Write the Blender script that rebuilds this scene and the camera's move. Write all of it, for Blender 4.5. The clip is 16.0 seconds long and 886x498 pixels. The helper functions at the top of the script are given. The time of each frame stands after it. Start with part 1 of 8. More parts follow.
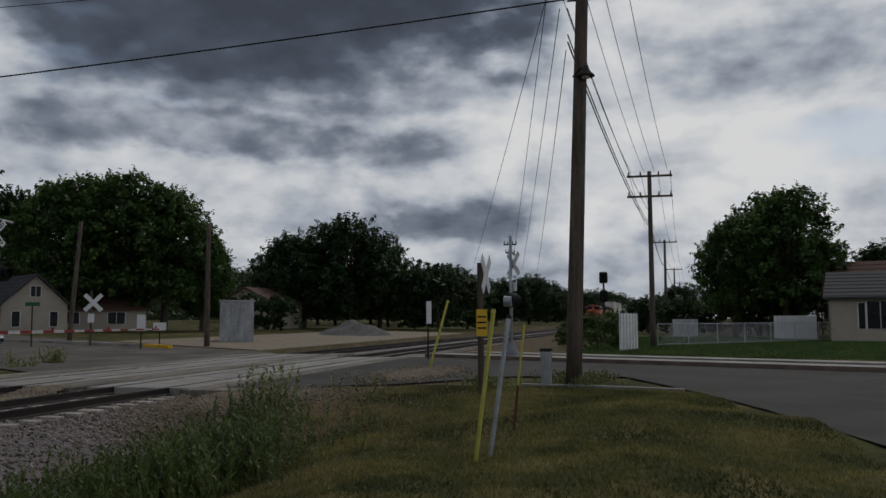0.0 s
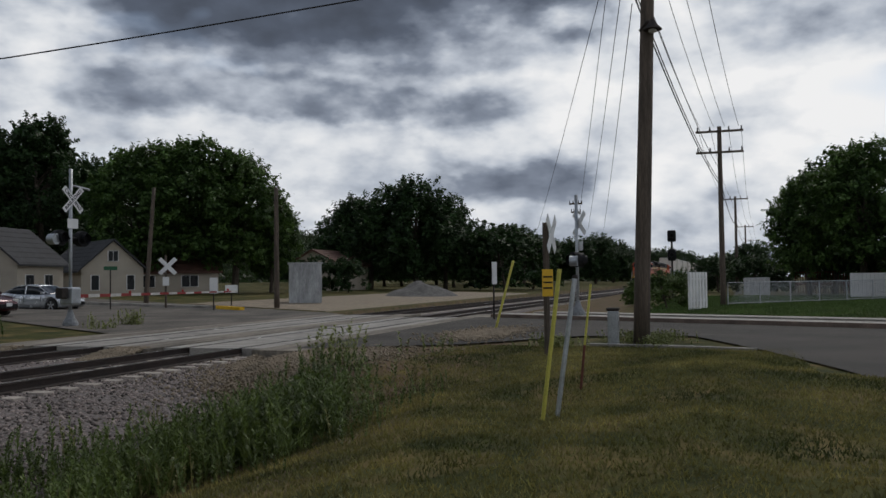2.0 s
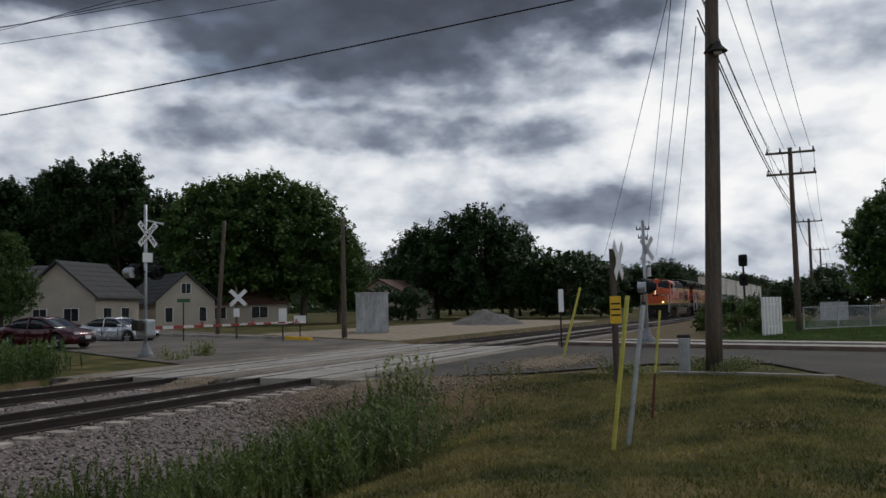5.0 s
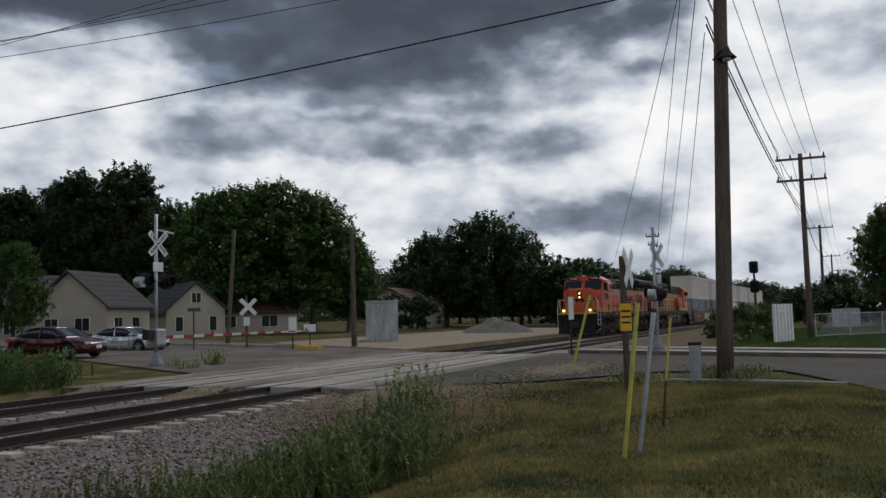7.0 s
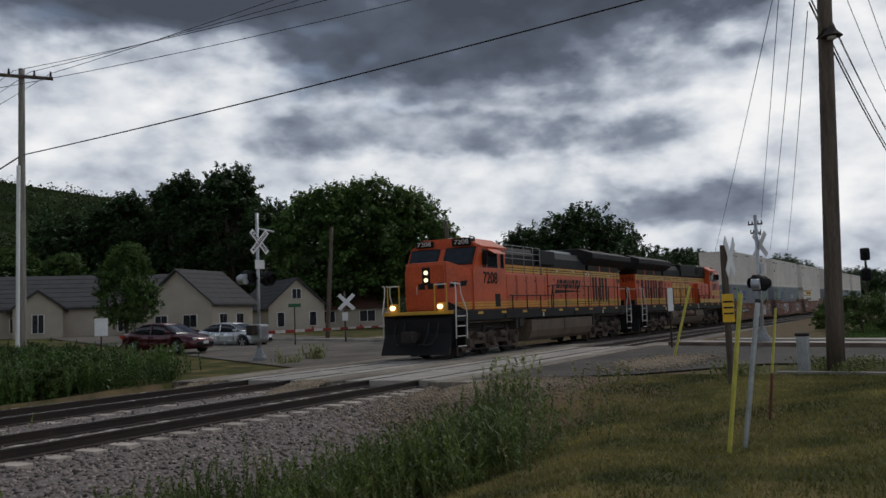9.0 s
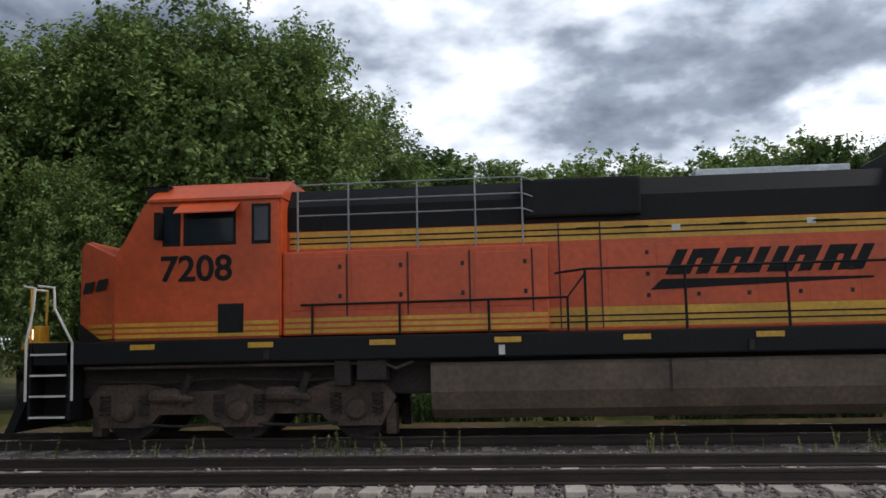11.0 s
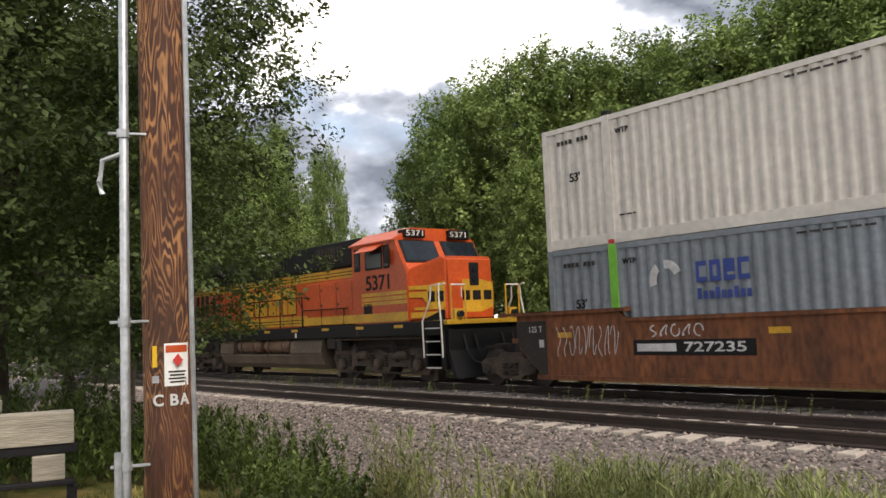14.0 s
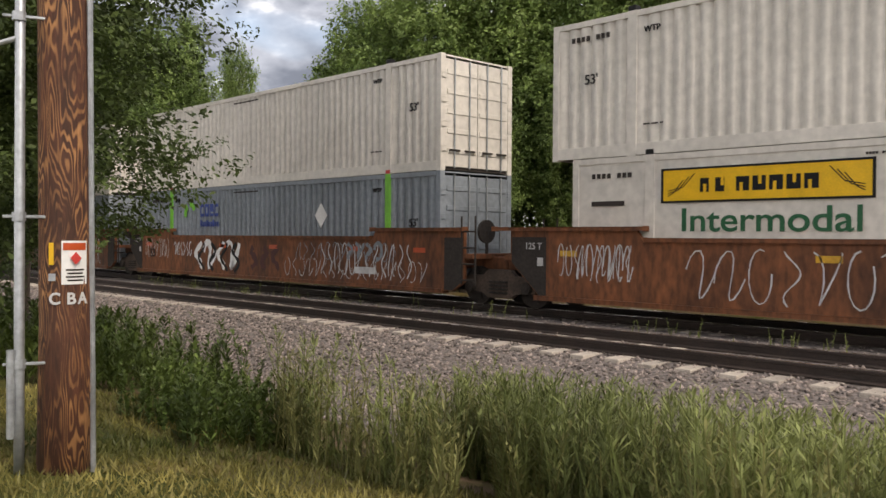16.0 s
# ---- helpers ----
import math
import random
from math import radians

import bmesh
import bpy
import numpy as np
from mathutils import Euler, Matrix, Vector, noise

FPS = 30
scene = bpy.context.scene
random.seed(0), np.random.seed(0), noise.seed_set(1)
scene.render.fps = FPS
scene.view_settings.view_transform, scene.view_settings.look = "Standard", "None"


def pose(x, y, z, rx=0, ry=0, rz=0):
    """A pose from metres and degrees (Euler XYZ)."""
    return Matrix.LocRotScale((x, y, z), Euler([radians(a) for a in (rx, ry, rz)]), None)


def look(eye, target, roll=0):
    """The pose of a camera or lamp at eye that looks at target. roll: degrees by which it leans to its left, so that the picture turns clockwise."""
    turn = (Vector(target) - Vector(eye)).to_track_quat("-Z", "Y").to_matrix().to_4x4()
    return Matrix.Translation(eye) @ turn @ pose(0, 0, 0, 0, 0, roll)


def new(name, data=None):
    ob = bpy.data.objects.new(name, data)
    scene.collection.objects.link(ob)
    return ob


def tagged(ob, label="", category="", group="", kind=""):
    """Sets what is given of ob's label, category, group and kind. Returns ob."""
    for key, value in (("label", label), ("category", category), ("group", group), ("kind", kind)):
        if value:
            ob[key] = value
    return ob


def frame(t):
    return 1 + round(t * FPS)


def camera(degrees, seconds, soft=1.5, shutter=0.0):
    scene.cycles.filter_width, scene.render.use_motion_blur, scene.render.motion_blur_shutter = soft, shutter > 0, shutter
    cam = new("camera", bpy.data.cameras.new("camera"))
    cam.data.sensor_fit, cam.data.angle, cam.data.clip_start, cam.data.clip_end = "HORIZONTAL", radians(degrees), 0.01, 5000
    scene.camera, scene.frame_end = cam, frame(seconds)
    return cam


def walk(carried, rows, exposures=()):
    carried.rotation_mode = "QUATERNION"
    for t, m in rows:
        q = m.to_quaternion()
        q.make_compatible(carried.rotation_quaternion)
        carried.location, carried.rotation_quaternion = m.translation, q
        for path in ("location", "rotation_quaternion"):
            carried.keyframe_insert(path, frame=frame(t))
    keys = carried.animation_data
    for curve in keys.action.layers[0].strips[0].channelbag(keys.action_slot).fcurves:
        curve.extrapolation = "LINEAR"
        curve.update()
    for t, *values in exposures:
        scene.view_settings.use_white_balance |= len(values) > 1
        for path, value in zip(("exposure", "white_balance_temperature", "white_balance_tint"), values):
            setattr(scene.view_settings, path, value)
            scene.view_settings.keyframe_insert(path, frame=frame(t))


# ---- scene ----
# ---- camera and its turn: a person stands on the lawn and follows the train ----
EYE = 1.6
cam = camera(54.0, 16.0, soft=1.5, shutter=0.03)
CAMERA_ROWS = [
    (0, pose(0, 0, EYE, 94.62, 0.27, -77.08)),
    (0.5, pose(0, 0, EYE, 95.21, -0.14, -76.61)),
    (1, pose(0, 0, EYE, 95.15, -0.29, -76.00)),
    (1.5, pose(0, 0, EYE, 95.32, -0.21, -75.67)),
    (2, pose(0, 0, EYE, 92.07, 0.74, -72.77)),
    (2.5, pose(0, 0, EYE, 92.73, 2.53, -66.14)),
    (3, pose(0, 0, EYE, 93.95, 2.18, -64.49)),
    (3.5, pose(0, 0, EYE, 93.51, 1.64, -67.60)),
    (4, pose(0, 0, EYE, 93.52, 1.29, -68.60)),
    (6.5, pose(0, 0, EYE, 94.88, 1.57, -68.04)),
    (7, pose(0, 0, EYE, 94.58, 1.62, -67.79)),
    (7.5, pose(0, 0, EYE, 94.40, 1.84, -66.91)),
    (8, pose(0, 0, EYE, 94.22, 2.34, -66.54)),
    (8.5, pose(0, 0, EYE, 94.42, 2.73, -65.80)),
    (9, pose(0, 0, EYE, 94.36, 2.23, -61.50)),
    (9.5, pose(0, 0, EYE, 94.41, 1.39, -49.96)),
    (9.8, pose(0, 0, EYE, 94.92, 0.86, -41.28)),
    (10, pose(0, 0, EYE, 95.26, 0.88, -35.06)),
    (10.2, pose(0, 0, EYE, 95.48, 0.74, -28.14)),
    (12.3, pose(0, 0, EYE, 96.48, 0.60, 45.75)),
    (12.5, pose(0, 0, EYE, 95.89, 0.38, 46.22)),
    (13, pose(0, 0, EYE, 95.54, 1.33, 48.15)),
    (13.5, pose(0, 0, EYE, 96.57, 2.04, 51.23)),
    (14, pose(0, 0, EYE, 95.07, 2.39, 52.28)),
    (14.5, pose(0, 0, EYE, 93.47, 2.33, 51.97)),
    (15, pose(0, 0, EYE, 92.43, 1.72, 50.42)),
    (15.5, pose(0, 0, EYE, 92.47, 0.56, 46.88)),
    (16, pose(0, 0, EYE, 89.24, -0.40, 46.31)),
]
walk(cam, CAMERA_ROWS, exposures=[(0.0, -0.62, 6450, 10), (0.5, -0.45, 6450, 10), (1.0, -0.33, 6450, 10), (3.5, -0.12, 6500, 10), (8.5, -0.08, 6500, 10), (9.5, -0.22, 6400, 10), (10.2, 0.24, 6350, 10),
                              (12.3, 0.75, 6700, 10), (13.0, 1.64, 7250, 13), (14.0, 1.32, 7350, 13), (16.0, 1.24, 7500, 14)])

# ---- world: broken grey cloud over a pale sky ----
SUN_EL, SUN_AZ = 50.0, -90.0  # azimuth counted to the left of +y


def build_world():
    world = bpy.data.worlds.new("sky")
    scene.world = world
    world.use_nodes = True
    nt = world.node_tree
    nt.nodes.clear()
    n, l = nt.nodes.new, nt.links.new
    out, bg = n("ShaderNodeOutputWorld"), n("ShaderNodeBackground")
    sky = n("ShaderNodeTexSky")
    sky.sky_type, sky.sun_disc = "NISHITA", False
    sky.sun_elevation, sky.sun_rotation = radians(SUN_EL), radians(-SUN_AZ)
    co, sep = n("ShaderNodeTexCoord"), n("ShaderNodeSeparateXYZ")
    l(co.outputs["Generated"], sep.inputs[0])

    def m(op, a, b=None, clamp=False):
        q = n("ShaderNodeMath")
        q.operation, q.use_clamp = op, clamp
        for i, v in enumerate((a, b)):
            if v is None:
                continue
            if isinstance(v, (int, float)):
                q.inputs[i].default_value = v
            else:
                l(v, q.inputs[i])
        return q.outputs[0]

    def noise_tex(vec, scale, detail, rough):
        q = n("ShaderNodeTexNoise")
        q.inputs["Scale"].default_value, q.inputs["Detail"].default_value, q.inputs["Roughness"].default_value = scale, detail, rough
        l(vec, q.inputs["Vector"])
        return q

    def span(x, a, b, lo=0.0, hi=1.0):
        q = n("ShaderNodeMapRange")
        q.interpolation_type = "SMOOTHSTEP"
        for i, v in enumerate((a, b, lo, hi)):
            q.inputs[i + 1].default_value = v
        l(x, q.inputs[0])
        return q.outputs[0]

    # bearing and height of the direction, in degrees, pushed about by billows
    squash = n("ShaderNodeVectorMath")
    squash.operation = "MULTIPLY"
    squash.inputs[1].default_value = (1.0, 1.0, 1.9)
    l(co.outputs["Generated"], squash.inputs[0])
    vec = squash.outputs[0]
    big, mid, fine = noise_tex(vec, 3.6, 3, 0.5), noise_tex(vec, 9.0, 4, 0.5), noise_tex(vec, 22.0, 5, 0.5)
    wx, wy = noise_tex(vec, 7.0, 5, 0.5), n("ShaderNodeSeparateColor")
    l(wx.outputs["Color"], wy.inputs[0])
    az = m("MULTIPLY", m("ARCTAN2", m("MULTIPLY", sep.outputs[0], -1.0), sep.outputs[1]), 57.2958)
    el = m("MULTIPLY", m("ARCSINE", sep.outputs[2]), 57.2958)
    az = m("ADD", az, m("MULTIPLY", m("SUBTRACT", wy.outputs[0], 0.5), 20.0))
    el = m("ADD", el, m("MULTIPLY", m("SUBTRACT", wy.outputs[1], 0.5), 8.0))
    body = m("ADD", m("MULTIPLY", big.outputs[0], 0.42), m("ADD", m("MULTIPLY", mid.outputs[0], 0.36), m("MULTIPLY", fine.outputs[0], 0.22)))
    body = m("ADD", m("MULTIPLY", m("SUBTRACT", body, 0.5), 1.6), 0.395)
    # cloud masses: bearing, height, half widths, weight (dark bases positive, sunlit heaps negative)
    for a0, e0, sa, se, k in ((-62, 25.0, 27, 10.6, 0.54), (-36, 24.0, 17, 7.5, 0.34), (-63, 11.8, 13, 2.2, 0.20), (-77, 6.3, 6, 1.9, 0.14), (-94, 15.0, 7, 3.0, 0.08),
                              (-52, 6.0, 10, 2.2, -0.10), (-76, 11.0, 6, 2.6, -0.14), (-90, 13, 12, 8.0, -0.14), (-10, 17, 13, 4.5, 0.18), (-22, 13.5, 5, 2.5, -0.12),
                              (52, 19.5, 11, 5.0, -0.18), (30, 21.0, 11, 4.0, 0.26), (58, 12.0, 13, 3.6, 0.30), (55, 15.5, 24, 9.0, 0.11), (100, 25, 30, 12, 0.15)):
        u, v = m("DIVIDE", m("SUBTRACT", az, a0), sa), m("DIVIDE", m("SUBTRACT", el, e0), se)
        d = m("SQRT", m("ADD", m("MULTIPLY", u, u), m("MULTIPLY", v, v)))
        body = m("ADD", body, m("MULTIPLY", span(d, 1.2, 0.68), k))
    # added darkening high overhead, above the view, so the sky lights the ground less
    body = m("ADD", body, span(el, 26.0, 50.0, 0.0, 0.30))
    cr = n("ShaderNodeValToRGB")
    e = cr.color_ramp.elements
    e[0].position, e[0].color = 0.22, (1.05, 1.05, 1.05, 1)
    e[1].position, e[1].color = 1.0, (0.075, 0.088, 0.115, 1)
    for pos, c in ((0.35, (0.84, 0.87, 0.91)), (0.47, (0.55, 0.60, 0.68)), (0.60, (0.27, 0.31, 0.385)), (0.78, (0.115, 0.138, 0.185))):
        k = e.new(pos)
        k.color = (*c, 1)
    l(body, cr.inputs[0])
    # thin places let the blue through
    gap = n("ShaderNodeMapRange")
    for i, val in enumerate((0.42, 0.34, 0.0, 0.5)):
        gap.inputs[i + 1].default_value = val
    l(big.outputs[0], gap.inputs[0])
    blue = n("ShaderNodeMix")
    blue.data_type = "RGBA"
    skys = n("ShaderNodeVectorMath")
    skys.operation = "SCALE"
    skys.inputs["Scale"].default_value = 0.11
    l(sky.outputs[0], skys.inputs[0])
    l(gap.outputs[0], blue.inputs[0]), l(cr.outputs[0], blue.inputs[6]), l(skys.outputs[0], blue.inputs[7])
    l(blue.outputs[2], bg.inputs["Color"])
    bg.inputs["Strength"].default_value = 0.95
    l(bg.outputs[0], out.inputs[0])


build_world()
sun = new("sun", bpy.data.lights.new("sun", "SUN"))
sun.data.energy, sun.data.angle, sun.data.color = 1.2, radians(14), (1.0, 0.95, 0.88)
_a, _e = radians(SUN_AZ), radians(SUN_EL)
sun.matrix_world = look(Vector((-math.sin(_a) * math.cos(_e), math.cos(_a) * math.cos(_e), math.sin(_e))) * 60, (0, 0, 0))


# ---- materials ----
def mat(name, base, rough=0.7, metal=0.0, vary=0.25, scale=4.0, fine=40.0, bump=0.2, tint=None, spots=0.0, obj_var=0.0,
        spec=0.5, coords="Object", island=0.0, transmit=0.0, stretch=None, band=(0.3, 0.7)):
    """A surface with variation at two scales (stains and grain), fine relief and an uneven gloss."""
    ma = bpy.data.materials.new(name)
    ma.use_nodes = True
    nt = ma.node_tree
    n, l = nt.nodes.new, nt.links.new
    p = nt.nodes["Principled BSDF"]
    p.inputs["Metallic"].default_value = metal
    p.inputs["Specular IOR Level"].default_value = spec
    co = n("ShaderNodeTexCoord")
    vec = co.outputs[coords]
    if stretch:
        mp = n("ShaderNodeMapping")
        mp.inputs["Scale"].default_value = stretch
        l(vec, mp.inputs[0])
        vec = mp.outputs[0]
    a, b = n("ShaderNodeTexNoise"), n("ShaderNodeTexNoise")
    for q, s, d in ((a, scale, 4), (b, fine, 3)):
        q.inputs["Scale"].default_value, q.inputs["Detail"].default_value = s, d
        l(vec, q.inputs["Vector"])
    ramp = n("ShaderNodeValToRGB")
    e = ramp.color_ramp.elements
    lo = tuple(c * (1 - vary) for c in base)
    hi = tint or tuple(min(1, c * (1 + vary)) for c in base)
    e[0].position, e[0].color = band[0], (*lo, 1)
    e[1].position, e[1].color = band[1], (*hi, 1)
    l(a.outputs[0], ramp.inputs[0])
    mix = n("ShaderNodeMix")
    mix.data_type, mix.blend_type = "RGBA", "MULTIPLY"
    mix.inputs[0].default_value = 1.0
    r2 = n("ShaderNodeMapRange")
    for i, v in enumerate((0.3, 0.7, 1 - vary * 0.9 - spots, 1 + vary * 0.5)):
        r2.inputs[i + 1].default_value = v
    l(b.outputs[0], r2.inputs[0])
    l(ramp.outputs[0], mix.inputs[6]), l(r2.outputs[0], mix.inputs[7])
    col = mix.outputs[2]
    for amount, node, sock in ((obj_var, "ShaderNodeObjectInfo", "Random"), (island, "ShaderNodeNewGeometry", "Random Per Island")):
        if amount:
            oi, mr, mm = n(node), n("ShaderNodeMapRange"), n("ShaderNodeMix")
            mr.inputs[3].default_value, mr.inputs[4].default_value = 1 - amount, 1 + amount
            mm.data_type, mm.blend_type = "RGBA", "MULTIPLY"
            mm.inputs[0].default_value = 1.0
            l(oi.outputs[sock], mr.inputs[0]), l(col, mm.inputs[6]), l(mr.outputs[0], mm.inputs[7])
            col = mm.outputs[2]
    l(col, p.inputs["Base Color"])
    r3 = n("ShaderNodeMapRange")
    r3.inputs[3].default_value, r3.inputs[4].default_value = max(0.02, rough - 0.12), min(1, rough + 0.12)
    l(a.outputs[0], r3.inputs[0]), l(r3.outputs[0], p.inputs["Roughness"])
    if bump:
        bp = n("ShaderNodeBump")
        bp.inputs["Strength"].default_value, bp.inputs["Distance"].default_value = min(1.0, bump), 0.02
        l(b.outputs[0], bp.inputs["Height"]), l(bp.outputs[0], p.inputs["Normal"])
    if transmit:
        p.inputs["Transmission Weight"].default_value = transmit
    return ma


def ring_wood(name, dark, pale):
    """Treated pole: dark stain with pale wandering growth-ring lines, worn away in patches."""
    ma = mat(name, dark, 0.78, vary=0.4, scale=5, fine=40, bump=0.4, stretch=(1.0, 1.0, 0.15))
    nt = ma.node_tree
    n, l = nt.nodes.new, nt.links.new
    p = nt.nodes["Principled BSDF"]
    base = p.inputs["Base Color"].links[0].from_socket
    co, mp, mp2 = n("ShaderNodeTexCoord"), n("ShaderNodeMapping"), n("ShaderNodeMapping")
    mp.inputs["Scale"].default_value = (1.0, 1.0, 0.16)
    mp2.inputs["Scale"].default_value = (1.0, 1.0, 0.3)
    grow, worn = n("ShaderNodeTexNoise"), n("ShaderNodeTexNoise")
    for q, s, d, r, m_ in ((grow, 7.5, 2.0, 0.45, mp), (worn, 5.0, 5.0, 0.6, mp2)):
        q.inputs["Scale"].default_value, q.inputs["Detail"].default_value, q.inputs["Roughness"].default_value = s, d, r
        l(co.outputs["Object"], m_.inputs[0]), l(m_.outputs[0], q.inputs["Vector"])
    turn, wave, line, patch, both, mix = n("ShaderNodeMath"), n("ShaderNodeMath"), n("ShaderNodeMapRange"), n("ShaderNodeMapRange"), n("ShaderNodeMath"), n("ShaderNodeMix")
    turn.operation, wave.operation, both.operation = "MULTIPLY", "SINE", "MULTIPLY"
    turn.inputs[1].default_value = 110.0
    l(grow.outputs[0], turn.inputs[0]), l(turn.outputs[0], wave.inputs[0])
    l(wave.outputs[0], line.inputs[0]), l(worn.outputs[0], patch.inputs[0])
    line.inputs[1].default_value, line.inputs[2].default_value = -0.1, 0.9
    patch.inputs[1].default_value, patch.inputs[2].default_value = 0.40, 0.62
    patch.inputs[3].default_value = 0.04
    l(line.outputs[0], both.inputs[0]), l(patch.outputs[0], both.inputs[1])
    mix.data_type = "RGBA"
    mix.inputs[7].default_value = (*pale, 1)
    l(both.outputs[0], mix.inputs[0]), l(base, mix.inputs[6]), l(mix.outputs[2], p.inputs["Base Color"])
    return ma


def glow(name, color, strength):
    ma = bpy.data.materials.new(name)
    ma.use_nodes = True
    p = ma.node_tree.nodes["Principled BSDF"]
    p.inputs["Base Color"].default_value = (*color, 1)
    p.inputs["Emission Color"].default_value = (*color, 1)
    p.inputs["Emission Strength"].default_value = strength
    return ma


def leaf_mat(name, dark, light, scale=0.5, band=(0.3, 0.7)):
    ma = mat(name, dark, rough=0.55, vary=0.3, scale=scale, fine=3.0, bump=0, island=0.35, tint=light, spec=0.3, band=band)
    nt = ma.node_tree
    p = nt.nodes["Principled BSDF"]
    tr, ad = nt.nodes.new("ShaderNodeBsdfTranslucent"), nt.nodes.new("ShaderNodeMixShader")
    nt.links.new(p.inputs["Base Color"].links[0].from_socket, tr.inputs[0])
    ad.inputs[0].default_value = 0.3
    nt.links.new(p.outputs[0], ad.inputs[1]), nt.links.new(tr.outputs[0], ad.inputs[2])
    nt.links.new(ad.outputs[0], nt.nodes["Material Output"].inputs[0])
    return ma


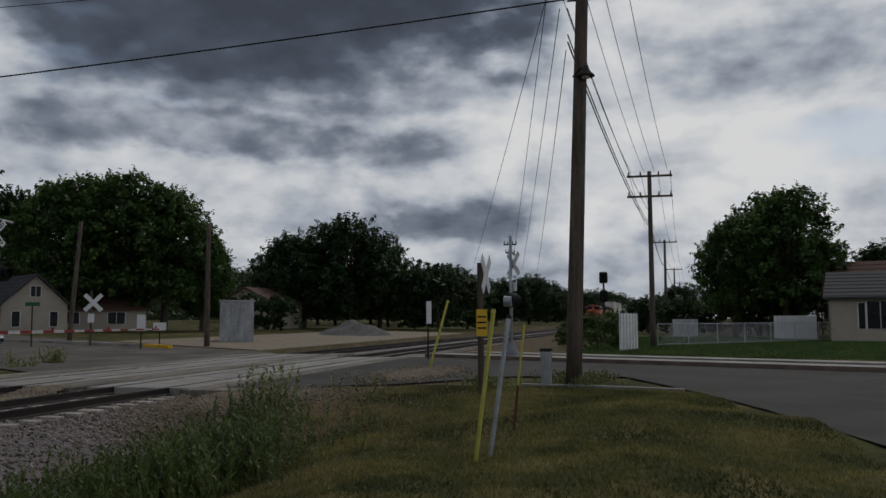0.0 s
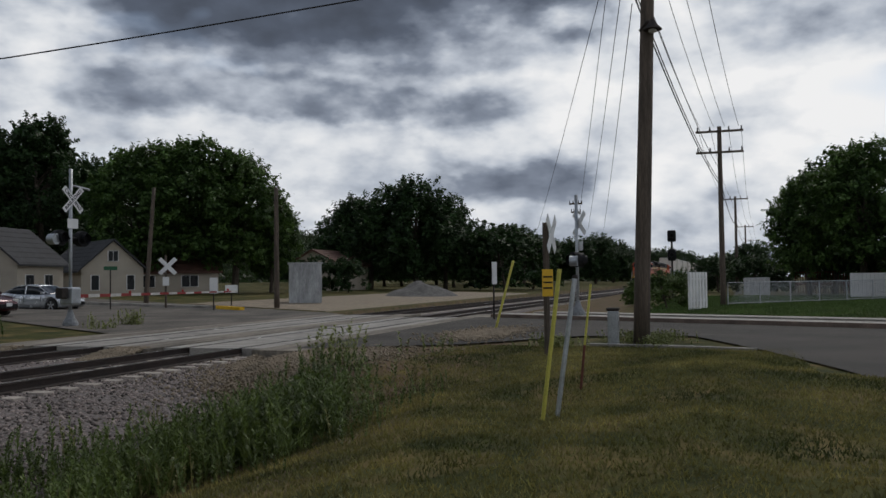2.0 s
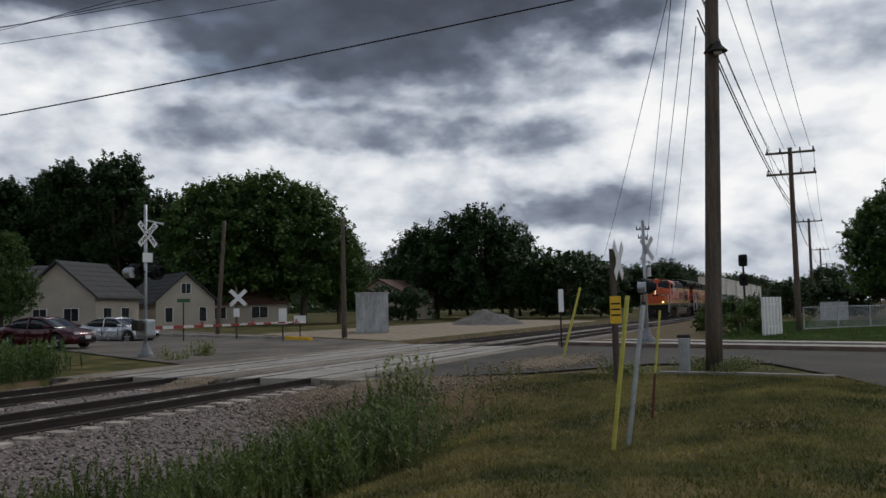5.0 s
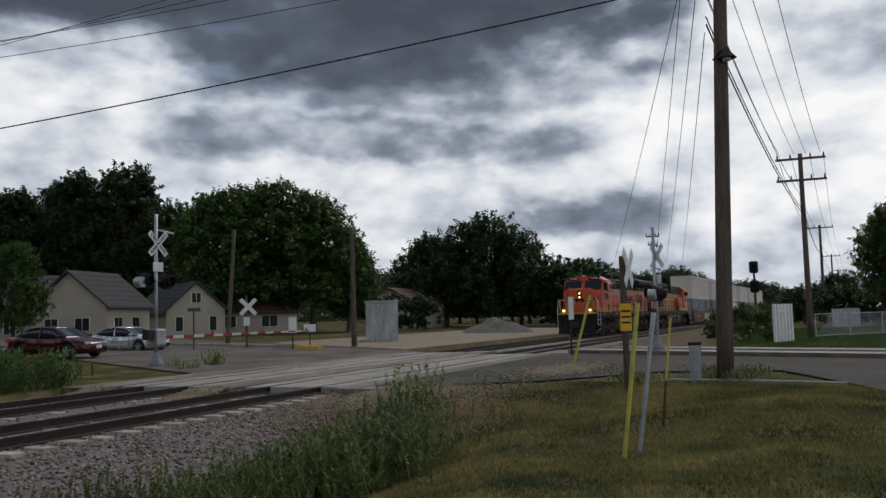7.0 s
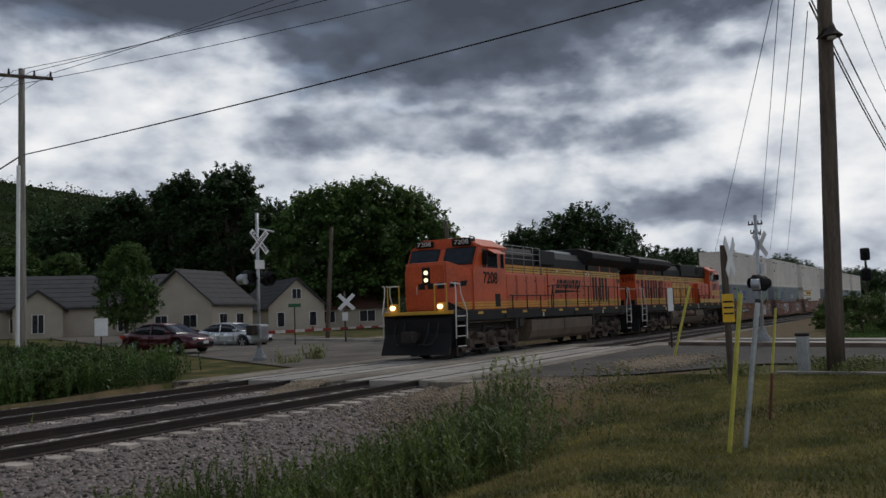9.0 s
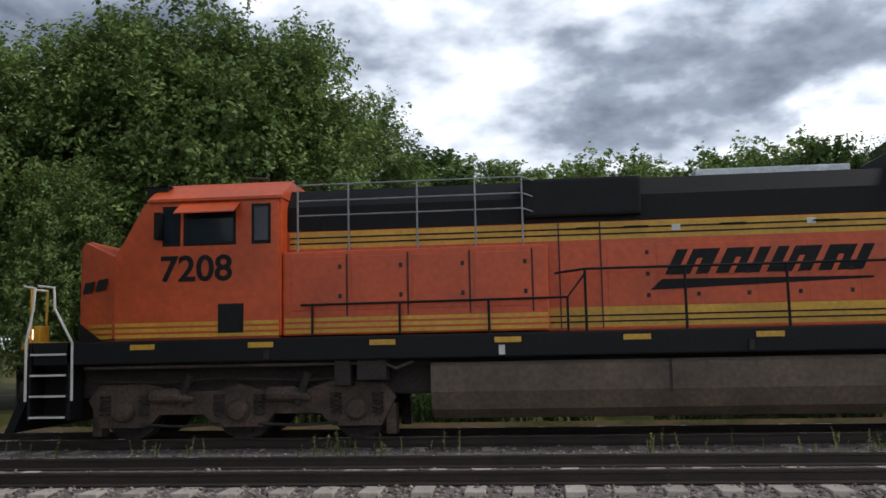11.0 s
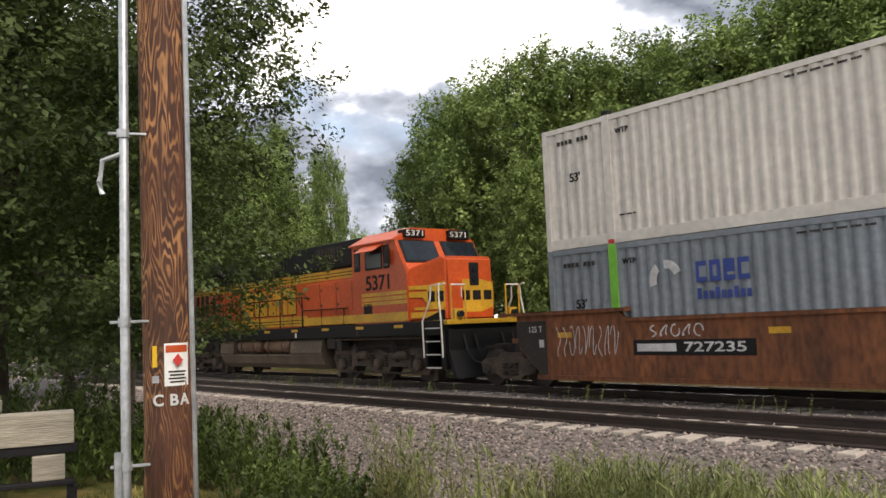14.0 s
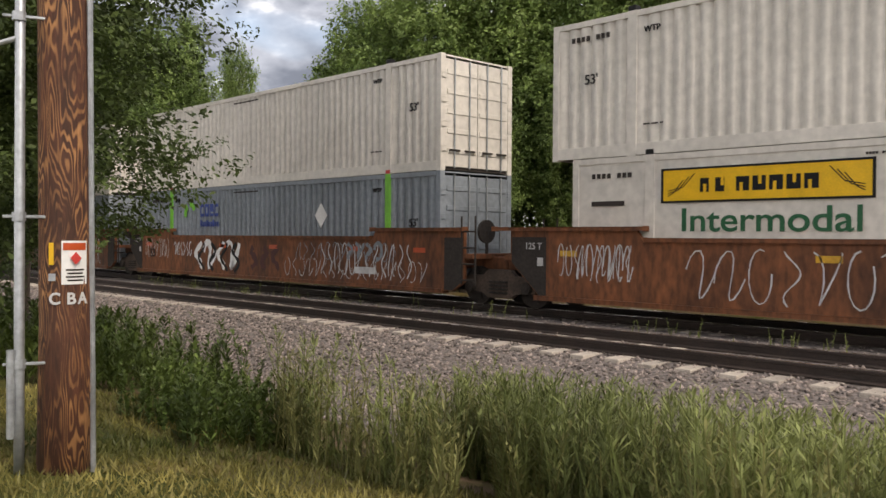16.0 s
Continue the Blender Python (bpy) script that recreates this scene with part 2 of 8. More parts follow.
M = dict(
    asphalt=mat("asphalt", (0.066, 0.060, 0.053), 0.85, spec=0.2, vary=0.4, scale=0.45, fine=60, bump=0.5, coords="Object"),
    asphalt_worn=mat("bleached_asphalt", (0.13, 0.116, 0.10), 0.9, spec=0.2, vary=0.4, scale=0.6, fine=12, bump=0.4, stretch=(0.5, 1.0, 1.0)),
    dusty=mat("dusty_patched_asphalt", (0.22, 0.194, 0.16), 0.9, spec=0.2, vary=0.45, scale=0.9, fine=7, bump=0.4, stretch=(0.35, 1.6, 1.0)),
    truck=mat("dusty_brown_castings", (0.078, 0.055, 0.042), 0.85, vary=0.45, scale=2.5, fine=18, bump=0.3),
    rust_tank=mat("brown_tank_paint", (0.13, 0.072, 0.045), 0.5, vary=0.35, scale=2, fine=14, bump=0.1),
    grey_pole=mat("bleached_grey_pole", (0.24, 0.225, 0.20), 0.9, vary=0.3, scale=3, fine=22, bump=0.4, stretch=(3, 3, 0.25)),
    cabinet_steel=mat("bare_aluminium_sheet", (0.36, 0.37, 0.38), 0.45, 0.6, vary=0.3, scale=1.5, fine=9, bump=0.05, stretch=(2, 2, 0.4)),
    window=mat("shaded_window_glass", (0.012, 0.014, 0.017), 0.3, vary=0.2, scale=1, fine=4, bump=0, spec=0.25),
    gate_red=mat("faded_gate_red", (0.28, 0.028, 0.025), 0.6, vary=0.2, bump=0.02),
    kerb=mat("stained_brown_kerb", (0.17, 0.125, 0.10), 0.9, vary=0.35, scale=1.2, fine=20, bump=0.4),
    concrete=mat("concrete", (0.30, 0.28, 0.25), 0.85, vary=0.3, scale=1.2, fine=30, bump=0.4, obj_var=0.12),
    ballast=mat("ballast", (0.16, 0.135, 0.125), 0.95, vary=0.5, scale=14, fine=30, bump=1.0),
    stone=mat("ballast_stone", (0.215, 0.178, 0.16), 0.9, vary=0.2, scale=6, fine=60, bump=0.3, island=0.8),
    rail_side=mat("rusty_rail", (0.032, 0.021, 0.017), 0.8, vary=0.35, scale=3, fine=40, bump=0.3),
    rail_top=mat("worn_rail_head", (0.58, 0.56, 0.55), 0.24, 1.0, vary=0.15, scale=2, fine=30, bump=0.05),
    tie=mat("concrete_tie", (0.42, 0.37, 0.32), 0.9, vary=0.2, scale=3, fine=40, bump=0.3, obj_var=0.2),
    orange=mat("orange_paint", (0.53, 0.078, 0.016), 0.42, vary=0.18, scale=0.9, fine=9, bump=0.03),
    yellow=mat("yellow_paint", (0.56, 0.31, 0.028), 0.45, vary=0.2, scale=1.2, fine=12, bump=0.03),
    black=mat("black_paint", (0.009, 0.009, 0.010), 0.65, vary=0.3, scale=1.5, fine=14, bump=0.05, spec=0.25),
    grime=mat("grimy_black_steel", (0.032, 0.025, 0.021), 0.85, vary=0.4, scale=2, fine=16, bump=0.3),
    tank=mat("dusty_tank", (0.115, 0.085, 0.06), 0.75, vary=0.3, scale=1.2, fine=12, bump=0.1),
    silver=mat("white_handrail", (0.62, 0.60, 0.56), 0.5, vary=0.15, scale=3, fine=20, bump=0),
    glass=mat("dark_glass", (0.012, 0.018, 0.026), 0.08, vary=0.2, scale=1, fine=4, bump=0, spec=0.4),
    white_box=mat("off_white_paint", (0.66, 0.62, 0.56), 0.6, vary=0.1, scale=0.5, fine=6, bump=0.04, spots=0.06),
    grey_box=mat("slate_grey_paint", (0.22, 0.25, 0.28), 0.6, vary=0.15, scale=0.6, fine=7, bump=0.04, spots=0.08),
    green=mat("lime_green_paint", (0.16, 0.48, 0.05), 0.6, vary=0.15, bump=0.02),
    maroon=mat("maroon_patch", (0.07, 0.02, 0.018), 0.7, vary=0.3, bump=0.05),
    rust_car=mat("rusty_brown_car", (0.165, 0.058, 0.022), 0.75, vary=0.45, scale=0.9, fine=9, bump=0.1, spots=0.1, stretch=(1, 1, 0.4)),
    wood_pole=mat("weathered_pole_wood", (0.11, 0.085, 0.065), 0.9, vary=0.45, scale=3, fine=22, bump=0.6, stretch=(3, 3, 0.25)),
    brown_pole=ring_wood("treated_pole_wood", (0.075, 0.026, 0.013), (0.40, 0.19, 0.075)),
    steel=mat("galvanised_steel", (0.42, 0.44, 0.46), 0.45, 0.7, vary=0.2, scale=3, fine=25, bump=0.05),
    dull_steel=mat("dull_galvanised_sheet", (0.24, 0.25, 0.26), 0.6, 0.3, vary=0.25, scale=1.5, fine=12, bump=0.1),
    pile=mat("grey_crushed_stone", (0.10, 0.095, 0.09), 0.95, vary=0.4, scale=2, fine=9, bump=0.8),
    wire=mat("black_wire", (0.012, 0.012, 0.013), 0.7, vary=0.1, bump=0),
    white=mat("white_sheet", (0.75, 0.75, 0.74), 0.55, vary=0.08, scale=2, fine=20, bump=0.03),
    signyellow=mat("safety_yellow", (0.75, 0.44, 0.012), 0.5, vary=0.1, bump=0.02),
    pale_yellow=mat("faded_yellow_plastic", (0.55, 0.50, 0.09), 0.55, vary=0.15, bump=0.02),
    red=mat("signal_red", (0.5, 0.03, 0.025), 0.5, vary=0.15, bump=0.02),
    bark=mat("bark", (0.07, 0.055, 0.042), 0.95, vary=0.4, scale=2, fine=12, bump=0.8, stretch=(2, 2, 0.5)),
    soil=mat("sandy_soil", (0.25, 0.20, 0.14), 0.95, vary=0.3, scale=2, fine=40, bump=0.6),
    leaf_a=leaf_mat("leaf_maple", (0.04, 0.085, 0.018), (0.11, 0.19, 0.045)),
    leaf_n=leaf_mat("leaf_wood", (0.115, 0.19, 0.05), (0.29, 0.39, 0.12)),
    leaf_b=leaf_mat("leaf_dark", (0.022, 0.05, 0.014), (0.05, 0.10, 0.03)),
    leaf_c=leaf_mat("leaf_light", (0.06, 0.11, 0.025), (0.13, 0.2, 0.05)),
    leaf_f=leaf_mat("leaf_feathery", (0.045, 0.075, 0.02), (0.13, 0.18, 0.055)),
    weed=leaf_mat("weed_stalk", (0.13, 0.165, 0.05), (0.28, 0.31, 0.11)),
    blade=leaf_mat("grass_blade", (0.078, 0.098, 0.023), (0.31, 0.265, 0.085), 0.55, (0.37, 0.66)),
    siding=mat("cream_siding", (0.42, 0.37, 0.30), 0.8, vary=0.1, scale=0.8, fine=12, bump=0.1),
    shingle=mat("charcoal_shingle", (0.045, 0.045, 0.048), 0.9, vary=0.3, scale=1, fine=14, bump=0.4),
    brownroof=mat("brown_shingle", (0.11, 0.055, 0.04), 0.9, vary=0.3, scale=1, fine=14, bump=0.4),
    carred=mat("maroon_car_paint", (0.06, 0.005, 0.011), 0.2, 0.3, vary=0.1, bump=0, spec=0.7),
    carsilver=mat("silver_car_paint", (0.55, 0.57, 0.6), 0.25, 0.6, vary=0.08, bump=0, spec=0.7),
    rubber=mat("rubber", (0.015, 0.015, 0.015), 0.85, vary=0.2, bump=0.1),
    headlight=glow("headlight", (1.0, 0.72, 0.40), 2.2),
    lampred=glow("red_lamp", (1.0, 0.12, 0.05), 3.0),
    hill=mat("wooded_hill", (0.024, 0.037, 0.015), 0.95, spec=0.0, vary=0.45, scale=0.02, fine=0.15, bump=0.0),
    cliff=mat("sandstone_cliff", (0.2, 0.16, 0.11), 0.95, vary=0.3, scale=0.05, fine=0.3, bump=0.4),
    blue_mark=mat("blue_marking", (0.03, 0.06, 0.25), 0.6, vary=0.1, bump=0),
    chalk=mat("pale_spray_paint", (0.55, 0.55, 0.55), 0.7, vary=0.2, scale=3, fine=9, bump=0),
    green_mark=mat("dark_green_marking", (0.01, 0.10, 0.04), 0.6, vary=0.1, bump=0),
    brick_red=mat("red_deck_wood", (0.13, 0.035, 0.025), 0.8, vary=0.3, bump=0.1),
)


def lawn_material():
    """Grass, yellowed in patches, with bare earth on the bank above the ditch."""
    ma = mat("lawn", (0.040, 0.052, 0.013), 0.95, vary=0.3, scale=0.9, fine=16, bump=0.8, tint=(0.085, 0.084, 0.024), spec=0.1)
    nt = ma.node_tree
    n, l = nt.nodes.new, nt.links.new
    p = nt.nodes["Principled BSDF"]
    co, sep = n("ShaderNodeTexCoord"), n("ShaderNodeSeparateXYZ")
    l(co.outputs["Object"], sep.inputs[0])
    col = p.inputs["Base Color"].links[0].from_socket

    def layer(col, fac, rgb):
        q = n("ShaderNodeMix")
        q.data_type = "RGBA"
        q.inputs[7].default_value = (*rgb, 1)
        l(fac, q.inputs[0]), l(col, q.inputs[6])
        return q.outputs[2]

    def cloud(scale, detail, lo, hi):
        q, r = n("ShaderNodeTexNoise"), n("ShaderNodeMapRange")
        q.inputs["Scale"].default_value, q.inputs["Detail"].default_value, q.inputs["Roughness"].default_value = scale, detail, 0.65
        l(co.outputs["Object"], q.inputs["Vector"]), l(q.outputs[0], r.inputs[0])
        r.inputs[1].default_value, r.inputs[2].default_value = lo, hi
        return r.outputs[0]

    def times(a, b):
        q = n("ShaderNodeMath")
        q.operation = "MULTIPLY"
        l(a, q.inputs[0]), l(b, q.inputs[1])
        return q.outputs[0]

    col = layer(col, cloud(0.7, 7, 0.48, 0.66), (0.17, 0.125, 0.05))
    bank = n("ShaderNodeMapRange")
    bank.inputs[1].default_value, bank.inputs[2].default_value = 3.0, 5.4
    l(sep.outputs[1], bank.inputs[0])
    near = n("ShaderNodeMapRange")
    near.inputs[1].default_value, near.inputs[2].default_value = 19.6, 18.6
    l(sep.outputs[1], near.inputs[0])
    earth = times(times(bank.outputs[0], near.outputs[0]), cloud(1.6, 8, 0.36, 0.56))
    col = layer(col, earth, (0.135, 0.092, 0.06))
    l(col, p.inputs["Base Color"])
    return ma


M["lawn"] = lawn_material()


# ---- mesh helpers ----
def obj(name, bm, material, parent=None, label="", smooth=False):
    me = bpy.data.meshes.new(name)
    bm.to_mesh(me)
    bm.free()
    for ma in (material if isinstance(material, (list, tuple)) else (material,)):
        me.materials.append(ma)
    if smooth:
        me.polygons.foreach_set("use_smooth", [True] * len(me.polygons))
    ob = new(name, me)
    if parent:
        ob.parent = parent
    if label:
        ob["label"] = label
    return ob


def part(name, bm, material, parent, label="", smooth=False):
    return obj(name, bm, material, parent, label, smooth)


def thing(name, label, category, m=None, group=""):
    ob = new(name)
    ob.empty_display_size = 0.3
    if m is not None:
        ob.matrix_basis = m
    return tagged(ob, label, category, group)


def box(bm, x0, x1, y0, y1, z0, z1, bevel=0.0, m=None):
    r = bmesh.ops.create_cube(bm, size=1.0)
    vs = r["verts"]
    for v in vs:
        v.co = Vector(((x0 + x1) / 2 + v.co.x * (x1 - x0), (y0 + y1) / 2 + v.co.y * (y1 - y0), (z0 + z1) / 2 + v.co.z * (z1 - z0)))
    if m is not None:
        bmesh.ops.transform(bm, matrix=m, verts=vs)
    if bevel:
        es = list({e for v in vs for e in v.link_edges})
        bmesh.ops.bevel(bm, geom=es, offset=bevel, segments=2, affect="EDGES", profile=0.6)
    return bm


def rod(bm, p, q, r0, r1=None, seg=10, caps=True):
    p, q = Vector(p), Vector(q)
    d = q - p
    m = Matrix.Translation((p + q) / 2) @ d.to_track_quat("Z", "Y").to_matrix().to_4x4()
    bmesh.ops.create_cone(bm, cap_ends=caps, segments=seg, radius1=r0, radius2=r0 if r1 is None else r1, depth=d.length, matrix=m)
    return bm


def path_rod(bm, pts, r, seg=8):
    for a, b in zip(pts, pts[1:]):
        rod(bm, a, b, r, seg=seg)
    return bm


def extrude_poly(bm, pts, axis, a, b):
    """A prism: the outline pts (2D) in the plane across axis, from a to b."""
    def P(u, v, w):
        return {"x": (w, u, v), "y": (u, w, v), "z": (u, v, w)}[axis]
    v0 = [bm.verts.new(P(u, v, a)) for u, v in pts]
    v1 = [bm.verts.new(P(u, v, b)) for u, v in pts]
    bm.faces.new(v0), bm.faces.new(v1)
    for i in range(len(pts)):
        j = (i + 1) % len(pts)
        bm.faces.new((v0[i], v0[j], v1[j], v1[i]))
    bmesh.ops.recalc_face_normals(bm, faces=bm.faces)
    return bm


def B():
    return bmesh.new()


def raw_mesh(name, verts, faces, material, smooth=False):
    """A mesh from numpy arrays; faces all of one size."""
    verts, faces = np.asarray(verts, np.float32), np.asarray(faces, np.int32)
    me = bpy.data.meshes.new(name)
    k = faces.shape[1]
    me.vertices.add(len(verts)), me.loops.add(faces.size), me.polygons.add(len(faces))
    me.vertices.foreach_set("co", verts.ravel())
    me.loops.foreach_set("vertex_index", faces.ravel())
    me.polygons.foreach_set("loop_start", np.arange(len(faces), dtype=np.int32) * k)
    if smooth:
        me.polygons.foreach_set("use_smooth", [True] * len(faces))
    me.update(calc_edges=True)
    for ma in (material if isinstance(material, (list, tuple)) else (material,)):
        me.materials.append(ma)
    return me


LETTERS = {}


def text(name, body, size, m, material, parent, depth=0.004, bold=0.0, width=None):
    key = (body, size, depth, bold)
    if key not in LETTERS:
        cu = bpy.data.curves.new(name, "FONT")
        cu.body, cu.size, cu.align_x, cu.align_y, cu.extrude, cu.offset = body, size, "CENTER", "CENTER", depth, bold
        tmp = bpy.data.objects.new(name, cu)
        scene.collection.objects.link(tmp)
        dg = bpy.context.evaluated_depsgraph_get()
        LETTERS[key] = bpy.data.meshes.new_from_object(tmp.evaluated_get(dg))
        bpy.data.objects.remove(tmp)
    me = LETTERS[key].copy()
    ob = new(name, me)
    me.materials.clear()
    me.materials.append(material)
    if width:
        xs = [v.co.x for v in me.vertices]
        k = width / (max(xs) - min(xs))
        for v in me.vertices:
            v.co.x *= k
    me.transform(m)
    ob.parent = parent
    return ob


rng = np.random.default_rng(7)

# ---- ground ----
TRACKS = (11.92, 15.97)  # centre lines of the two tracks, which run along x
GAUGE = 1.5


def left_edge(y):
    pts = ((-400, -30), (-7, -30), (-4.2, 0), (-2.95, 11.7), (-2.0, 16.3), (-1.0, 20.0), (0.5, 24.4), (3.5, 24.2), (6.0, 20.8), (9.5, 19.0), (24, 26.6), (400, 230))
    return np.interp(y, [p[0] for p in pts], [p[1] for p in pts])


def right_edge(y):
    return 36.0 + 0.54 * (y - 9.4)


def terrain(x, y):
    """Height of the ground; the rail heads are at 0."""
    x, y = np.asarray(x, float), np.asarray(y, float)
    z = np.zeros(np.broadcast(x, y).shape)
    far = np.clip((y - 19) * 0.022, 0, 1.7)
    z = np.where(y > 19, far, z)
    ditch = np.interp(y, [1.5, 3.2, 4.4, 5.4, 6.6, 9.6], [0, 0.08, 0.3, 0.62, 0.85, 0.9])
    along = np.clip((17.5 - x) / 6.0, 0, 1)
    along = along * along * (3 - 2 * along)
    z = np.where(y < 9.6, -ditch * along, z)
    z = z - 0.25 * np.exp(-((y - 20.3) / 1.2) ** 2) * np.clip((18 - x) / 4, 0, 1)
    lump = 0.05 * np.sin(x * 0.9 + 1.3 * np.sin(y * 0.7)) * np.sin(y * 1.1 + 0.4) * np.clip((18 - x) / 3, 0, 1) * np.clip((9 - y) / 3, 0, 1)
    swell = 0.16 * np.exp(-((x - 14.5) / 3.2) ** 2 - ((y + 0.2) / 1.5) ** 2) + 0.10 * np.exp(-((x - 9.5) / 2.5) ** 2 - ((y - 0.3) / 1.2) ** 2) - 0.10 * np.exp(-((x - 11.5) / 1.6) ** 2 - ((y - 2.6) / 0.9) ** 2)
    lump = lump + swell
    bed = ((y > 9.2) & (y < 18.8))
    z = np.where(bed, -0.7, z + lump - 0.03)
    paved = (x > np.maximum(np.maximum(left_edge(y - 0.7), left_edge(y + 0.7)), left_edge(y)) + 0.45) & (x < right_edge(y) - 0.35) & (y > -7.5) & (y < 148)
    pad = (x > 18.8) & (x < 39.2) & (y > 9.4) & (y < 18.8)
    return np.where(paved | pad, z - 0.15, z)


def grid_ground():
    def axis(near, far_lim, step):
        a = np.arange(-near, near + step, step)
        g = near + np.cumsum(1.35 ** np.arange(1, 40) * step * 2)
        g = g[g < far_lim]
        return np.concatenate([-g[::-1], a, g, [far_lim]])
    xs = axis(48, 2600, 0.4)
    ys = np.concatenate([axis(30, 2600, 0.3)])
    X, Y = np.meshgrid(xs, ys)
    Z = terrain(X, Y)
    v = np.stack([X, Y, Z], -1).reshape(-1, 3)
    nx = len(xs)
    i = np.arange((len(ys) - 1) * nx).reshape(-1, nx)[:, :-1].ravel()
    f = np.stack([i, i + 1, i + nx + 1, i + nx], -1)
    ob = new("ground", raw_mesh("ground", v, f, M["lawn"], True))
    tagged(ob, "mown grass ground, worn brown in patches", "ground", kind="structure")


grid_ground()


def strip(name, rows, z, material, label, category, lift=0.0):
    """A ribbon of ground between two edges: rows of (y, x0, x1)."""
    vs, fs = [], []
    for y, x0, x1 in rows:
        for k in range(9):
            x = x0 + (x1 - x0) * k / 8
            vs.append((x, y, z(x, y)))
    for i in range(len(rows) - 1):
        for k in range(8):
            a = i * 9 + k
            fs.append((a, a + 1, a + 10, a + 9))
    ob = new(name, raw_mesh(name, vs, fs, material))
    return tagged(ob, label, category, kind="structure")


def road_z(x, y):
    return 0.015 + max(0.0, (y - 19) * 0.022) + (-0.02 if 9.6 < y < 18.6 else 0)


ys = list(np.arange(-8, 9.9, 0.5)) + [10.0, 18.2] + list(np.arange(18.7, 60, 1.5)) + [80, 110, 150]
strip("road", [(y, left_edge(y), right_edge(y)) for y in ys if y <= 10.0], road_z, M["asphalt"], "grey worn asphalt road over the level crossing", "road")
strip("road", [(y, left_edge(y), right_edge(y)) for y in ys if y >= 18.2], road_z, M["asphalt_worn"], "bleached grey asphalt road beyond the level crossing", "road")
strip("street", [(y, -80, right_edge(y)) for y in (-40, -20, -8)], lambda x, y: 0.013, M["asphalt"], "grey asphalt side street behind the lawn", "road")


# ---- railway ----
def rail_profile():
    return [(-0.07, -0.172), (0.07, -0.172), (0.07, -0.155), (0.012, -0.13), (0.012, -0.045), (0.036, -0.035), (0.036, -0.004), (0.03, 0.0), (-0.03, 0.0), (-0.036, -0.004), (-0.036, -0.035), (-0.012, -0.045), (-0.012, -0.13), (-0.07, -0.155)]


X0, X1 = -170.0, 420.0


def bend(x):
    """How far the line bears off its straight course, and its slope; it curves gently beyond the crossing."""
    if x < 36:
        return 0.0, 0.0
    if x < 56:
        return -0.0009 * (x - 36) ** 2, -0.0018 * (x - 36)
    return -0.36 - 0.036 * (x - 56), -0.036


STATIONS = [X0, 0.0, 36.0, 41.0, 46.0, 51.0, 56.0, X1]


def sweep(bm, prof):
    """A profile (y, z) drawn along the line."""
    rings = [[bm.verts.new((x, u + bend(x)[0], w)) for u, w in prof] for x in STATIONS]
    for a, b in zip(rings, rings[1:]):
        for i in range(len(prof)):
            j = (i + 1) % len(prof)
            bm.faces.new((a[i], a[j], b[j], b[i]))
    bm.faces.new(rings[0]), bm.faces.new(rings[-1])
    bmesh.ops.recalc_face_normals(bm, faces=bm.faces)
    return bm


def build_track(yc):
    track = thing("railway_track", "steel rails on pale concrete ties in ballast", "railway track", pose(0, yc, 0), "two parallel tracks")
    for s in (-1, 1):
        bm = B()
        sweep(bm, [(s * GAUGE / 2 + u, w) for u, w in rail_profile()])
        r = part("rail", bm, M["rail_side"], track, "rust-brown steel rail", False)
        bm = B()
        sweep(bm, [(s * GAUGE / 2 - 0.025, 0.001), (s * GAUGE / 2 + 0.025, 0.001), (s * GAUGE / 2 + 0.025, 0.004), (s * GAUGE / 2 - 0.025, 0.004)])
        part("rail_head", bm, M["rail_top"], r, "polished running band")
    bm = B()
    box(bm, -0.13, 0.13, -1.28, 1.28, -0.34, -0.176, 0.02)
    me = bpy.data.meshes.new("tie")
    bm.to_mesh(me), bm.free()
    me.materials.append(M["tie"])
    for x in np.arange(-60, 19, 0.61):
        o = new("tie", me)
        o.parent = track
        o.matrix_basis = pose(x + rng.uniform(-0.03, 0.03), rng.uniform(-0.03, 0.03), rng.uniform(-0.012, 0.006), 0, 0, rng.uniform(-0.8, 0.8))
    bm = B()
    for x in np.arange(37, 300, 0.61):
        box(bm, x - 0.13, x + 0.13, -1.28 + bend(x)[0], 1.28 + bend(x)[0], -0.32, -0.165)
    tagged(part("tie_row", bm, M["tie"], track), kind="stuff")


for yc in TRACKS:
    build_track(yc)

BED = [(6.7, -1.0), (7.0, -0.86), (10.4, -0.27), (11.0, -0.195), (11.3, -0.18), (18.0, -0.18), (19.4, -0.75)]
bm = B()
extrude_poly(bm, BED, "x", X0, 18.6)
extrude_poly(bm, BED, "x", 38, X1)
for v in bm.verts:
    if v.co.x > 200:
        v.co.y += bend(v.co.x)[0] + 0.3
tagged(obj("ballast_bed", bm, M["ballast"]), "grey-brown crushed stone ballast under the tracks", "ballast", kind="structure")


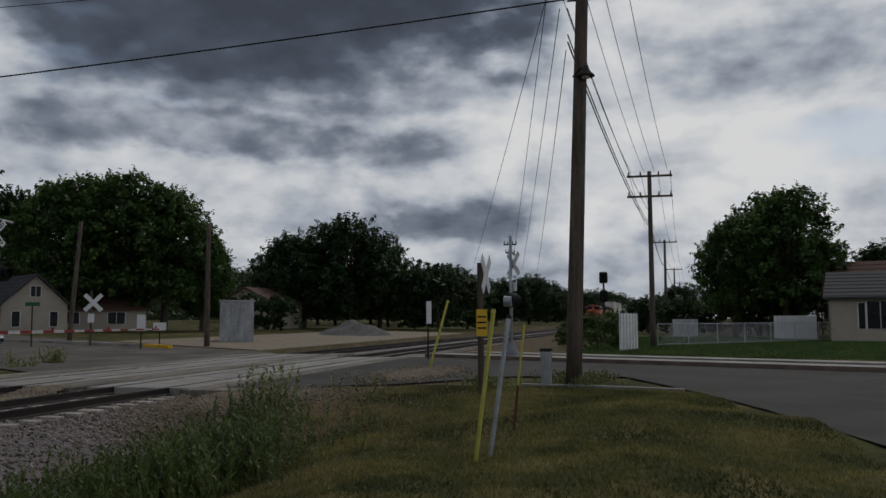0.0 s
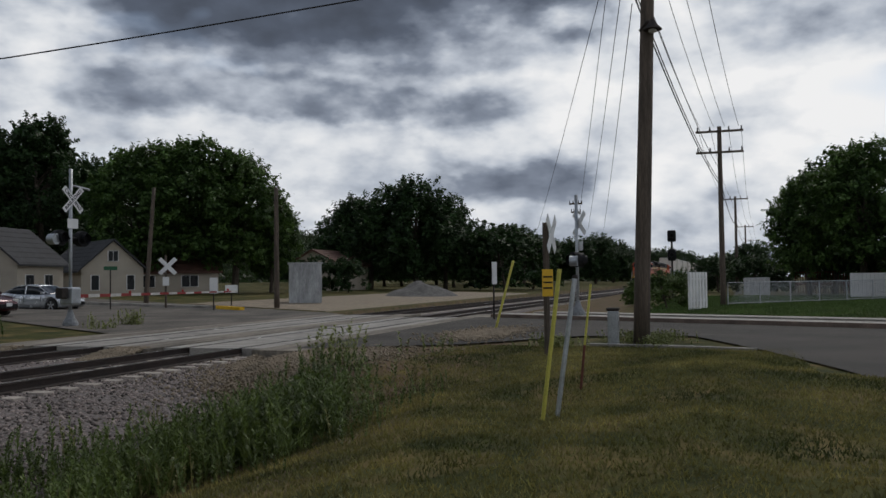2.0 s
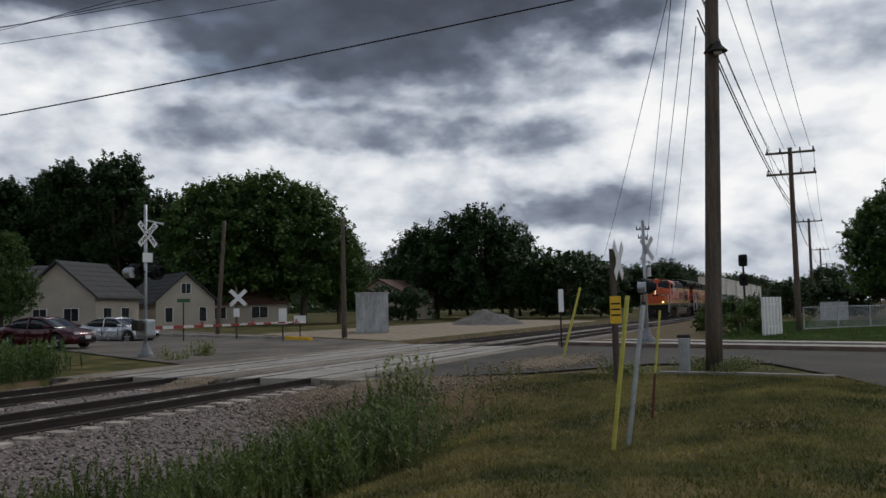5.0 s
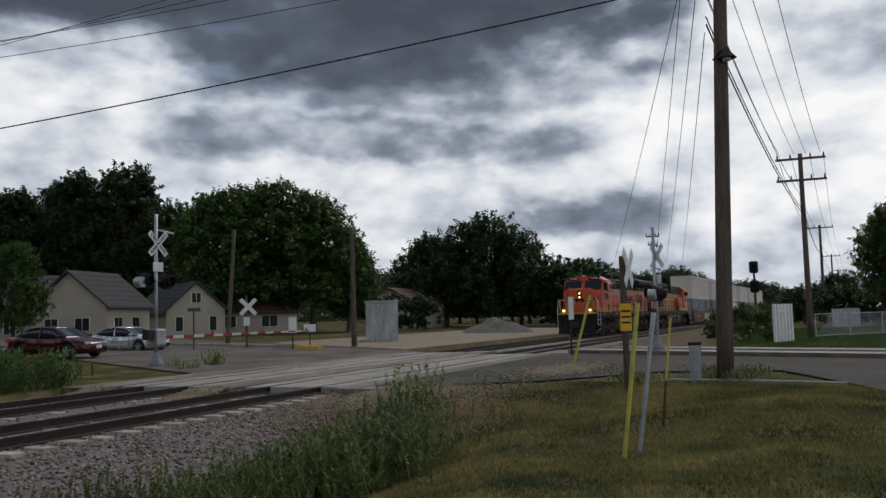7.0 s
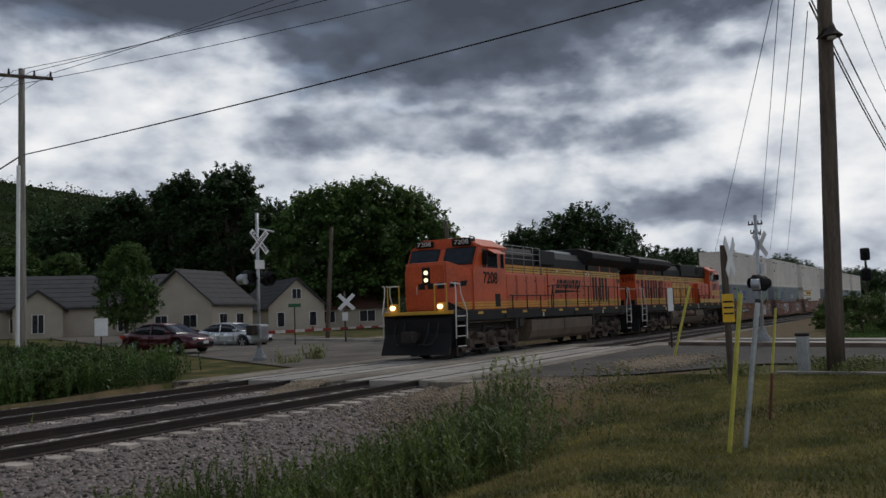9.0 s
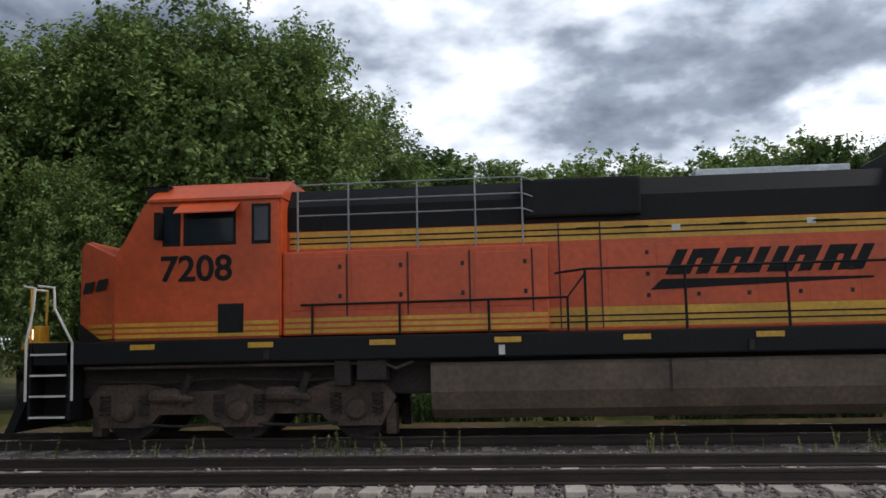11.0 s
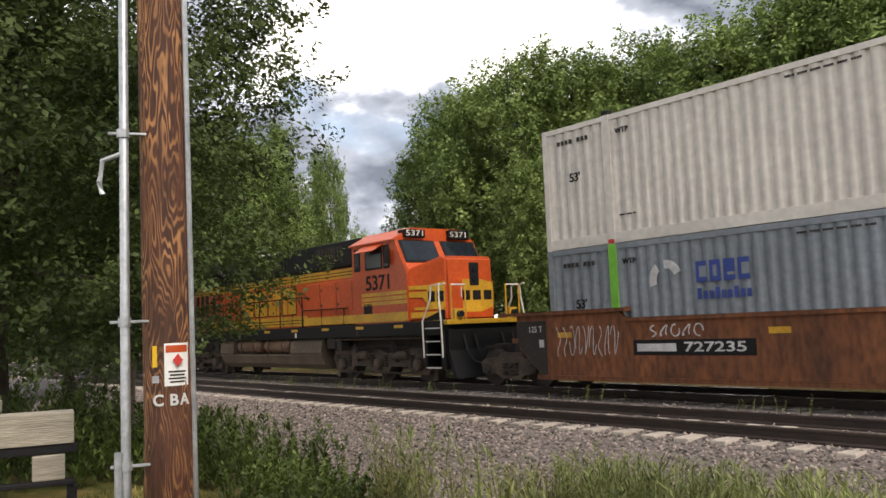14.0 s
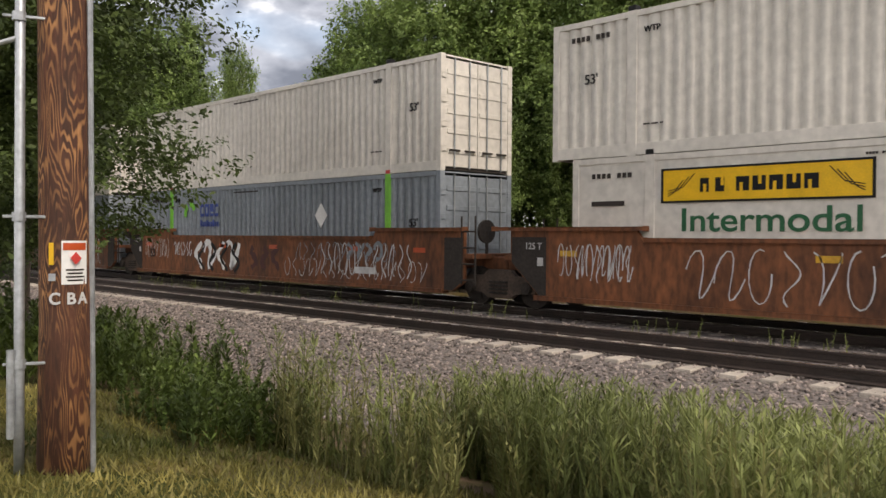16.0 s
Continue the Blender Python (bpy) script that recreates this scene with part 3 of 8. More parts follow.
def stones(name, pts, sizes, material, label):
    """Small broken stones, each a squashed octahedron."""
    n = len(pts)
    base = np.array([(1, 0, 0), (-1, 0, 0), (0, 1, 0), (0, -1, 0), (0, 0, 1), (0, 0, -1)], float)
    tri = np.array([(0, 2, 4), (2, 1, 4), (1, 3, 4), (3, 0, 4), (2, 0, 5), (1, 2, 5), (3, 1, 5), (0, 3, 5)])
    sc = sizes[:, None, None] * rng.uniform(0.55, 1.25, (n, 6, 1)) * np.array([1, 1, 0.75])
    a = rng.uniform(0, 6.28, n)
    V = base[None] * sc
    c, s = np.cos(a)[:, None], np.sin(a)[:, None]
    t = rng.uniform(-0.7, 0.7, n)[:, None]
    x, y, z = V[..., 0] * c - V[..., 1] * s, V[..., 0] * s + V[..., 1] * c, V[..., 2]
    y, z = y * np.cos(t) - z * np.sin(t), y * np.sin(t) + z * np.cos(t)
    V = np.stack([x, y, z], -1) + pts[:, None]
    F = tri[None] + 6 * np.arange(n)[:, None, None]
    ob = new(name, raw_mesh(name, V.reshape(-1, 3), F.reshape(-1, 3), material))
    return tagged(ob, label, "ballast stones", kind="stuff")


def ballast_top(y):
    return np.interp(y, [p[0] for p in BED], [p[1] for p in BED])


n = 64000
bx, by = rng.uniform(-32, 18.8, n), np.where(rng.random(n) < 0.78, rng.uniform(6.9, 11.1, n), rng.uniform(11.1, 19.0, n))
stones("ballast_stones", np.stack([bx, by, ballast_top(by) + rng.uniform(-0.02, 0.012, n)], -1), rng.uniform(0.022, 0.055, n), M["stone"], "loose grey and pinkish crushed ballast stones")
def ring_tube(bm, pts, radii, seg=12):
    """One continuous tube through pts."""
    rings = []
    for i, (p, r) in enumerate(zip(pts, radii)):
        a, b = Vector(pts[max(0, i - 1)]), Vector(pts[min(len(pts) - 1, i + 1)])
        q = Vector((0, 0, 1)).rotation_difference(b - a)
        rings.append([bm.verts.new(Vector(p) + q @ Vector((r * math.cos(6.28318 * k / seg), r * math.sin(6.28318 * k / seg), 0))) for k in range(seg)])
    for u, v in zip(rings, rings[1:]):
        for k in range(seg):
            bm.faces.new((u[k], u[(k + 1) % seg], v[(k + 1) % seg], v[k]))
    bm.faces.new(rings[0][::-1]), bm.faces.new(rings[-1])
    return bm



def bent(pts, r, seg=8):
    return ring_tube(B(), pts, [r] * len(pts), seg)



# ---- trees ----
def leaves(pts, size, out=None):
    """Folded leaves, one quad each, at the points pts; they turn their faces up and outwards."""
    n = len(pts)
    nr = rng.normal(size=(n, 3)) * 0.62 + np.array([0, 0, 0.75])
    if out is not None:
        nr += out * 0.55
    nr /= np.linalg.norm(nr, axis=1)[:, None]
    d = np.cross(nr, rng.normal(size=(n, 3)))
    d /= np.linalg.norm(d, axis=1)[:, None] + 1e-9
    w = np.cross(nr, d)
    s = size * rng.uniform(0.6, 1.4, n)[:, None]
    fold = nr * s * 0.16
    a, b = pts - d * s * 0.5, pts + d * s * 0.6
    V = np.stack([a, pts + w * s * 0.30 + fold, b, pts - w * s * 0.30 + fold], 1).reshape(-1, 3)
    F = np.arange(4 * n).reshape(-1, 4)
    return V, F


def crown_points(r, n, lobes, height, radius, base, spiky=1.0, each=26, fatness=0.042):
    """Leaf points on shoots: lobes round a stem carry shoots that reach out and up, with gaps between them."""
    ctr = []
    for _ in range(lobes):
        k = r.random()
        z = base + (height - base) * (0.10 + 0.84 * k)
        prof = math.sin(math.pi * (0.14 + 0.78 * k) ** 0.8) ** 0.7
        a, q = r.uniform(0, 6.283), radius * prof * math.sqrt(r.uniform(0.12, 1.0)) * 0.82
        ctr.append((q * math.cos(a), q * math.sin(a), z, radius * r.uniform(0.12, 0.27)))
    ctr = np.array(ctr)
    shoots = max(60, n // each)
    pick = r.integers(0, lobes, shoots)
    d = r.normal(size=(shoots, 3))
    d /= np.linalg.norm(d, axis=1)[:, None]
    root = ctr[pick, :3] + d * (ctr[pick, 3] * r.uniform(0.35, 0.95, shoots))[:, None] * np.array([1, 1, 1.1])
    axis = d * 0.8 + np.array([0, 0, 0.55]) + ctr[pick, :3] * np.array([0.6, 0.6, 0]) / radius
    axis /= np.linalg.norm(axis, axis=1)[:, None]
    reach = radius * r.uniform(0.07, 0.20, shoots) * spiky
    of = r.integers(0, shoots, n)
    u = r.random(n) ** 0.8
    fat = radius * fatness * (1.15 - 0.75 * u)
    p = root[of] + axis[of] * (reach[of] * u)[:, None] + r.normal(size=(n, 3)) * fat[:, None]
    keep = p[:, 2] > base * 0.75
    return p[keep], ctr, axis[of][keep]


TREES = {}


def tree_mesh(key, height, radius, base, n, leaf, material, lobes=46, seed=1, trunk=0.28, spiky=1.0, each=26, fatness=0.042):
    """Builds trunk and crown meshes once for a kind of tree."""
    r = np.random.default_rng(seed)
    p, ctr, out = crown_points(r, n, lobes, height, radius, base, spiky, each, fatness)
    k = np.array([radius / np.percentile(np.hypot(p[:, 0], p[:, 1]), 99)] * 2 + [height / np.percentile(p[:, 2], 99.9)])
    p, ctr = p * k, ctr * np.append(k, 1.0)
    V, F = leaves(p, leaf, out)
    crown = raw_mesh("crown", V, F, material)
    bm = B()
    pts = [(0, 0, -0.3), (r.normal() * 0.1, r.normal() * 0.1, base), (r.normal() * 0.4, r.normal() * 0.4, height * 0.62), (r.normal() * 0.5, r.normal() * 0.5, height * 0.9)]
    rad = [trunk * 1.3, trunk, trunk * 0.55, trunk * 0.15]
    for a, b, c, d in zip(pts, pts[1:], rad, rad[1:]):
        rod(bm, a, b, c, d, 9, False)
    for i in range(14):
        k = 0.25 + 0.6 * i / 14
        q = Vector(pts[1]).lerp(Vector(pts[3]), k * 0.9 - 0.12)
        c = ctr[r.integers(0, lobes)]
        rod(bm, q, c[:3], trunk * 0.34, trunk * 0.07, 6, False)
    me = bpy.data.meshes.new("trunk")
    bm.to_mesh(me), bm.free()
    me.materials.append(M["bark"])
    TREES[key] = (me, crown, height)


def plant(key, x, y, height, label, wide=1.0, z=None, turn=None, group="trees"):
    me, crown, h = TREES[key]
    t = thing("tree", label, "tree", None, group)
    s = height / h
    t.matrix_basis = pose(x, y, float(terrain(x, y)) if z is None else z, 0, 0, rng.uniform(0, 360) if turn is None else turn)
    for nm, data in (("trunk", me), ("crown", crown)):
        o = new(nm, data)
        o.parent = t
        o.scale = (s * wide, s * wide, s)
    return t


tree_mesh("maple", 12.0, 5.2, 2.2, 26000, 0.30, M["leaf_a"], 84, 3, spiky=1.5)
tree_mesh("oak", 12.0, 6.2, 1.2, 26000, 0.33, M["leaf_b"], 84, 5)
tree_mesh("grove", 12.0, 6.0, 1.2, 30000, 0.27, M["leaf_n"], 84, 6)
tree_mesh("tall", 15.0, 4.8, 2.6, 26000, 0.32, M["leaf_b"], 90, 8, spiky=1.3)
tree_mesh("near", 14.0, 5.4, 1.5, 60000, 0.19, M["leaf_n"], 105, 12, spiky=1.3)
tree_mesh("near2", 15.0, 5.0, 2.2, 60000, 0.19, M["leaf_n"], 95, 17, spiky=1.5)
tree_mesh("feathery", 11.0, 4.6, 1.2, 190000, 0.078, M["leaf_f"], 100, 31, 0.2, 2.0, 110, 0.032)
tree_mesh("bush", 3.2, 2.6, 0.2, 9000, 0.16, M["leaf_c"], 26, 21, 0.08, 1.3)
tree_mesh("shrub", 5.0, 3.4, 0.3, 10000, 0.24, M["leaf_b"], 30, 23, 0.1)


def pol(az, r):
    return -math.sin(radians(az)) * r, math.cos(radians(az)) * r


def at(key, az, r, el, label, wide=1.0):
    """A tree seen at a bearing, at a distance, whose top stands at an elevation."""
    x, y = pol(az, r)
    z = float(terrain(x, y))
    return plant(key, x, y, EYE + r * math.tan(radians(el)) - z, label, wide, z)


# broadleaf trees along the far road and behind the houses
for az, r, el, wide, key in ((-41.5, 118, 8.4, 1.1, "tall"), (-44.8, 112, 9.6, 1.0, "tall"), (-48.0, 108, 10.2, 0.95, "tall"), (-50.8, 112, 7.9, 0.7, "tall"), (-38.5, 120, 7.4, 1.1, "oak"), (-46.5, 125, 8.6, 1.1, "oak")):
    at(key, az, r, el, "tall dark green broadleaf tree behind the house", wide)
for az, r, el, wide, key in ((-53.6, 92, 8.6, 0.92, "maple"), (-56.4, 92, 9.1, 1.0, "maple"), (-59.3, 92, 8.4, 0.95, "maple"), (-61.6, 94, 5.8, 0.75, "maple")):
    at(key, az, r, el, "green silver maple with an upright crown beside the road", wide)
for az, r, el, wide, key in ((-68.0, 118, 5.9, 1.0, "oak"), (-71.0, 115, 6.9, 0.95, "oak"), (-72.9, 118, 5.6, 0.9, "oak"), (-66.4, 125, 4.9, 1.0, "oak")):
    at(key, az, r, el, "dark round-crowned tree behind the gravel pile", wide)
for i, az in enumerate(np.arange(-62, -90, -1.15)):
    r = 165 + 25 * math.sin(i * 1.7) + max(0, (-az - 74)) * 9
    el = np.interp(-az, [62, 74, 76.8, 79.5, 84.5, 90], [2.6, 3.6, 3.9, 3.3, 2.5, 1.3]) * rng.uniform(0.8, 1.05)
    at("oak", az, r, el, "dark tree in the distant belt beside the line", 1.2)
for az, r, el in ((-76.8, 118, 3.8), (-64.5, 96, 1.8), (-66.5, 96, 1.6), (-75.2, 120, 2.0), (-78.6, 130, 2.6)):
    at("shrub", az, r, el, "dark bushy shrub by the far tree belt", 1.1)
for az, r, el, wide, key in ((-98.6, 78, 7.9, 0.95, "maple"), (-95.6, 80, 6.2, 0.8, "maple"), (-97.0, 82, 7.0, 0.9, "oak")):
    at(key, az, r, el, "dense green maple behind the chain-link fence", wide)
for az, r, el in ((-104.5, 120, 4.5), (-106, 120, 5.0), (-92.5, 130, 2.2), (-91.2, 150, 1.6), (-102, 140, 3.2)):
    at("oak", az, r, el, "distant dark tree beyond the back gardens", 1.1)
for az, r, el, wide in ((-87.2, 47, 0.55, 1.0), (-86.0, 52, 0.3, 1.0), (-88.2, 60, 0.5, 1.0)):
    at("bush", az, r, el, "light green roadside bush beside the track", wide)
for az, r, el in ((-92.4, 92, 1.4), (-94.6, 90, 1.1), (-96.4, 92, 1.5), (-98.6, 92, 1.2), (-100.6, 92, 1.6), (-90.4, 96, 1.5), (-102.5, 90, 1.2)):
    at("shrub", az, r, el, "dark garden shrub behind the chain-link fence", 1.2)
at("maple", -41.6, 62, 5.2, "young green street tree in front of the house", 0.72)
# the grove on the open ground beyond the siren
for az, r, el, wide, key in ((-15.5, 66, 12.0, 1.0, "grove"), (-18.6, 64, 11.6, 0.8, "maple"), (-5.2, 60, 11.9, 1.0, "grove"), (-10.5, 72, 11.4, 1.1, "grove"), (-1.0, 62, 11.3, 1.0, "grove"), (-13.0, 58, 10.6, 0.8, "maple"), (-8.4, 52, 8.6, 0.75, "grove"), (3.5, 60, 12.0, 1.0, "grove"), (7.5, 56, 12.5, 1.0, "maple"), (-20.8, 74, 4.0, 0.9, "maple")):
    at(key, az, r, el, "broad green tree on the grass beyond the siren", wide)
for az, r, el, wide, key in ((-28.5, 95, 5.0, 1.3, "oak"), (-31.5, 100, 5.6, 1.2, "oak"), (-25.5, 105, 4.6, 1.3, "oak"), (-35, 105, 5.0, 1.2, "maple"), (-38.0, 100, 4.6, 1.0, "maple"), (-22.5, 110, 4.4, 1.3, "oak")):
    at(key, az, r, el, "dark tree at the foot of the hill", wide)
# the wood behind the far track, and overhanging boughs beside the wooden pole
for az, r, el, wide, key in ((52.6, 38, 12.0, 0.62, "near"), (50.5, 36, 15.8, 0.8, "near2"), (47.2, 33, 17.0, 0.85, "near"), (43.4, 32, 17.6, 0.9, "near2"), (39.5, 33, 17.4, 0.9, "near"), (35.8, 31, 17.6, 0.9, "near2"), (31.5, 30, 18.8, 0.95, "near"), (27.0, 30, 20.5, 0.95, "near2"), (22.5, 30, 21.5, 0.95, "near"), (17.0, 30, 21.0, 0.95, "near2"), (12, 40, 16.0, 1.0, "near"),
                             (52.6, 44, 6.4, 0.7, "near"), (45.0, 28, 11.0, 0.8, "near"), (37.0, 28, 10.5, 0.8, "near2"), (29.5, 27, 11.5, 0.8, "near"), (21, 27, 12, 0.9, "near2")):
    at(key, az, r, el, "leafy green tree in the wood behind the far track", wide)
for az, r, el, wide, key in ((59.6, 62, 12.0, 0.36, "near"), (63.4, 58, 13.4, 0.62, "near2"), (61.5, 70, 9.0, 0.8, "near2"), (65.5, 52, 13.0, 0.9, "near"), (57.0, 90, 6.4, 1.0, "near"), (69, 46, 13.5, 0.9, "near"), (74, 40, 15, 0.9, "near2"), (79, 38, 16, 0.9, "near"), (55.6, 110, 5.2, 1.0, "near2")):
    at(key, az, r, el, "green tree beside the line in the distance", wide)


# ---- poles and wires ----
def utility_pole(x, y, top, r=0.17, arms=((0.35, 2.4),), label="weathered wooden utility pole with a crossarm", z=None, lean=(0, 0), turn=0.0, material="wood_pole"):
    z = float(terrain(x, y)) if z is None else z
    t = thing("utility_pole", label, "utility pole", pose(x, y, z, 0, 0, turn), "utility poles")
    bm = B()
    h = top - z
    steps = 8
    ks = [i / steps for i in range(steps + 1)]
    ring_tube(bm, [(lean[0] * k, lean[1] * k, h * k - (0.3 if k == 0 else 0)) for k in ks], [r * (1 - 0.3 * k) for k in ks], 14)
    part("shaft", bm, M[material], t, smooth=True)
    for down, w in arms:
        bm = B()
        k = 1 - down / h
        box(bm, -0.06, 0.06, -w / 2, w / 2, h - down - 0.06, h - down + 0.06, 0.012, Matrix.Translation((lean[0] * k - r, lean[1] * k, 0)))
        arm = part("crossarm", bm, M["wood_pole"], t, "grey wooden crossarm")
        for s in (-0.46, -0.2, 0.2, 0.46):
            bm = B()
            rod(bm, (lean[0] * k - r, lean[1] * k + s * w, h - down + 0.06), (lean[0] * k - r, lean[1] * k + s * w, h - down + 0.28), 0.05, 0.03, 8)
            part("insulator", bm, M["grime"], arm, "dark pin insulator")
    return t


def wire(name, p, q, sag, r, label="thin black overhead wire", parent=None):
    cu = bpy.data.curves.new(name, "CURVE")
    cu.dimensions, cu.bevel_depth, cu.bevel_resolution = "3D", r, 1
    sp = cu.splines.new("POLY")
    sp.points.add(24)
    for i in range(25):
        k = i / 24
        v = Vector(p).lerp(Vector(q), k)
        sp.points[i].co = (v.x, v.y, v.z - 4 * sag * k * (1 - k), 1)
    cu.materials.append(M["wire"])
    return tagged(new(name, cu), label, "overhead wire", "overhead wires")


BIG = (22.1, 1.73)
FARP = pol(-35.75, 38.0)
P2, P3, P4, P5 = pol(-90.6, 52), pol(-91.45, 97), pol(-92.0, 150), pol(-92.3, 210)
utility_pole(*BIG, 13.2, 0.205, ((0.4, 2.4),), "tall weathered wooden utility pole with a street lamp", lean=(0.05, -0.5))
utility_pole(*FARP, 12.1, 0.17, ((0.35, 2.3),), "grey wooden utility pole with a white conduit", turn=54, material="grey_pole")
utility_pole(*P2, 10.2, 0.17, ((0.3, 2.6), (1.5, 2.6)), "dark utility pole with two crossarms beside the fence")
utility_pole(*P3, 10.1, 0.17, ((0.3, 2.6),), "distant utility pole with a crossarm")
utility_pole(*P4, 10.0, 0.17, ((0.3, 2.6),), "distant utility pole with a crossarm")
utility_pole(*P5, 10.0, 0.17, ((0.3, 2.6),), "distant utility pole with a crossarm")
utility_pole(*pol(-61.95, 52.0), 7.2, 0.17, (), "bare grey wooden pole stub by the crossing")
utility_pole(*pol(-53.9, 60.0), 8.0, 0.16, (), "leaning bare wooden pole by the far road", lean=(0.9, 0.0))
utility_pole(*pol(-81.55, 74.0), 8.4, 0.13, ((0.5, 1.1), (1.2, 0.8)), "old line-side telegraph pole with short crossarms")
c, s = math.cos(radians(54)), math.sin(radians(54))
for dy, z0, z1 in ((-1.05, 12.0, 13.7), (-0.3, 12.0, 12.7), (0.3, 12.0, 12.0), (1.05, 11.2, 11.3)):
    wire("overhead_wire", (FARP[0] - s * dy, FARP[1] + c * dy, z0), (BIG[0] + dy * 0.1, BIG[1], z1), 0.3, 0.011)
    wire("overhead_wire", (FARP[0] - s * dy, FARP[1] + c * dy, z0), (FARP[0] + 14, FARP[1] + 46, 12.5), 0.5, 0.011)
    wire("overhead_wire", (BIG[0] - 0.2, BIG[1] + dy, 13.0), (P2[0], P2[1] + dy, 10.2), 0.6, 0.012)
wire("overhead_cable", (FARP[0], FARP[1], 8.6), (BIG[0], BIG[1], 9.85), 0.15, 0.022, "thick black overhead cable bundle")
wire("overhead_cable", (FARP[0], FARP[1], 8.6), (FARP[0] + 14, FARP[1] + 46, 8.6), 0.9, 0.03, "thick black overhead cable bundle")
wire("overhead_cable", (BIG[0], BIG[1], 9.8), (BIG[0] - 3.5, BIG[1] - 30, 9.6), 0.3, 0.028, "thick black overhead cable bundle")
wire("overhead_cable", (BIG[0], BIG[1], 10.0), (BIG[0] - 3.5, BIG[1] - 30, 10.6), 0.3, 0.018, "thin black overhead cable span")
for dz, r in ((8.7, 0.022), (8.9, 0.018), (9.6, 0.014)):
    wire("overhead_cable", (BIG[0], BIG[1], dz), (P2[0], P2[1], dz - 1.9), 0.5, r, "black overhead cable along the pole line")
for dy, dz, daz in ((0.55, 9.9, -79.0), (0.5, 10.2, -81.6), (0.2, 9.6, -82.3), (0.05, 8.5, -83.3)):
    x, y = pol(daz, 74)
    wire("overhead_wire", (BIG[0], BIG[1] + dy, dz), (x, y, 5.7), 0.2, 0.011)
for a, b in ((P2, P3), (P3, P4), (P4, P5)):
    for dy in (-1.2, -0.5, 0.5, 1.2):
        wire("overhead_wire", (a[0], a[1] + dy, 10.2), (b[0], b[1] + dy, 10.1), 0.7, 0.012)
    wire("overhead_cable", (a[0], a[1], 7.2), (b[0], b[1], 7.2), 0.7, 0.022, "black overhead cable along the pole line")

t = thing("cable_splice", "black splice case hanging on the overhead cable", "cable splice", pose(0, 0, 0))
p, q = Vector((BIG[0], BIG[1], 9.8)), Vector((BIG[0] - 3.5, BIG[1] - 30, 9.6))
bm = B()
ring_tube(bm, [p.lerp(q, k) + Vector((0, 0, -0.12)) for k in (0.055, 0.06, 0.075, 0.08)], [0.02, 0.07, 0.07, 0.02], 12)
part("case", bm, M["black"], t, smooth=True)


# ---- crossing: panels, kerbs, paved pads ----
def crossing():
    for (yc, xa, xb) in ((TRACKS[0], 19.0, 36.2), (TRACKS[1], 19.0, 38.8)):
        cr = thing("level_crossing", "worn pale concrete level crossing panels between the rails", "level crossing", pose(0, yc, 0), "crossing surfaces")
        for y0, y1 in ((-1.42, -0.82), (-0.66, 0.66), (0.82, 1.42)):
            n = int((xb - xa) / 2.44)
            for k in range(n):
                bm = B()
                a = xa + (xb - xa) / n * k
                b = xa + (xb - xa) / n * (k + 1)
                box(bm, a + 0.012, b - 0.012, y0, y1, -0.3, rng.uniform(-0.012, 0.004), 0.02)
                part("concrete_panel", bm, M["concrete"], cr)
    for y0, y1 in ((9.2, TRACKS[0] - 1.44), (TRACKS[0] + 1.44, TRACKS[1] - 1.44), (TRACKS[1] + 1.44, 18.9)):
        bm = B()
        box(bm, 18.4, 39.5, y0, y1, -0.35, 0.006)
        tagged(obj("asphalt_pad", bm, M["dusty"]), "dark patched asphalt between crossing panels", "asphalt", kind="structure")


crossing()


def kerb_line(pts, h, w, material, name, label, kind="structure"):
    bm = B()
    for (x0, y0), (x1, y1) in zip(pts, pts[1:]):
        d = Vector((x1 - x0, y1 - y0, 0))
        nrm = Vector((d.y, -d.x, 0)).normalized() * w
        z0, z1 = road_z(x0, y0), road_z(x1, y1)
        p = [Vector((x0, y0, z0)), Vector((x1, y1, z1))]
        lo = [bm.verts.new(q + Vector((0, 0, -0.2))) for q in (p[0], p[1], p[1] + nrm, p[0] + nrm)]
        hi = [bm.verts.new(q + Vector((0, 0, h))) for q in (p[0], p[1], p[1] + nrm, p[0] + nrm)]
        bm.faces.new(hi)
        for i in range(4):
            bm.faces.new((lo[i], lo[(i + 1) % 4], hi[(i + 1) % 4], hi[i]))
    bmesh.ops.recalc_face_normals(bm, faces=bm.faces)
    return tagged(obj(name, bm, M[material]), label, "kerb", kind=kind)


E0 = [(right_edge(y), y) for y in (9.0, 4.0, -2.0, -8.0, -20.0, -40.0)]
kerb_line(E0, 0.14, -0.18, "kerb", "kerb", "worn concrete kerb along the road")
kerb_line([(x + 0.18, y) for x, y in E0], 0.13, -1.3, "concrete", "pavement", "pale concrete pavement behind the kerb")
kerb_line([(x + 4.2, y - 1.0) for x, y in E0], 0.06, -1.2, "concrete", "pavement", "narrow pale concrete path across the lawn")
kerb_line([(45.5, 43.0), (42.6, 26.5)], 0.16, -0.3, "concrete", "kerb", "concrete kerb of the far side street")
kerb_line([(42.6, 26.5), (41.6, 24.4)], 0.17, -0.3, "signyellow", "kerb", "yellow painted kerb end")
kerb_line([(21.3, 2.9), (20.95, 1.0), (20.3, -0.9)], 0.02, 0.22, "concrete", "kerb", "broken concrete edging of the lawn corner")

strip("dirt_lot", [(y, 42 + 0.5 * (y - 18), 96 + 0.4 * (y - 18)) for y in (18.4, 20, 22, 25, 29, 33)], lambda x, y: float(terrain(x, y)) + 0.03, M["soil"], "bare sandy lot beside the far track", "dirt")
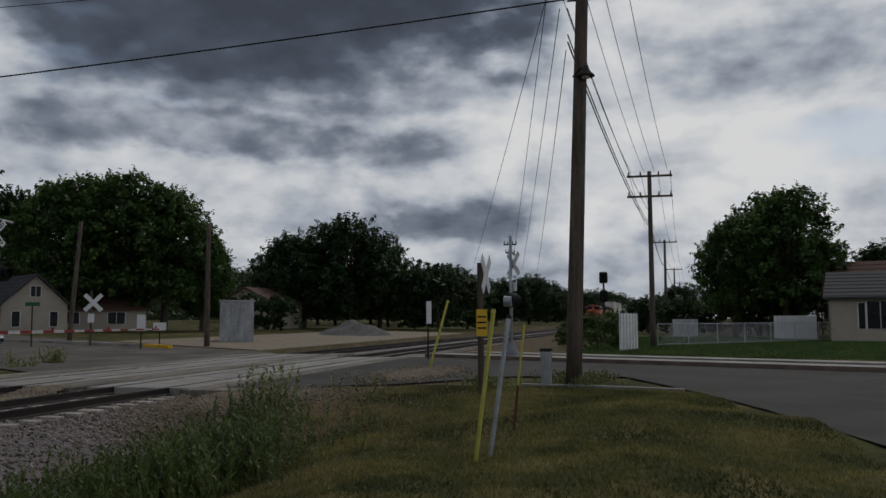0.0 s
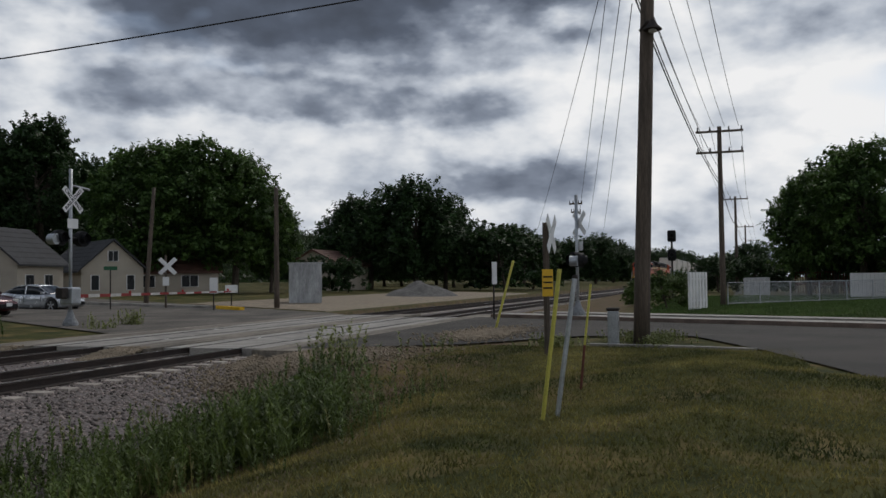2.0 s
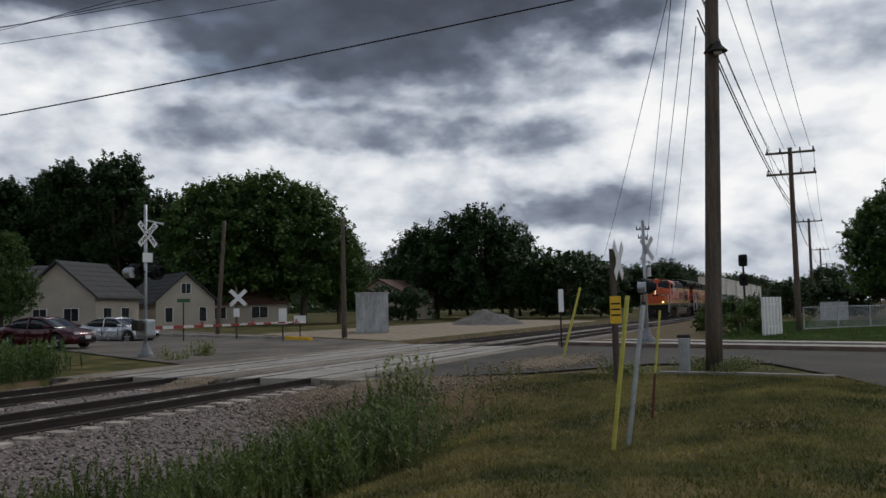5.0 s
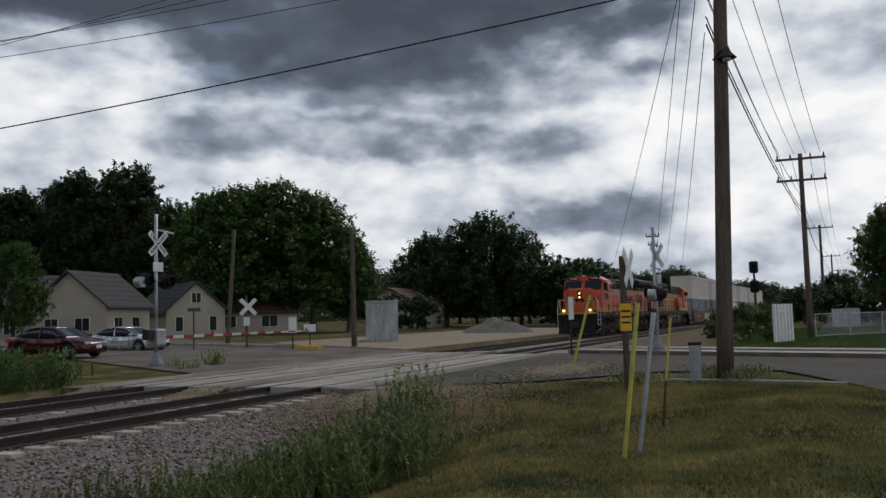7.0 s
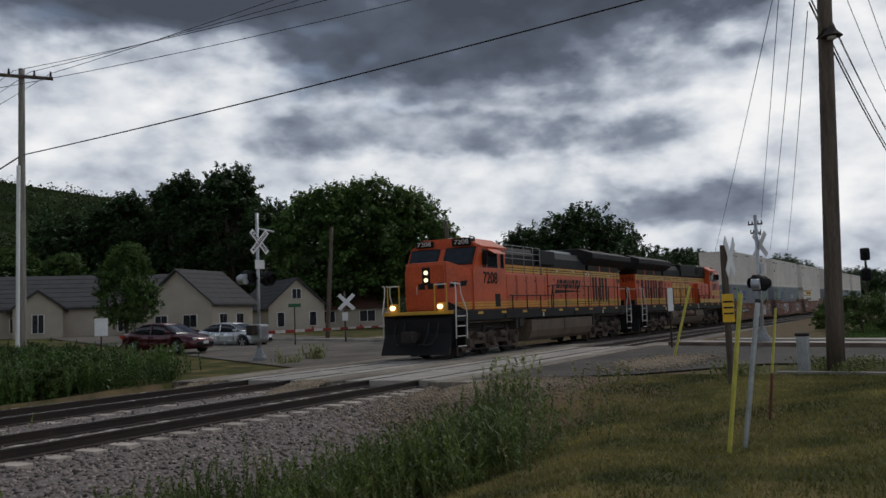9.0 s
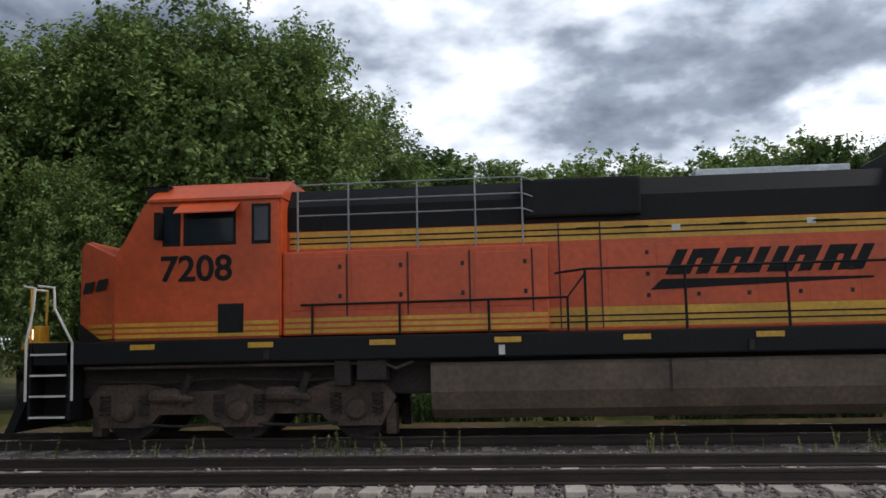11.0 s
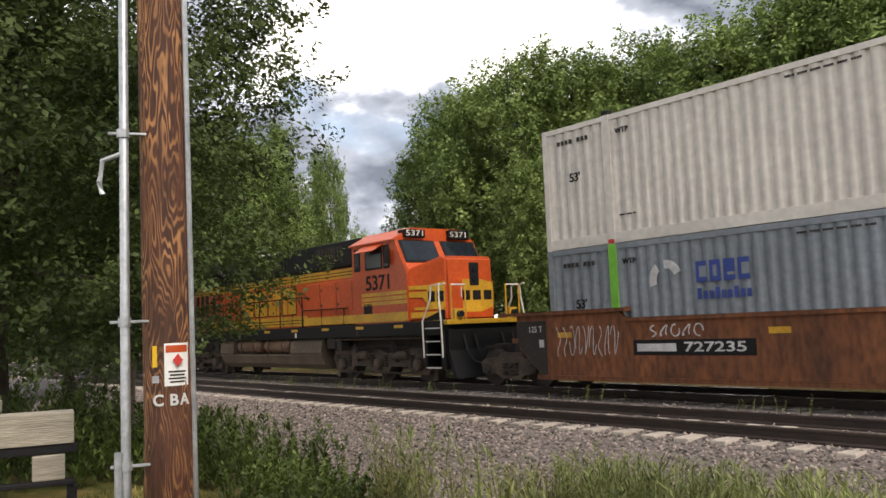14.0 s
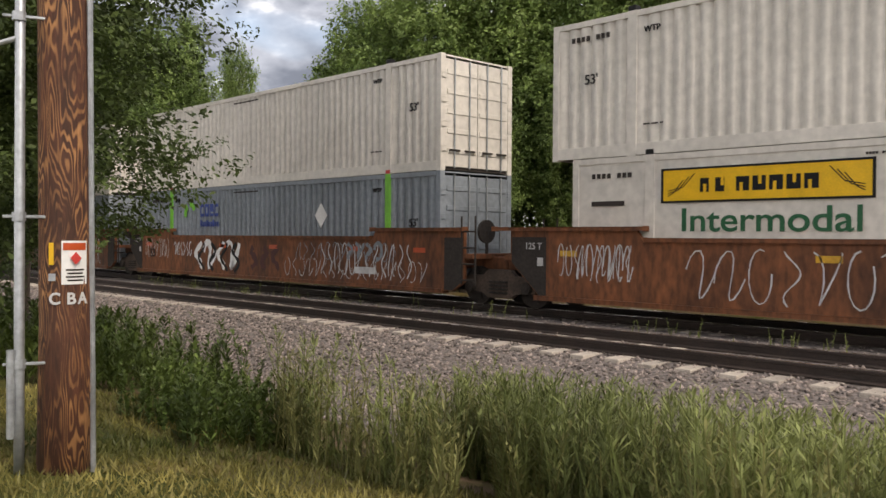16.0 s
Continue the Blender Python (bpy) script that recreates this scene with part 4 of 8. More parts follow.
# loose pale gravel beside the crossing
n = 9000
gx, gy = rng.normal(17.3, 1.5, n), rng.normal(8.6, 0.9, n)
gz = np.maximum(terrain(gx, gy), np.where((gy > 7.6) & (gx < 18.6), ballast_top(gy), -9)) + rng.uniform(0, 0.03, n)
stones("crossing_gravel", np.stack([gx, gy, gz], -1), rng.uniform(0.02, 0.055, n), M["soil"], "pale sandy gravel spilling from the crossing")
n = 7000
gx, gy = rng.uniform(17.0, 18.75, n), np.concatenate([rng.uniform(9.3, 10.4, n // 3), rng.uniform(13.5, 14.5, n // 3), rng.uniform(17.4, 19.0, n - 2 * (n // 3))])
gz = np.interp(gx, [17.0, 18.4, 18.75], [-0.2, -0.01, 0.01]) + np.minimum(0, ballast_top(gy) + 0.18) + rng.uniform(-0.03, 0.015, n)
stones("crossing_gravel", np.stack([gx, gy, gz], -1), rng.uniform(0.025, 0.06, n), M["soil"], "pale gravel packed against the crossing edge")
n = 3000
gx, gy = rng.normal(25.0, 1.5, n), rng.normal(6.5, 0.55, n)
stones("road_gravel", np.stack([gx, gy, np.full(n, 0.03)], -1), rng.uniform(0.02, 0.06, n), M["soil"], "scattered pale stones on the road")


def mound(name, x, y, rx, ry, h, material, label, stones_n=0):
    k = 28
    u, v = np.meshgrid(np.linspace(-1, 1, k), np.linspace(-1, 1, k))
    r = np.sqrt(u * u + v * v)
    z = h * np.clip(1 - r, 0, 1) ** 0.8 * (1 + 0.25 * np.sin(u * 7 + 1) * np.sin(v * 6)) - 0.1
    X, Y = x + u * rx, y + v * ry
    P = np.stack([X, Y, terrain(X, Y) + z], -1).reshape(-1, 3)
    i = np.arange((k - 1) * k).reshape(-1, k)[:, :-1].ravel()
    ob = new(name, raw_mesh(name, P, np.stack([i, i + 1, i + k + 1, i + k], -1), material, True))
    return tagged(ob, label, "mound")


mound("gravel_pile", *pol(-71.4, 84), 5.0, 3.5, 1.5, M["pile"], "low grey pile of crushed gravel by the track")
mound("dirt_mound", -8.1, 1.35, 1.7, 1.1, 0.42, M["soil"], "bare sandy dirt mound beside the pole")


# ---- signals and signs ----
def plate(parent, name, w, h, m, material, label="", depth=0.01):
    bm = B()
    box(bm, -w / 2, w / 2, -depth, depth, -h / 2, h / 2, 0.004, m)
    return part(name, bm, M[material], parent, label)


def crossbuck(parent, x, y, z, turn, size=1.22, wording=True):
    for i, a in enumerate((45, -45)):
        m = pose(x, y, z, 0, 0, turn) @ pose(0, -0.015 * i, 0, 0, a, 0)
        b = plate(parent, "crossbuck_blade", size, 0.23, m, "white", "white crossbuck blade", 0.006)
        if wording:
            text("wording", ("CROSSING", "RAILROAD")[i], 0.17, m @ pose(0, -0.01, 0, 90, 0, 0), M["black"], b, 0.002, 0.004, size * 0.84)


def flasher(parent, x, y, z, turn):
    m = pose(x, y, z, 0, 0, turn)
    bm = B()
    p = [m @ Vector((0, d, 0)) for d in (0.12, -0.02)]
    rod(bm, p[0], p[1], 0.30, seg=22)
    bg = part("lamp_disc", bm, M["black"], parent, "round black flasher backing disc")
    bm = B()
    rod(bm, m @ Vector((0, 0.0, 0)), m @ Vector((0, -0.3, 0.0)), 0.17, 0.19, 16, False)
    part("lamp_hood", bm, M["black"], bg)
    bm = B()
    rod(bm, m @ Vector((0, -0.02, 0)), m @ Vector((0, -0.05, 0)), 0.14, seg=16)
    part("lens", bm, M["red"], bg, "red lamp lens")


def crossing_signal(x, y, top, turn, arm=0.0, arm_dir=1, label="galvanised crossing signal mast with crossbuck and lowered gate", base=None):
    z = float(terrain(x, y)) if base is None else base
    t = thing("crossing_signal", label, "crossing signal", pose(x, y, z), "crossing signals")
    h = top - z
    bm = B()
    rod(bm, (0, 0, 0), (0, 0, h), 0.065, seg=14)
    part("mast", bm, M["steel"], t, "galvanised mast", True)
    bm = B()
    ring_tube(bm, [(0, 0, 0), (0, 0, 0.3), (0, 0, 0.5), (0, 0, 0.75)], [0.3, 0.28, 0.16, 0.09], 14)
    part("base_casting", bm, M["dull_steel"], t)
    crossbuck(t, 0, -0.1, h - 1.15, turn)
    plate(t, "track_count_sign", 0.5, 0.36, pose(0, -0.1, h - 2.05, 0, 0, turn), "white", "white sign under the crossbuck")
    bm = B()
    rod(bm, (-0.75, 0, h - 2.6), (0.75, 0, h - 2.6), 0.045, seg=10)
    part("lamp_arm", bm, M["black"], t, "black cross arm carrying the lamps")
    for dx, tu in ((-0.6, turn), (0.6, turn), (-0.6, turn + 180), (0.6, turn + 180)):
        flasher(t, dx, 0, h - 2.6, tu)
    bm = B()
    rod(bm, (-0.9, 0.15, h - 2.66), (-0.9, -0.15, h - 2.66), 0.2, seg=20)
    part("bell", bm, M["steel"], t, "round grey crossing bell")
    bm = B()
    rod(bm, (0.05, 0, h - 0.6), (1.0, 0, h - 0.68), 0.03, 0.05, 8)
    part("top_bracket", bm, M["steel"], t)
    if arm:
        bm = B()
        box(bm, -0.26, 0.26, -0.28, 0.28, 0.95, 1.62, 0.08)
        me = part("gate_mechanism", bm, M["steel"], t, "grey gate mechanism box")
        bm = B()
        box(bm, -0.62, -0.28, -0.16, 0.16, 1.2, 1.6, 0.05)
        part("counterweight", bm, M["grime"], me)
        n = 18
        for k in range(n):
            a, b = 0.3 + arm * k / n, 0.3 + arm * (k + 1) / n
            bm = B()
            w = 0.065 - 0.03 * k / n
            box(bm, arm_dir * a, arm_dir * b, -0.03, 0.03, 1.28 - w, 1.28 + w)
            part("gate_arm_section", bm, M["gate_red"] if k % 2 == 0 else M["silver"], t, "red stripe of the gate arm" if k % 2 == 0 else "white stripe of the gate arm")
        for k in (0.3, 0.62, 0.95):
            bm = B()
            rod(bm, (arm_dir * arm * k, 0, 1.33), (arm_dir * arm * k, 0, 1.43), 0.045, seg=10)
            part("arm_lamp", bm, M["red"], t, "small red gate lamp")
    return t


crossing_signal(26.9, 22.9, 5.95, -6, 11.6)
crossing_signal(34.7, 5.15, 4.95, 40, 0, 1, "tall galvanised crossing signal mast by the pavement")


def post_sign(x, y, h, w, s, material, label, post="grime", turn=-50, tilt=(0, 0), r=0.035, name="road_sign", zc=None):
    z = float(terrain(x, y))
    t = thing(name, label, "sign", pose(x, y, z), "signs")
    bm = B()
    rod(bm, (0, 0, -0.2), (tilt[0], tilt[1], h), r, seg=10)
    part("post", bm, M[post], t)
    plate(t, "panel", w, s, pose(tilt[0], tilt[1], h - s / 2 if zc is None else zc, 0, 0, turn) @ pose(0, -r - 0.012, 0), material)
    return t


# yellow and steel marker posts on the lawn
def marker(x, y, top, r, material, label, h=None, second=None):
    z = float(terrain(x, y))
    t = thing("marker_post", label, "marker post", pose(x, y, z), "marker posts")
    v = Vector(top) - Vector((x, y, z))
    bm = B()
    if second:
        rod(bm, (0, 0, -0.1), v * 0.42, r, seg=10)
        part("lower_tube", bm, M[second], t, "rusty lower tube")
        bm = B()
        rod(bm, v * 0.42, v, r * 0.9, seg=10)
        part("upper_tube", bm, M[material], t)
    else:
        rod(bm, v * -0.05, v, r, seg=12)
        part("tube", bm, M[material], t)
        bm = B()
        rod(bm, v * 0.985, v * 1.01, r * 1.25, r * 0.9, 12)
        part("cap", bm, M["grime"] if material == "steel" else M[material], t)
    return t


def ray_point(az, el, r):
    x, y = pol(az, r)
    return (x, y, EYE + r * math.tan(radians(el)))


marker(*pol(-79.15, 10.6), ray_point(-80.4, 0.55, 10.6), 0.026, "pale_yellow", "leaning yellow plastic pipeline marker post")
marker(*pol(-80.1, 10.9), ray_point(-81.4, 0.15, 11.0), 0.031, "steel", "leaning grey steel post beside the marker")
marker(*pol(-81.6, 13.1), ray_point(-82.4, -0.35, 13.1), 0.019, "pale_yellow", "thin yellow stake with a rusty foot", second="brick_red")
marker(*pol(-76.1, 28.6), ray_point(-77.4, 1.2, 28.6), 0.04, "pale_yellow", "leaning yellow stake by the road edge")
t = post_sign(*pol(-79.55, 18.9), 2.85, 0.24, 0.58, "signyellow", "weathered post with a crossbuck seen edge-on and a yellow sign", "wood_pole", -62, r=0.07, zc=1.55)
crossbuck(t, 0, -0.12, 2.6, -4, 1.0, False)
for k in range(3):
    plate(t, "wording_bar", 0.2, 0.035, pose(0, 0, 1.68 - 0.12 * k, 0, 0, -62) @ pose(0, -0.1, 0), "black", "dark bar where small wording stands", 0.004)
post_sign(*pol(-76.1, 35.0), 2.5, 0.28, 0.9, "white", "narrow grey notice on a thin post by the kerb", "grime", -30)
t = post_sign(*pol(-55.1, 52), 3.2, 0.34, 0.5, "white", "crossbuck on a wooden post across the road", "wood_pole", -55, r=0.06, zc=1.7)
crossbuck(t, 0, -0.12, 2.55, -55, 1.25, False)
post_sign(*pol(-51.85, 50), 2.5, 0.7, 0.2, "green_mark", "street name sign on a dark post", "grime", -40)
post_sign(*pol(-58.0, 48), 1.95, 0.42, 0.85, "white", "white lane arrow sign on a dark post", "grime", -58)
post_sign(*pol(-59.1, 52), 1.5, 0.7, 0.45, "white", "small white sign on short legs", "grime", -58)
post_sign(*pol(-40.1, 26.5), 1.95, 0.35, 0.5, "white", "small white sign by the track edge", "grime", -40, r=0.02)
post_sign(*pol(-27.3, 58), 2.1, 0.8, 0.8, "steel", "back of a round metal road sign", "grime", -27)

# block signal by the line
t = thing("block_signal", "black railway block signal with two round heads", "signal", pose(*pol(-87.55, 64), 0))
bm = B()
rod(bm, (0, 0, 0), (0, 0, 4.6), 0.07, seg=10)
part("mast", bm, M["grime"], t)
for z in (4.55, 3.2):
    bm = B()
    box(bm, -0.14, 0.1, -0.3, 0.3, z - 0.42, z + 0.42, 0.14)
    hd = part("signal_head", bm, M["black"], t, "black rounded signal head")
    bm = B()
    rod(bm, (-0.14, 0, z), (-0.34, 0, z), 0.14, 0.16, 14, False)
    part("hood", bm, M["black"], hd)

# equipment bungalow, utility box
t = thing("equipment_cabinet", "silver corrugated metal equipment cabinet with a low roof", "cabinet", pose(*pol(-63.75, 62), float(terrain(*pol(-63.75, 62))), 0, 0, 28))
bm = B()
box(bm, -1.45, 1.45, -1.1, 1.1, 0, 2.7, 0.02)
part("body", bm, M["cabinet_steel"], t)
bm = B()
box(bm, -1.55, 1.55, -1.2, 1.2, 2.7, 2.8, 0.03)
part("roof", bm, M["cabinet_steel"], t)
for x in (-0.72, 0.70):
    d = plate(t, "door", 1.15, 2.2, pose(x, -1.11, 1.25), "cabinet_steel", "flush metal door")
    bm = B()
    rod(bm, (x + 0.4, -1.16, 1.1), (x + 0.4, -1.16, 1.4), 0.02, seg=6)
    part("handle", bm, M["grime"], d)
for k in range(7):
    for x in (-1.46, 1.46):
        bm = B()
        box(bm, x - 0.02, x + 0.02, -1.0 + 0.3 * k, -0.94 + 0.3 * k, 0.05, 2.66)
        part("wall_rib", bm, M["cabinet_steel"], t)
plate(t, "notice", 0.22, 0.3, pose(-0.75, -1.13, 1.6), "white")
plate(t, "notice", 0.2, 0.2, pose(0.6, -1.13, 1.5), "white")
t = thing("utility_box", "small grey-green utility pedestal beside the pole", "utility box", pose(21.6, 2.35, 0))
bm = B()
box(bm, -0.13, 0.13, -0.13, 0.13, -0.05, 0.8, 0.03)
part("body", bm, M["steel"], t)
bm = B()
box(bm, -0.15, 0.15, -0.15, 0.15, 0.8, 0.88, 0.03)
part("cap", bm, M["grime"], t)

# lamp on the big pole
t = thing("street_lamp", "dark bell-shaped lamp on a short bracket", "street lamp", pose(BIG[0], BIG[1], 0))
bm = bent([(-0.1, -0.12, 7.75), (-0.18, -0.3, 7.95), (-0.25, -0.45, 7.92)], 0.025)
part("bracket", bm, M["grime"], t)
bm = B()
ring_tube(bm, [(-0.25, -0.45, 7.98), (-0.25, -0.45, 7.85), (-0.25, -0.45, 7.72)], [0.05, 0.12, 0.24], 16)
part("shade", bm, M["grime"], t, "dark bell shade")
bm = B()
rod(bm, (-0.25, -0.45, 7.66), (-0.25, -0.45, 7.73), 0.1, seg=12)
part("globe", bm, M["silver"], t)

# siren on its tall pole
sx, sy = pol(-23.88, 34)
t = thing("warning_siren", "brown multi-horn warning siren on a tall grey pole", "siren", pose(sx, sy, float(terrain(sx, sy)), 0, 0, 24))
bm = B()
hs = 10.9 - float(terrain(sx, sy))
ring_tube(bm, [(0, 0, -0.3), (0, 0, hs * 0.5), (0, 0, hs)], [0.19, 0.17, 0.14], 14)
part("shaft", bm, M["grey_pole"], t, "grey round pole", True)
for dx in (-0.16, 0.16):
    bm = B()
    rod(bm, (dx, 0, hs - 1.2), (dx, 0, hs - 0.1), 0.025, seg=8)
    part("conduit", bm, M["silver"], t)
for z in (hs + 0.1, hs + 0.5):
    for k in range(6):
        a = k * 60 + 15
        m = pose(0, 0, z, 0, 0, a)
        bm = B()
        extrude_poly(bm, [(0.1, -0.08), (0.55, -0.19), (0.55, 0.19), (0.1, 0.08)], "y", -0.17, 0.17)
        bmesh.ops.transform(bm, matrix=m, verts=bm.verts)
        part("horn", bm, M["tank"], t, "brown rectangular horn")
bm = B()
ring_tube(bm, [(0, 0, hs), (0, 0, hs + 0.75), (0, 0, hs + 0.8), (0, 0, hs + 0.95)], [0.12, 0.12, 0.3, 0.04], 14)
part("core", bm, M["grime"], t)
# white conduit on the far pole
t = thing("conduit", "white plastic conduit standing beside the utility pole", "conduit", pose(FARP[0] - 0.35, FARP[1] - 0.2, float(terrain(*FARP))))
bm = B()
rod(bm, (0, 0, 0), (0.1, 0.05, 7.9), 0.075, seg=10)
part("pipe", bm, M["white"], t)


# ---- houses ----
def window(parent, m, w, h, cols=1):
    bm = B()
    box(bm, -w / 2 - 0.04, w / 2 + 0.04, -0.05, 0.03, -h / 2 - 0.04, h / 2 + 0.04, 0.01, m)
    f = part("window_frame", bm, M["white"], parent, "white window frame")
    for k in range(cols):
        bm = B()
        a, b = -w / 2 + w / cols * k + 0.03, -w / 2 + w / cols * (k + 1) - 0.03
        box(bm, a, b, -0.075, -0.04, -h / 2, h / 2, 0, m)
        part("pane", bm, M["window"], f)


def house(x, y, turn, w, d, eave, ridge, label, wall="siding", roof="shingle", wins=(), gable_front=True, z=None, side_wins=()):
    """Front on local -y. The ridge runs front to back (gable to the front) or along x."""
    z = float(terrain(x, y)) if z is None else z
    t = thing("house", label, "house", pose(x, y, z, 0, 0, turn), "houses")
    bm = B()
    if gable_front:
        extrude_poly(bm, [(-w / 2, -0.5), (w / 2, -0.5), (w / 2, eave), (0, ridge), (-w / 2, eave)], "y", 0, d)
    else:
        extrude_poly(bm, [(0, -0.5), (d, -0.5), (d, eave), (d / 2, ridge), (0, eave)], "x", -w / 2, w / 2)
    part("wall", bm, M[wall], t)
    s = w / 2 if gable_front else d / 2
    for sg in (-1, 1):
        bm = B()
        o = 0.45
        k = (ridge - eave) / s
        prof = [(sg * 0.0, ridge + 0.16), (sg * (s + o), eave - o * k + 0.16), (sg * (s + o), eave - o * k), (0, ridge)]
        if gable_front:
            extrude_poly(bm, prof, "y", -0.4, d + 0.4)
        else:
            extrude_poly(bm, [(d / 2 + u, v) for u, v in prof], "x", -w / 2 - 0.4, w / 2 + 0.4)
        rf = part("roof", bm, M[roof], t)
        # courses of shingles proud of the slope
        for q in range(7):
            bm = B()
            f0, f1 = (q + 0.1) / 7.2, (q + 0.95) / 7.2
            def P(f, up):
                u = sg * (s + o) * f
                return (u if gable_front else d / 2 + u), ridge + 0.16 - (ridge - eave + o * k) * f + up
            pr = [P(f0, 0.012), P(f1, 0.03), P(f1, 0.0), P(f0, 0.0)]
            extrude_poly(bm, pr, "y" if gable_front else "x", -0.38 if gable_front else -w / 2 - 0.38, d + 0.38 if gable_front else w / 2 + 0.38)
            part("shingle_course", bm, M[roof], rf)
    for wx, wz, ww, wh, cols in wins:
        window(t, pose(wx, 0, wz), ww, wh, cols)
    for wy, wz, ww, wh, cols in side_wins:
        window(t, pose(w / 2, wy, wz, 0, 0, 90), ww, wh, cols)
    return t


def facing(az, r):
    x, y = pol(az, r)
    return x, y, az


# cream house with a dark roof beyond the road, in two wings
x, y, a = facing(-44.6, 76)
house(x, y, a - 35, 6.6, 6.4, 2.9, 5.6, "cream house gable with a charcoal roof", wins=((-1.6, 1.35, 1.2, 1.0, 2), (1.2, 1.35, 1.3, 1.0, 2)), side_wins=((1.6, 1.35, 1.1, 1.0, 2), (4.2, 1.35, 1.1, 1.0, 2)))
x, y, a = facing(-39.0, 82)
house(x, y, a, 16, 10, 2.8, 5.6, "long low cream house with a charcoal roof", gable_front=False, wins=((-5, 1.3, 1.2, 1.2, 2), (3.4, 1.3, 0.9, 1.6, 2), (6, 1.3, 1.2, 1.2, 2)))
x, y, a = facing(-36.6, 80)
house(x, y, a, 3.8, 4, 2.5, 3.9, "small cream gabled porch on the low house", wins=((0, 1.2, 0.9, 1.5, 2),))
x, y, a = facing(-52.0, 84)
house(x, y, a + 20, 5.6, 10, 2.4, 4.9, "small cream house with a steep gable", wins=((0, 3.5, 0.9, 0.9, 2), (-1.6, 1.1, 0.7, 1.3, 1), (1.6, 1.1, 0.7, 1.3, 1)))
x, y, a = facing(-55.6, 90)
house(x, y, a, 8.5, 7, 2.2, 4.2, "low house behind the maples with brown shingles", roof="brownroof", gable_front=False, wins=((-2.4, 1.2, 1.2, 1.1, 2), (1.5, 1.2, 1.6, 1.1, 2)))
x, y, a = facing(-64.3, 108)
house(x, y, a - 25, 6.5, 10, 3.2, 4.9, "tan house with a brown roof behind the cabinet", wall="siding", roof="brownroof", wins=((0, 3.2, 0.9, 0.9, 2), (-1.5, 1.2, 1, 1, 2)))
x, y, a = facing(-14.0, 92)
house(x, y, a, 14, 9, 2.5, 3.9, "low brown-roofed house behind the trees", wall="brick_red", roof="brownroof", gable_front=False, wins=((-3, 1.3, 1.4, 1.1, 2), (3.5, 1.3, 1.4, 1.1, 2)))
house(61.5, -17.6, -103.0, 11.0, 10, 2.95, 4.7, "grey-sided house with a dark roof and white-framed window", gable_front=False, wins=((-3.6, 1.7, 0.45, 1.7, 1), (-2.1, 1.75, 2.4, 1.8, 3), (2.5, 1.7, 1.4, 1.4, 2)), z=0)
house(72.0, -20.0, -103.0, 12.0, 8, 3.6, 6.0, "brown-roofed house behind the grey one", roof="brownroof", gable_front=False, z=0)

# ---- back garden: fences and deck ----
t = thing("garden_gate_fence", "white vinyl picket fence panel by the pavement", "fence", pose(45.6, 0.75, 0))
for k in range(6):
    bm = B()
    f = k / 5
    box(bm, -0.06, 0.06, -0.12, 0.12, 0, 1.85, 0.02, pose(-1.1 + 2.2 * f, 0.34 - 0.72 * f, 0, 0, 0, 72))
    part("slat", bm, M["white"], t)
for z in (0.4, 1.5):
    bm = B()
    rod(bm, (-1.1, 0.34, z), (1.1, -0.38, z), 0.04, seg=6)
    part("rail", bm, M["white"], t)
t = thing("chain_link_fence", "grey chain-link fence round the back garden", "fence")
fa, fb = Vector((52, -0.8, 0)), Vector((66, -13.5, 0))
for k in range(8):
    p = fa.lerp(fb, k / 7)
    bm = B()
    rod(bm, p, p + Vector((0, 0, 1.3)), 0.035, seg=8)
    part("post", bm, M["steel"], t)
for z in (1.27, 0.1):
    bm = B()
    rod(bm, fa + Vector((0, 0, z)), fb + Vector((0, 0, z)), 0.02, seg=6)
    part("rail", bm, M["steel"], t)
bm = B()
for k in range(170):
    for sg in (-1, 1):
        p = fa.lerp(fb, k / 170) + Vector((0, 0, 0.05 if sg > 0 else 1.25))
        q = fa.lerp(fb, min(1, (k + 11) / 170)) + Vector((0, 0, 1.25 if sg > 0 else 0.05))
        rod(bm, p, q, 0.005, seg=3, caps=False)
tagged(part("wire_mesh", bm, M["steel"], t), kind="stuff")
t = thing("board_fence", "white vinyl board fence beside the house", "fence", pose(*pol(-99.4, 70), 0, 0, 0, -99))
for k in range(11):
    bm = B()
    box(bm, -1.9 + 0.27 * k, -1.64 + 0.27 * k, -0.02, 0.02, 0, 1.75, 0.006)
    part("board", bm, M["white"], t)
t = thing("board_fence", "weathered grey board fence beyond the garden", "fence", pose(*pol(-93.4, 80), 0, 0, 0, -93))
for k in range(8):
    bm = B()
    box(bm, -2.2 + 0.27 * k, -1.94 + 0.27 * k, -0.02, 0.02, 0, 1.5, 0.006)
    part("board", bm, M["chalk"], t)
t = thing("wooden_deck", "red-brown wooden deck with a slatted railing", "deck", pose(*pol(-97.6, 82), 0, 0, 0, -98))
bm = B()
box(bm, -4, 4, -0.2, 2.5, 0.8, 0.95)
part("platform", bm, M["brick_red"], t)
for k in range(40):
    bm = B()
    box(bm, -4 + 0.2 * k, -3.93 + 0.2 * k, -0.22, -0.16, 0.1, 1.9)
    part("baluster", bm, M["brick_red"], t)
bm = B()
box(bm, -4, 4, -0.26, -0.12, 1.86, 1.96)
part("handrail", bm, M["brick_red"], t)
t = thing("pergola_roof", "red-brown sloped shelter roof over the deck", "shelter", pose(*pol(-99.0, 84), 0, 0, 0, -98))
bm = B()
extrude_poly(bm, [(-2.4, 2.0), (2.2, 3.2), (2.2, 3.4), (-2.4, 2.2)], "y", 0, 3)
part("roof", bm, M["brick_red"], t)
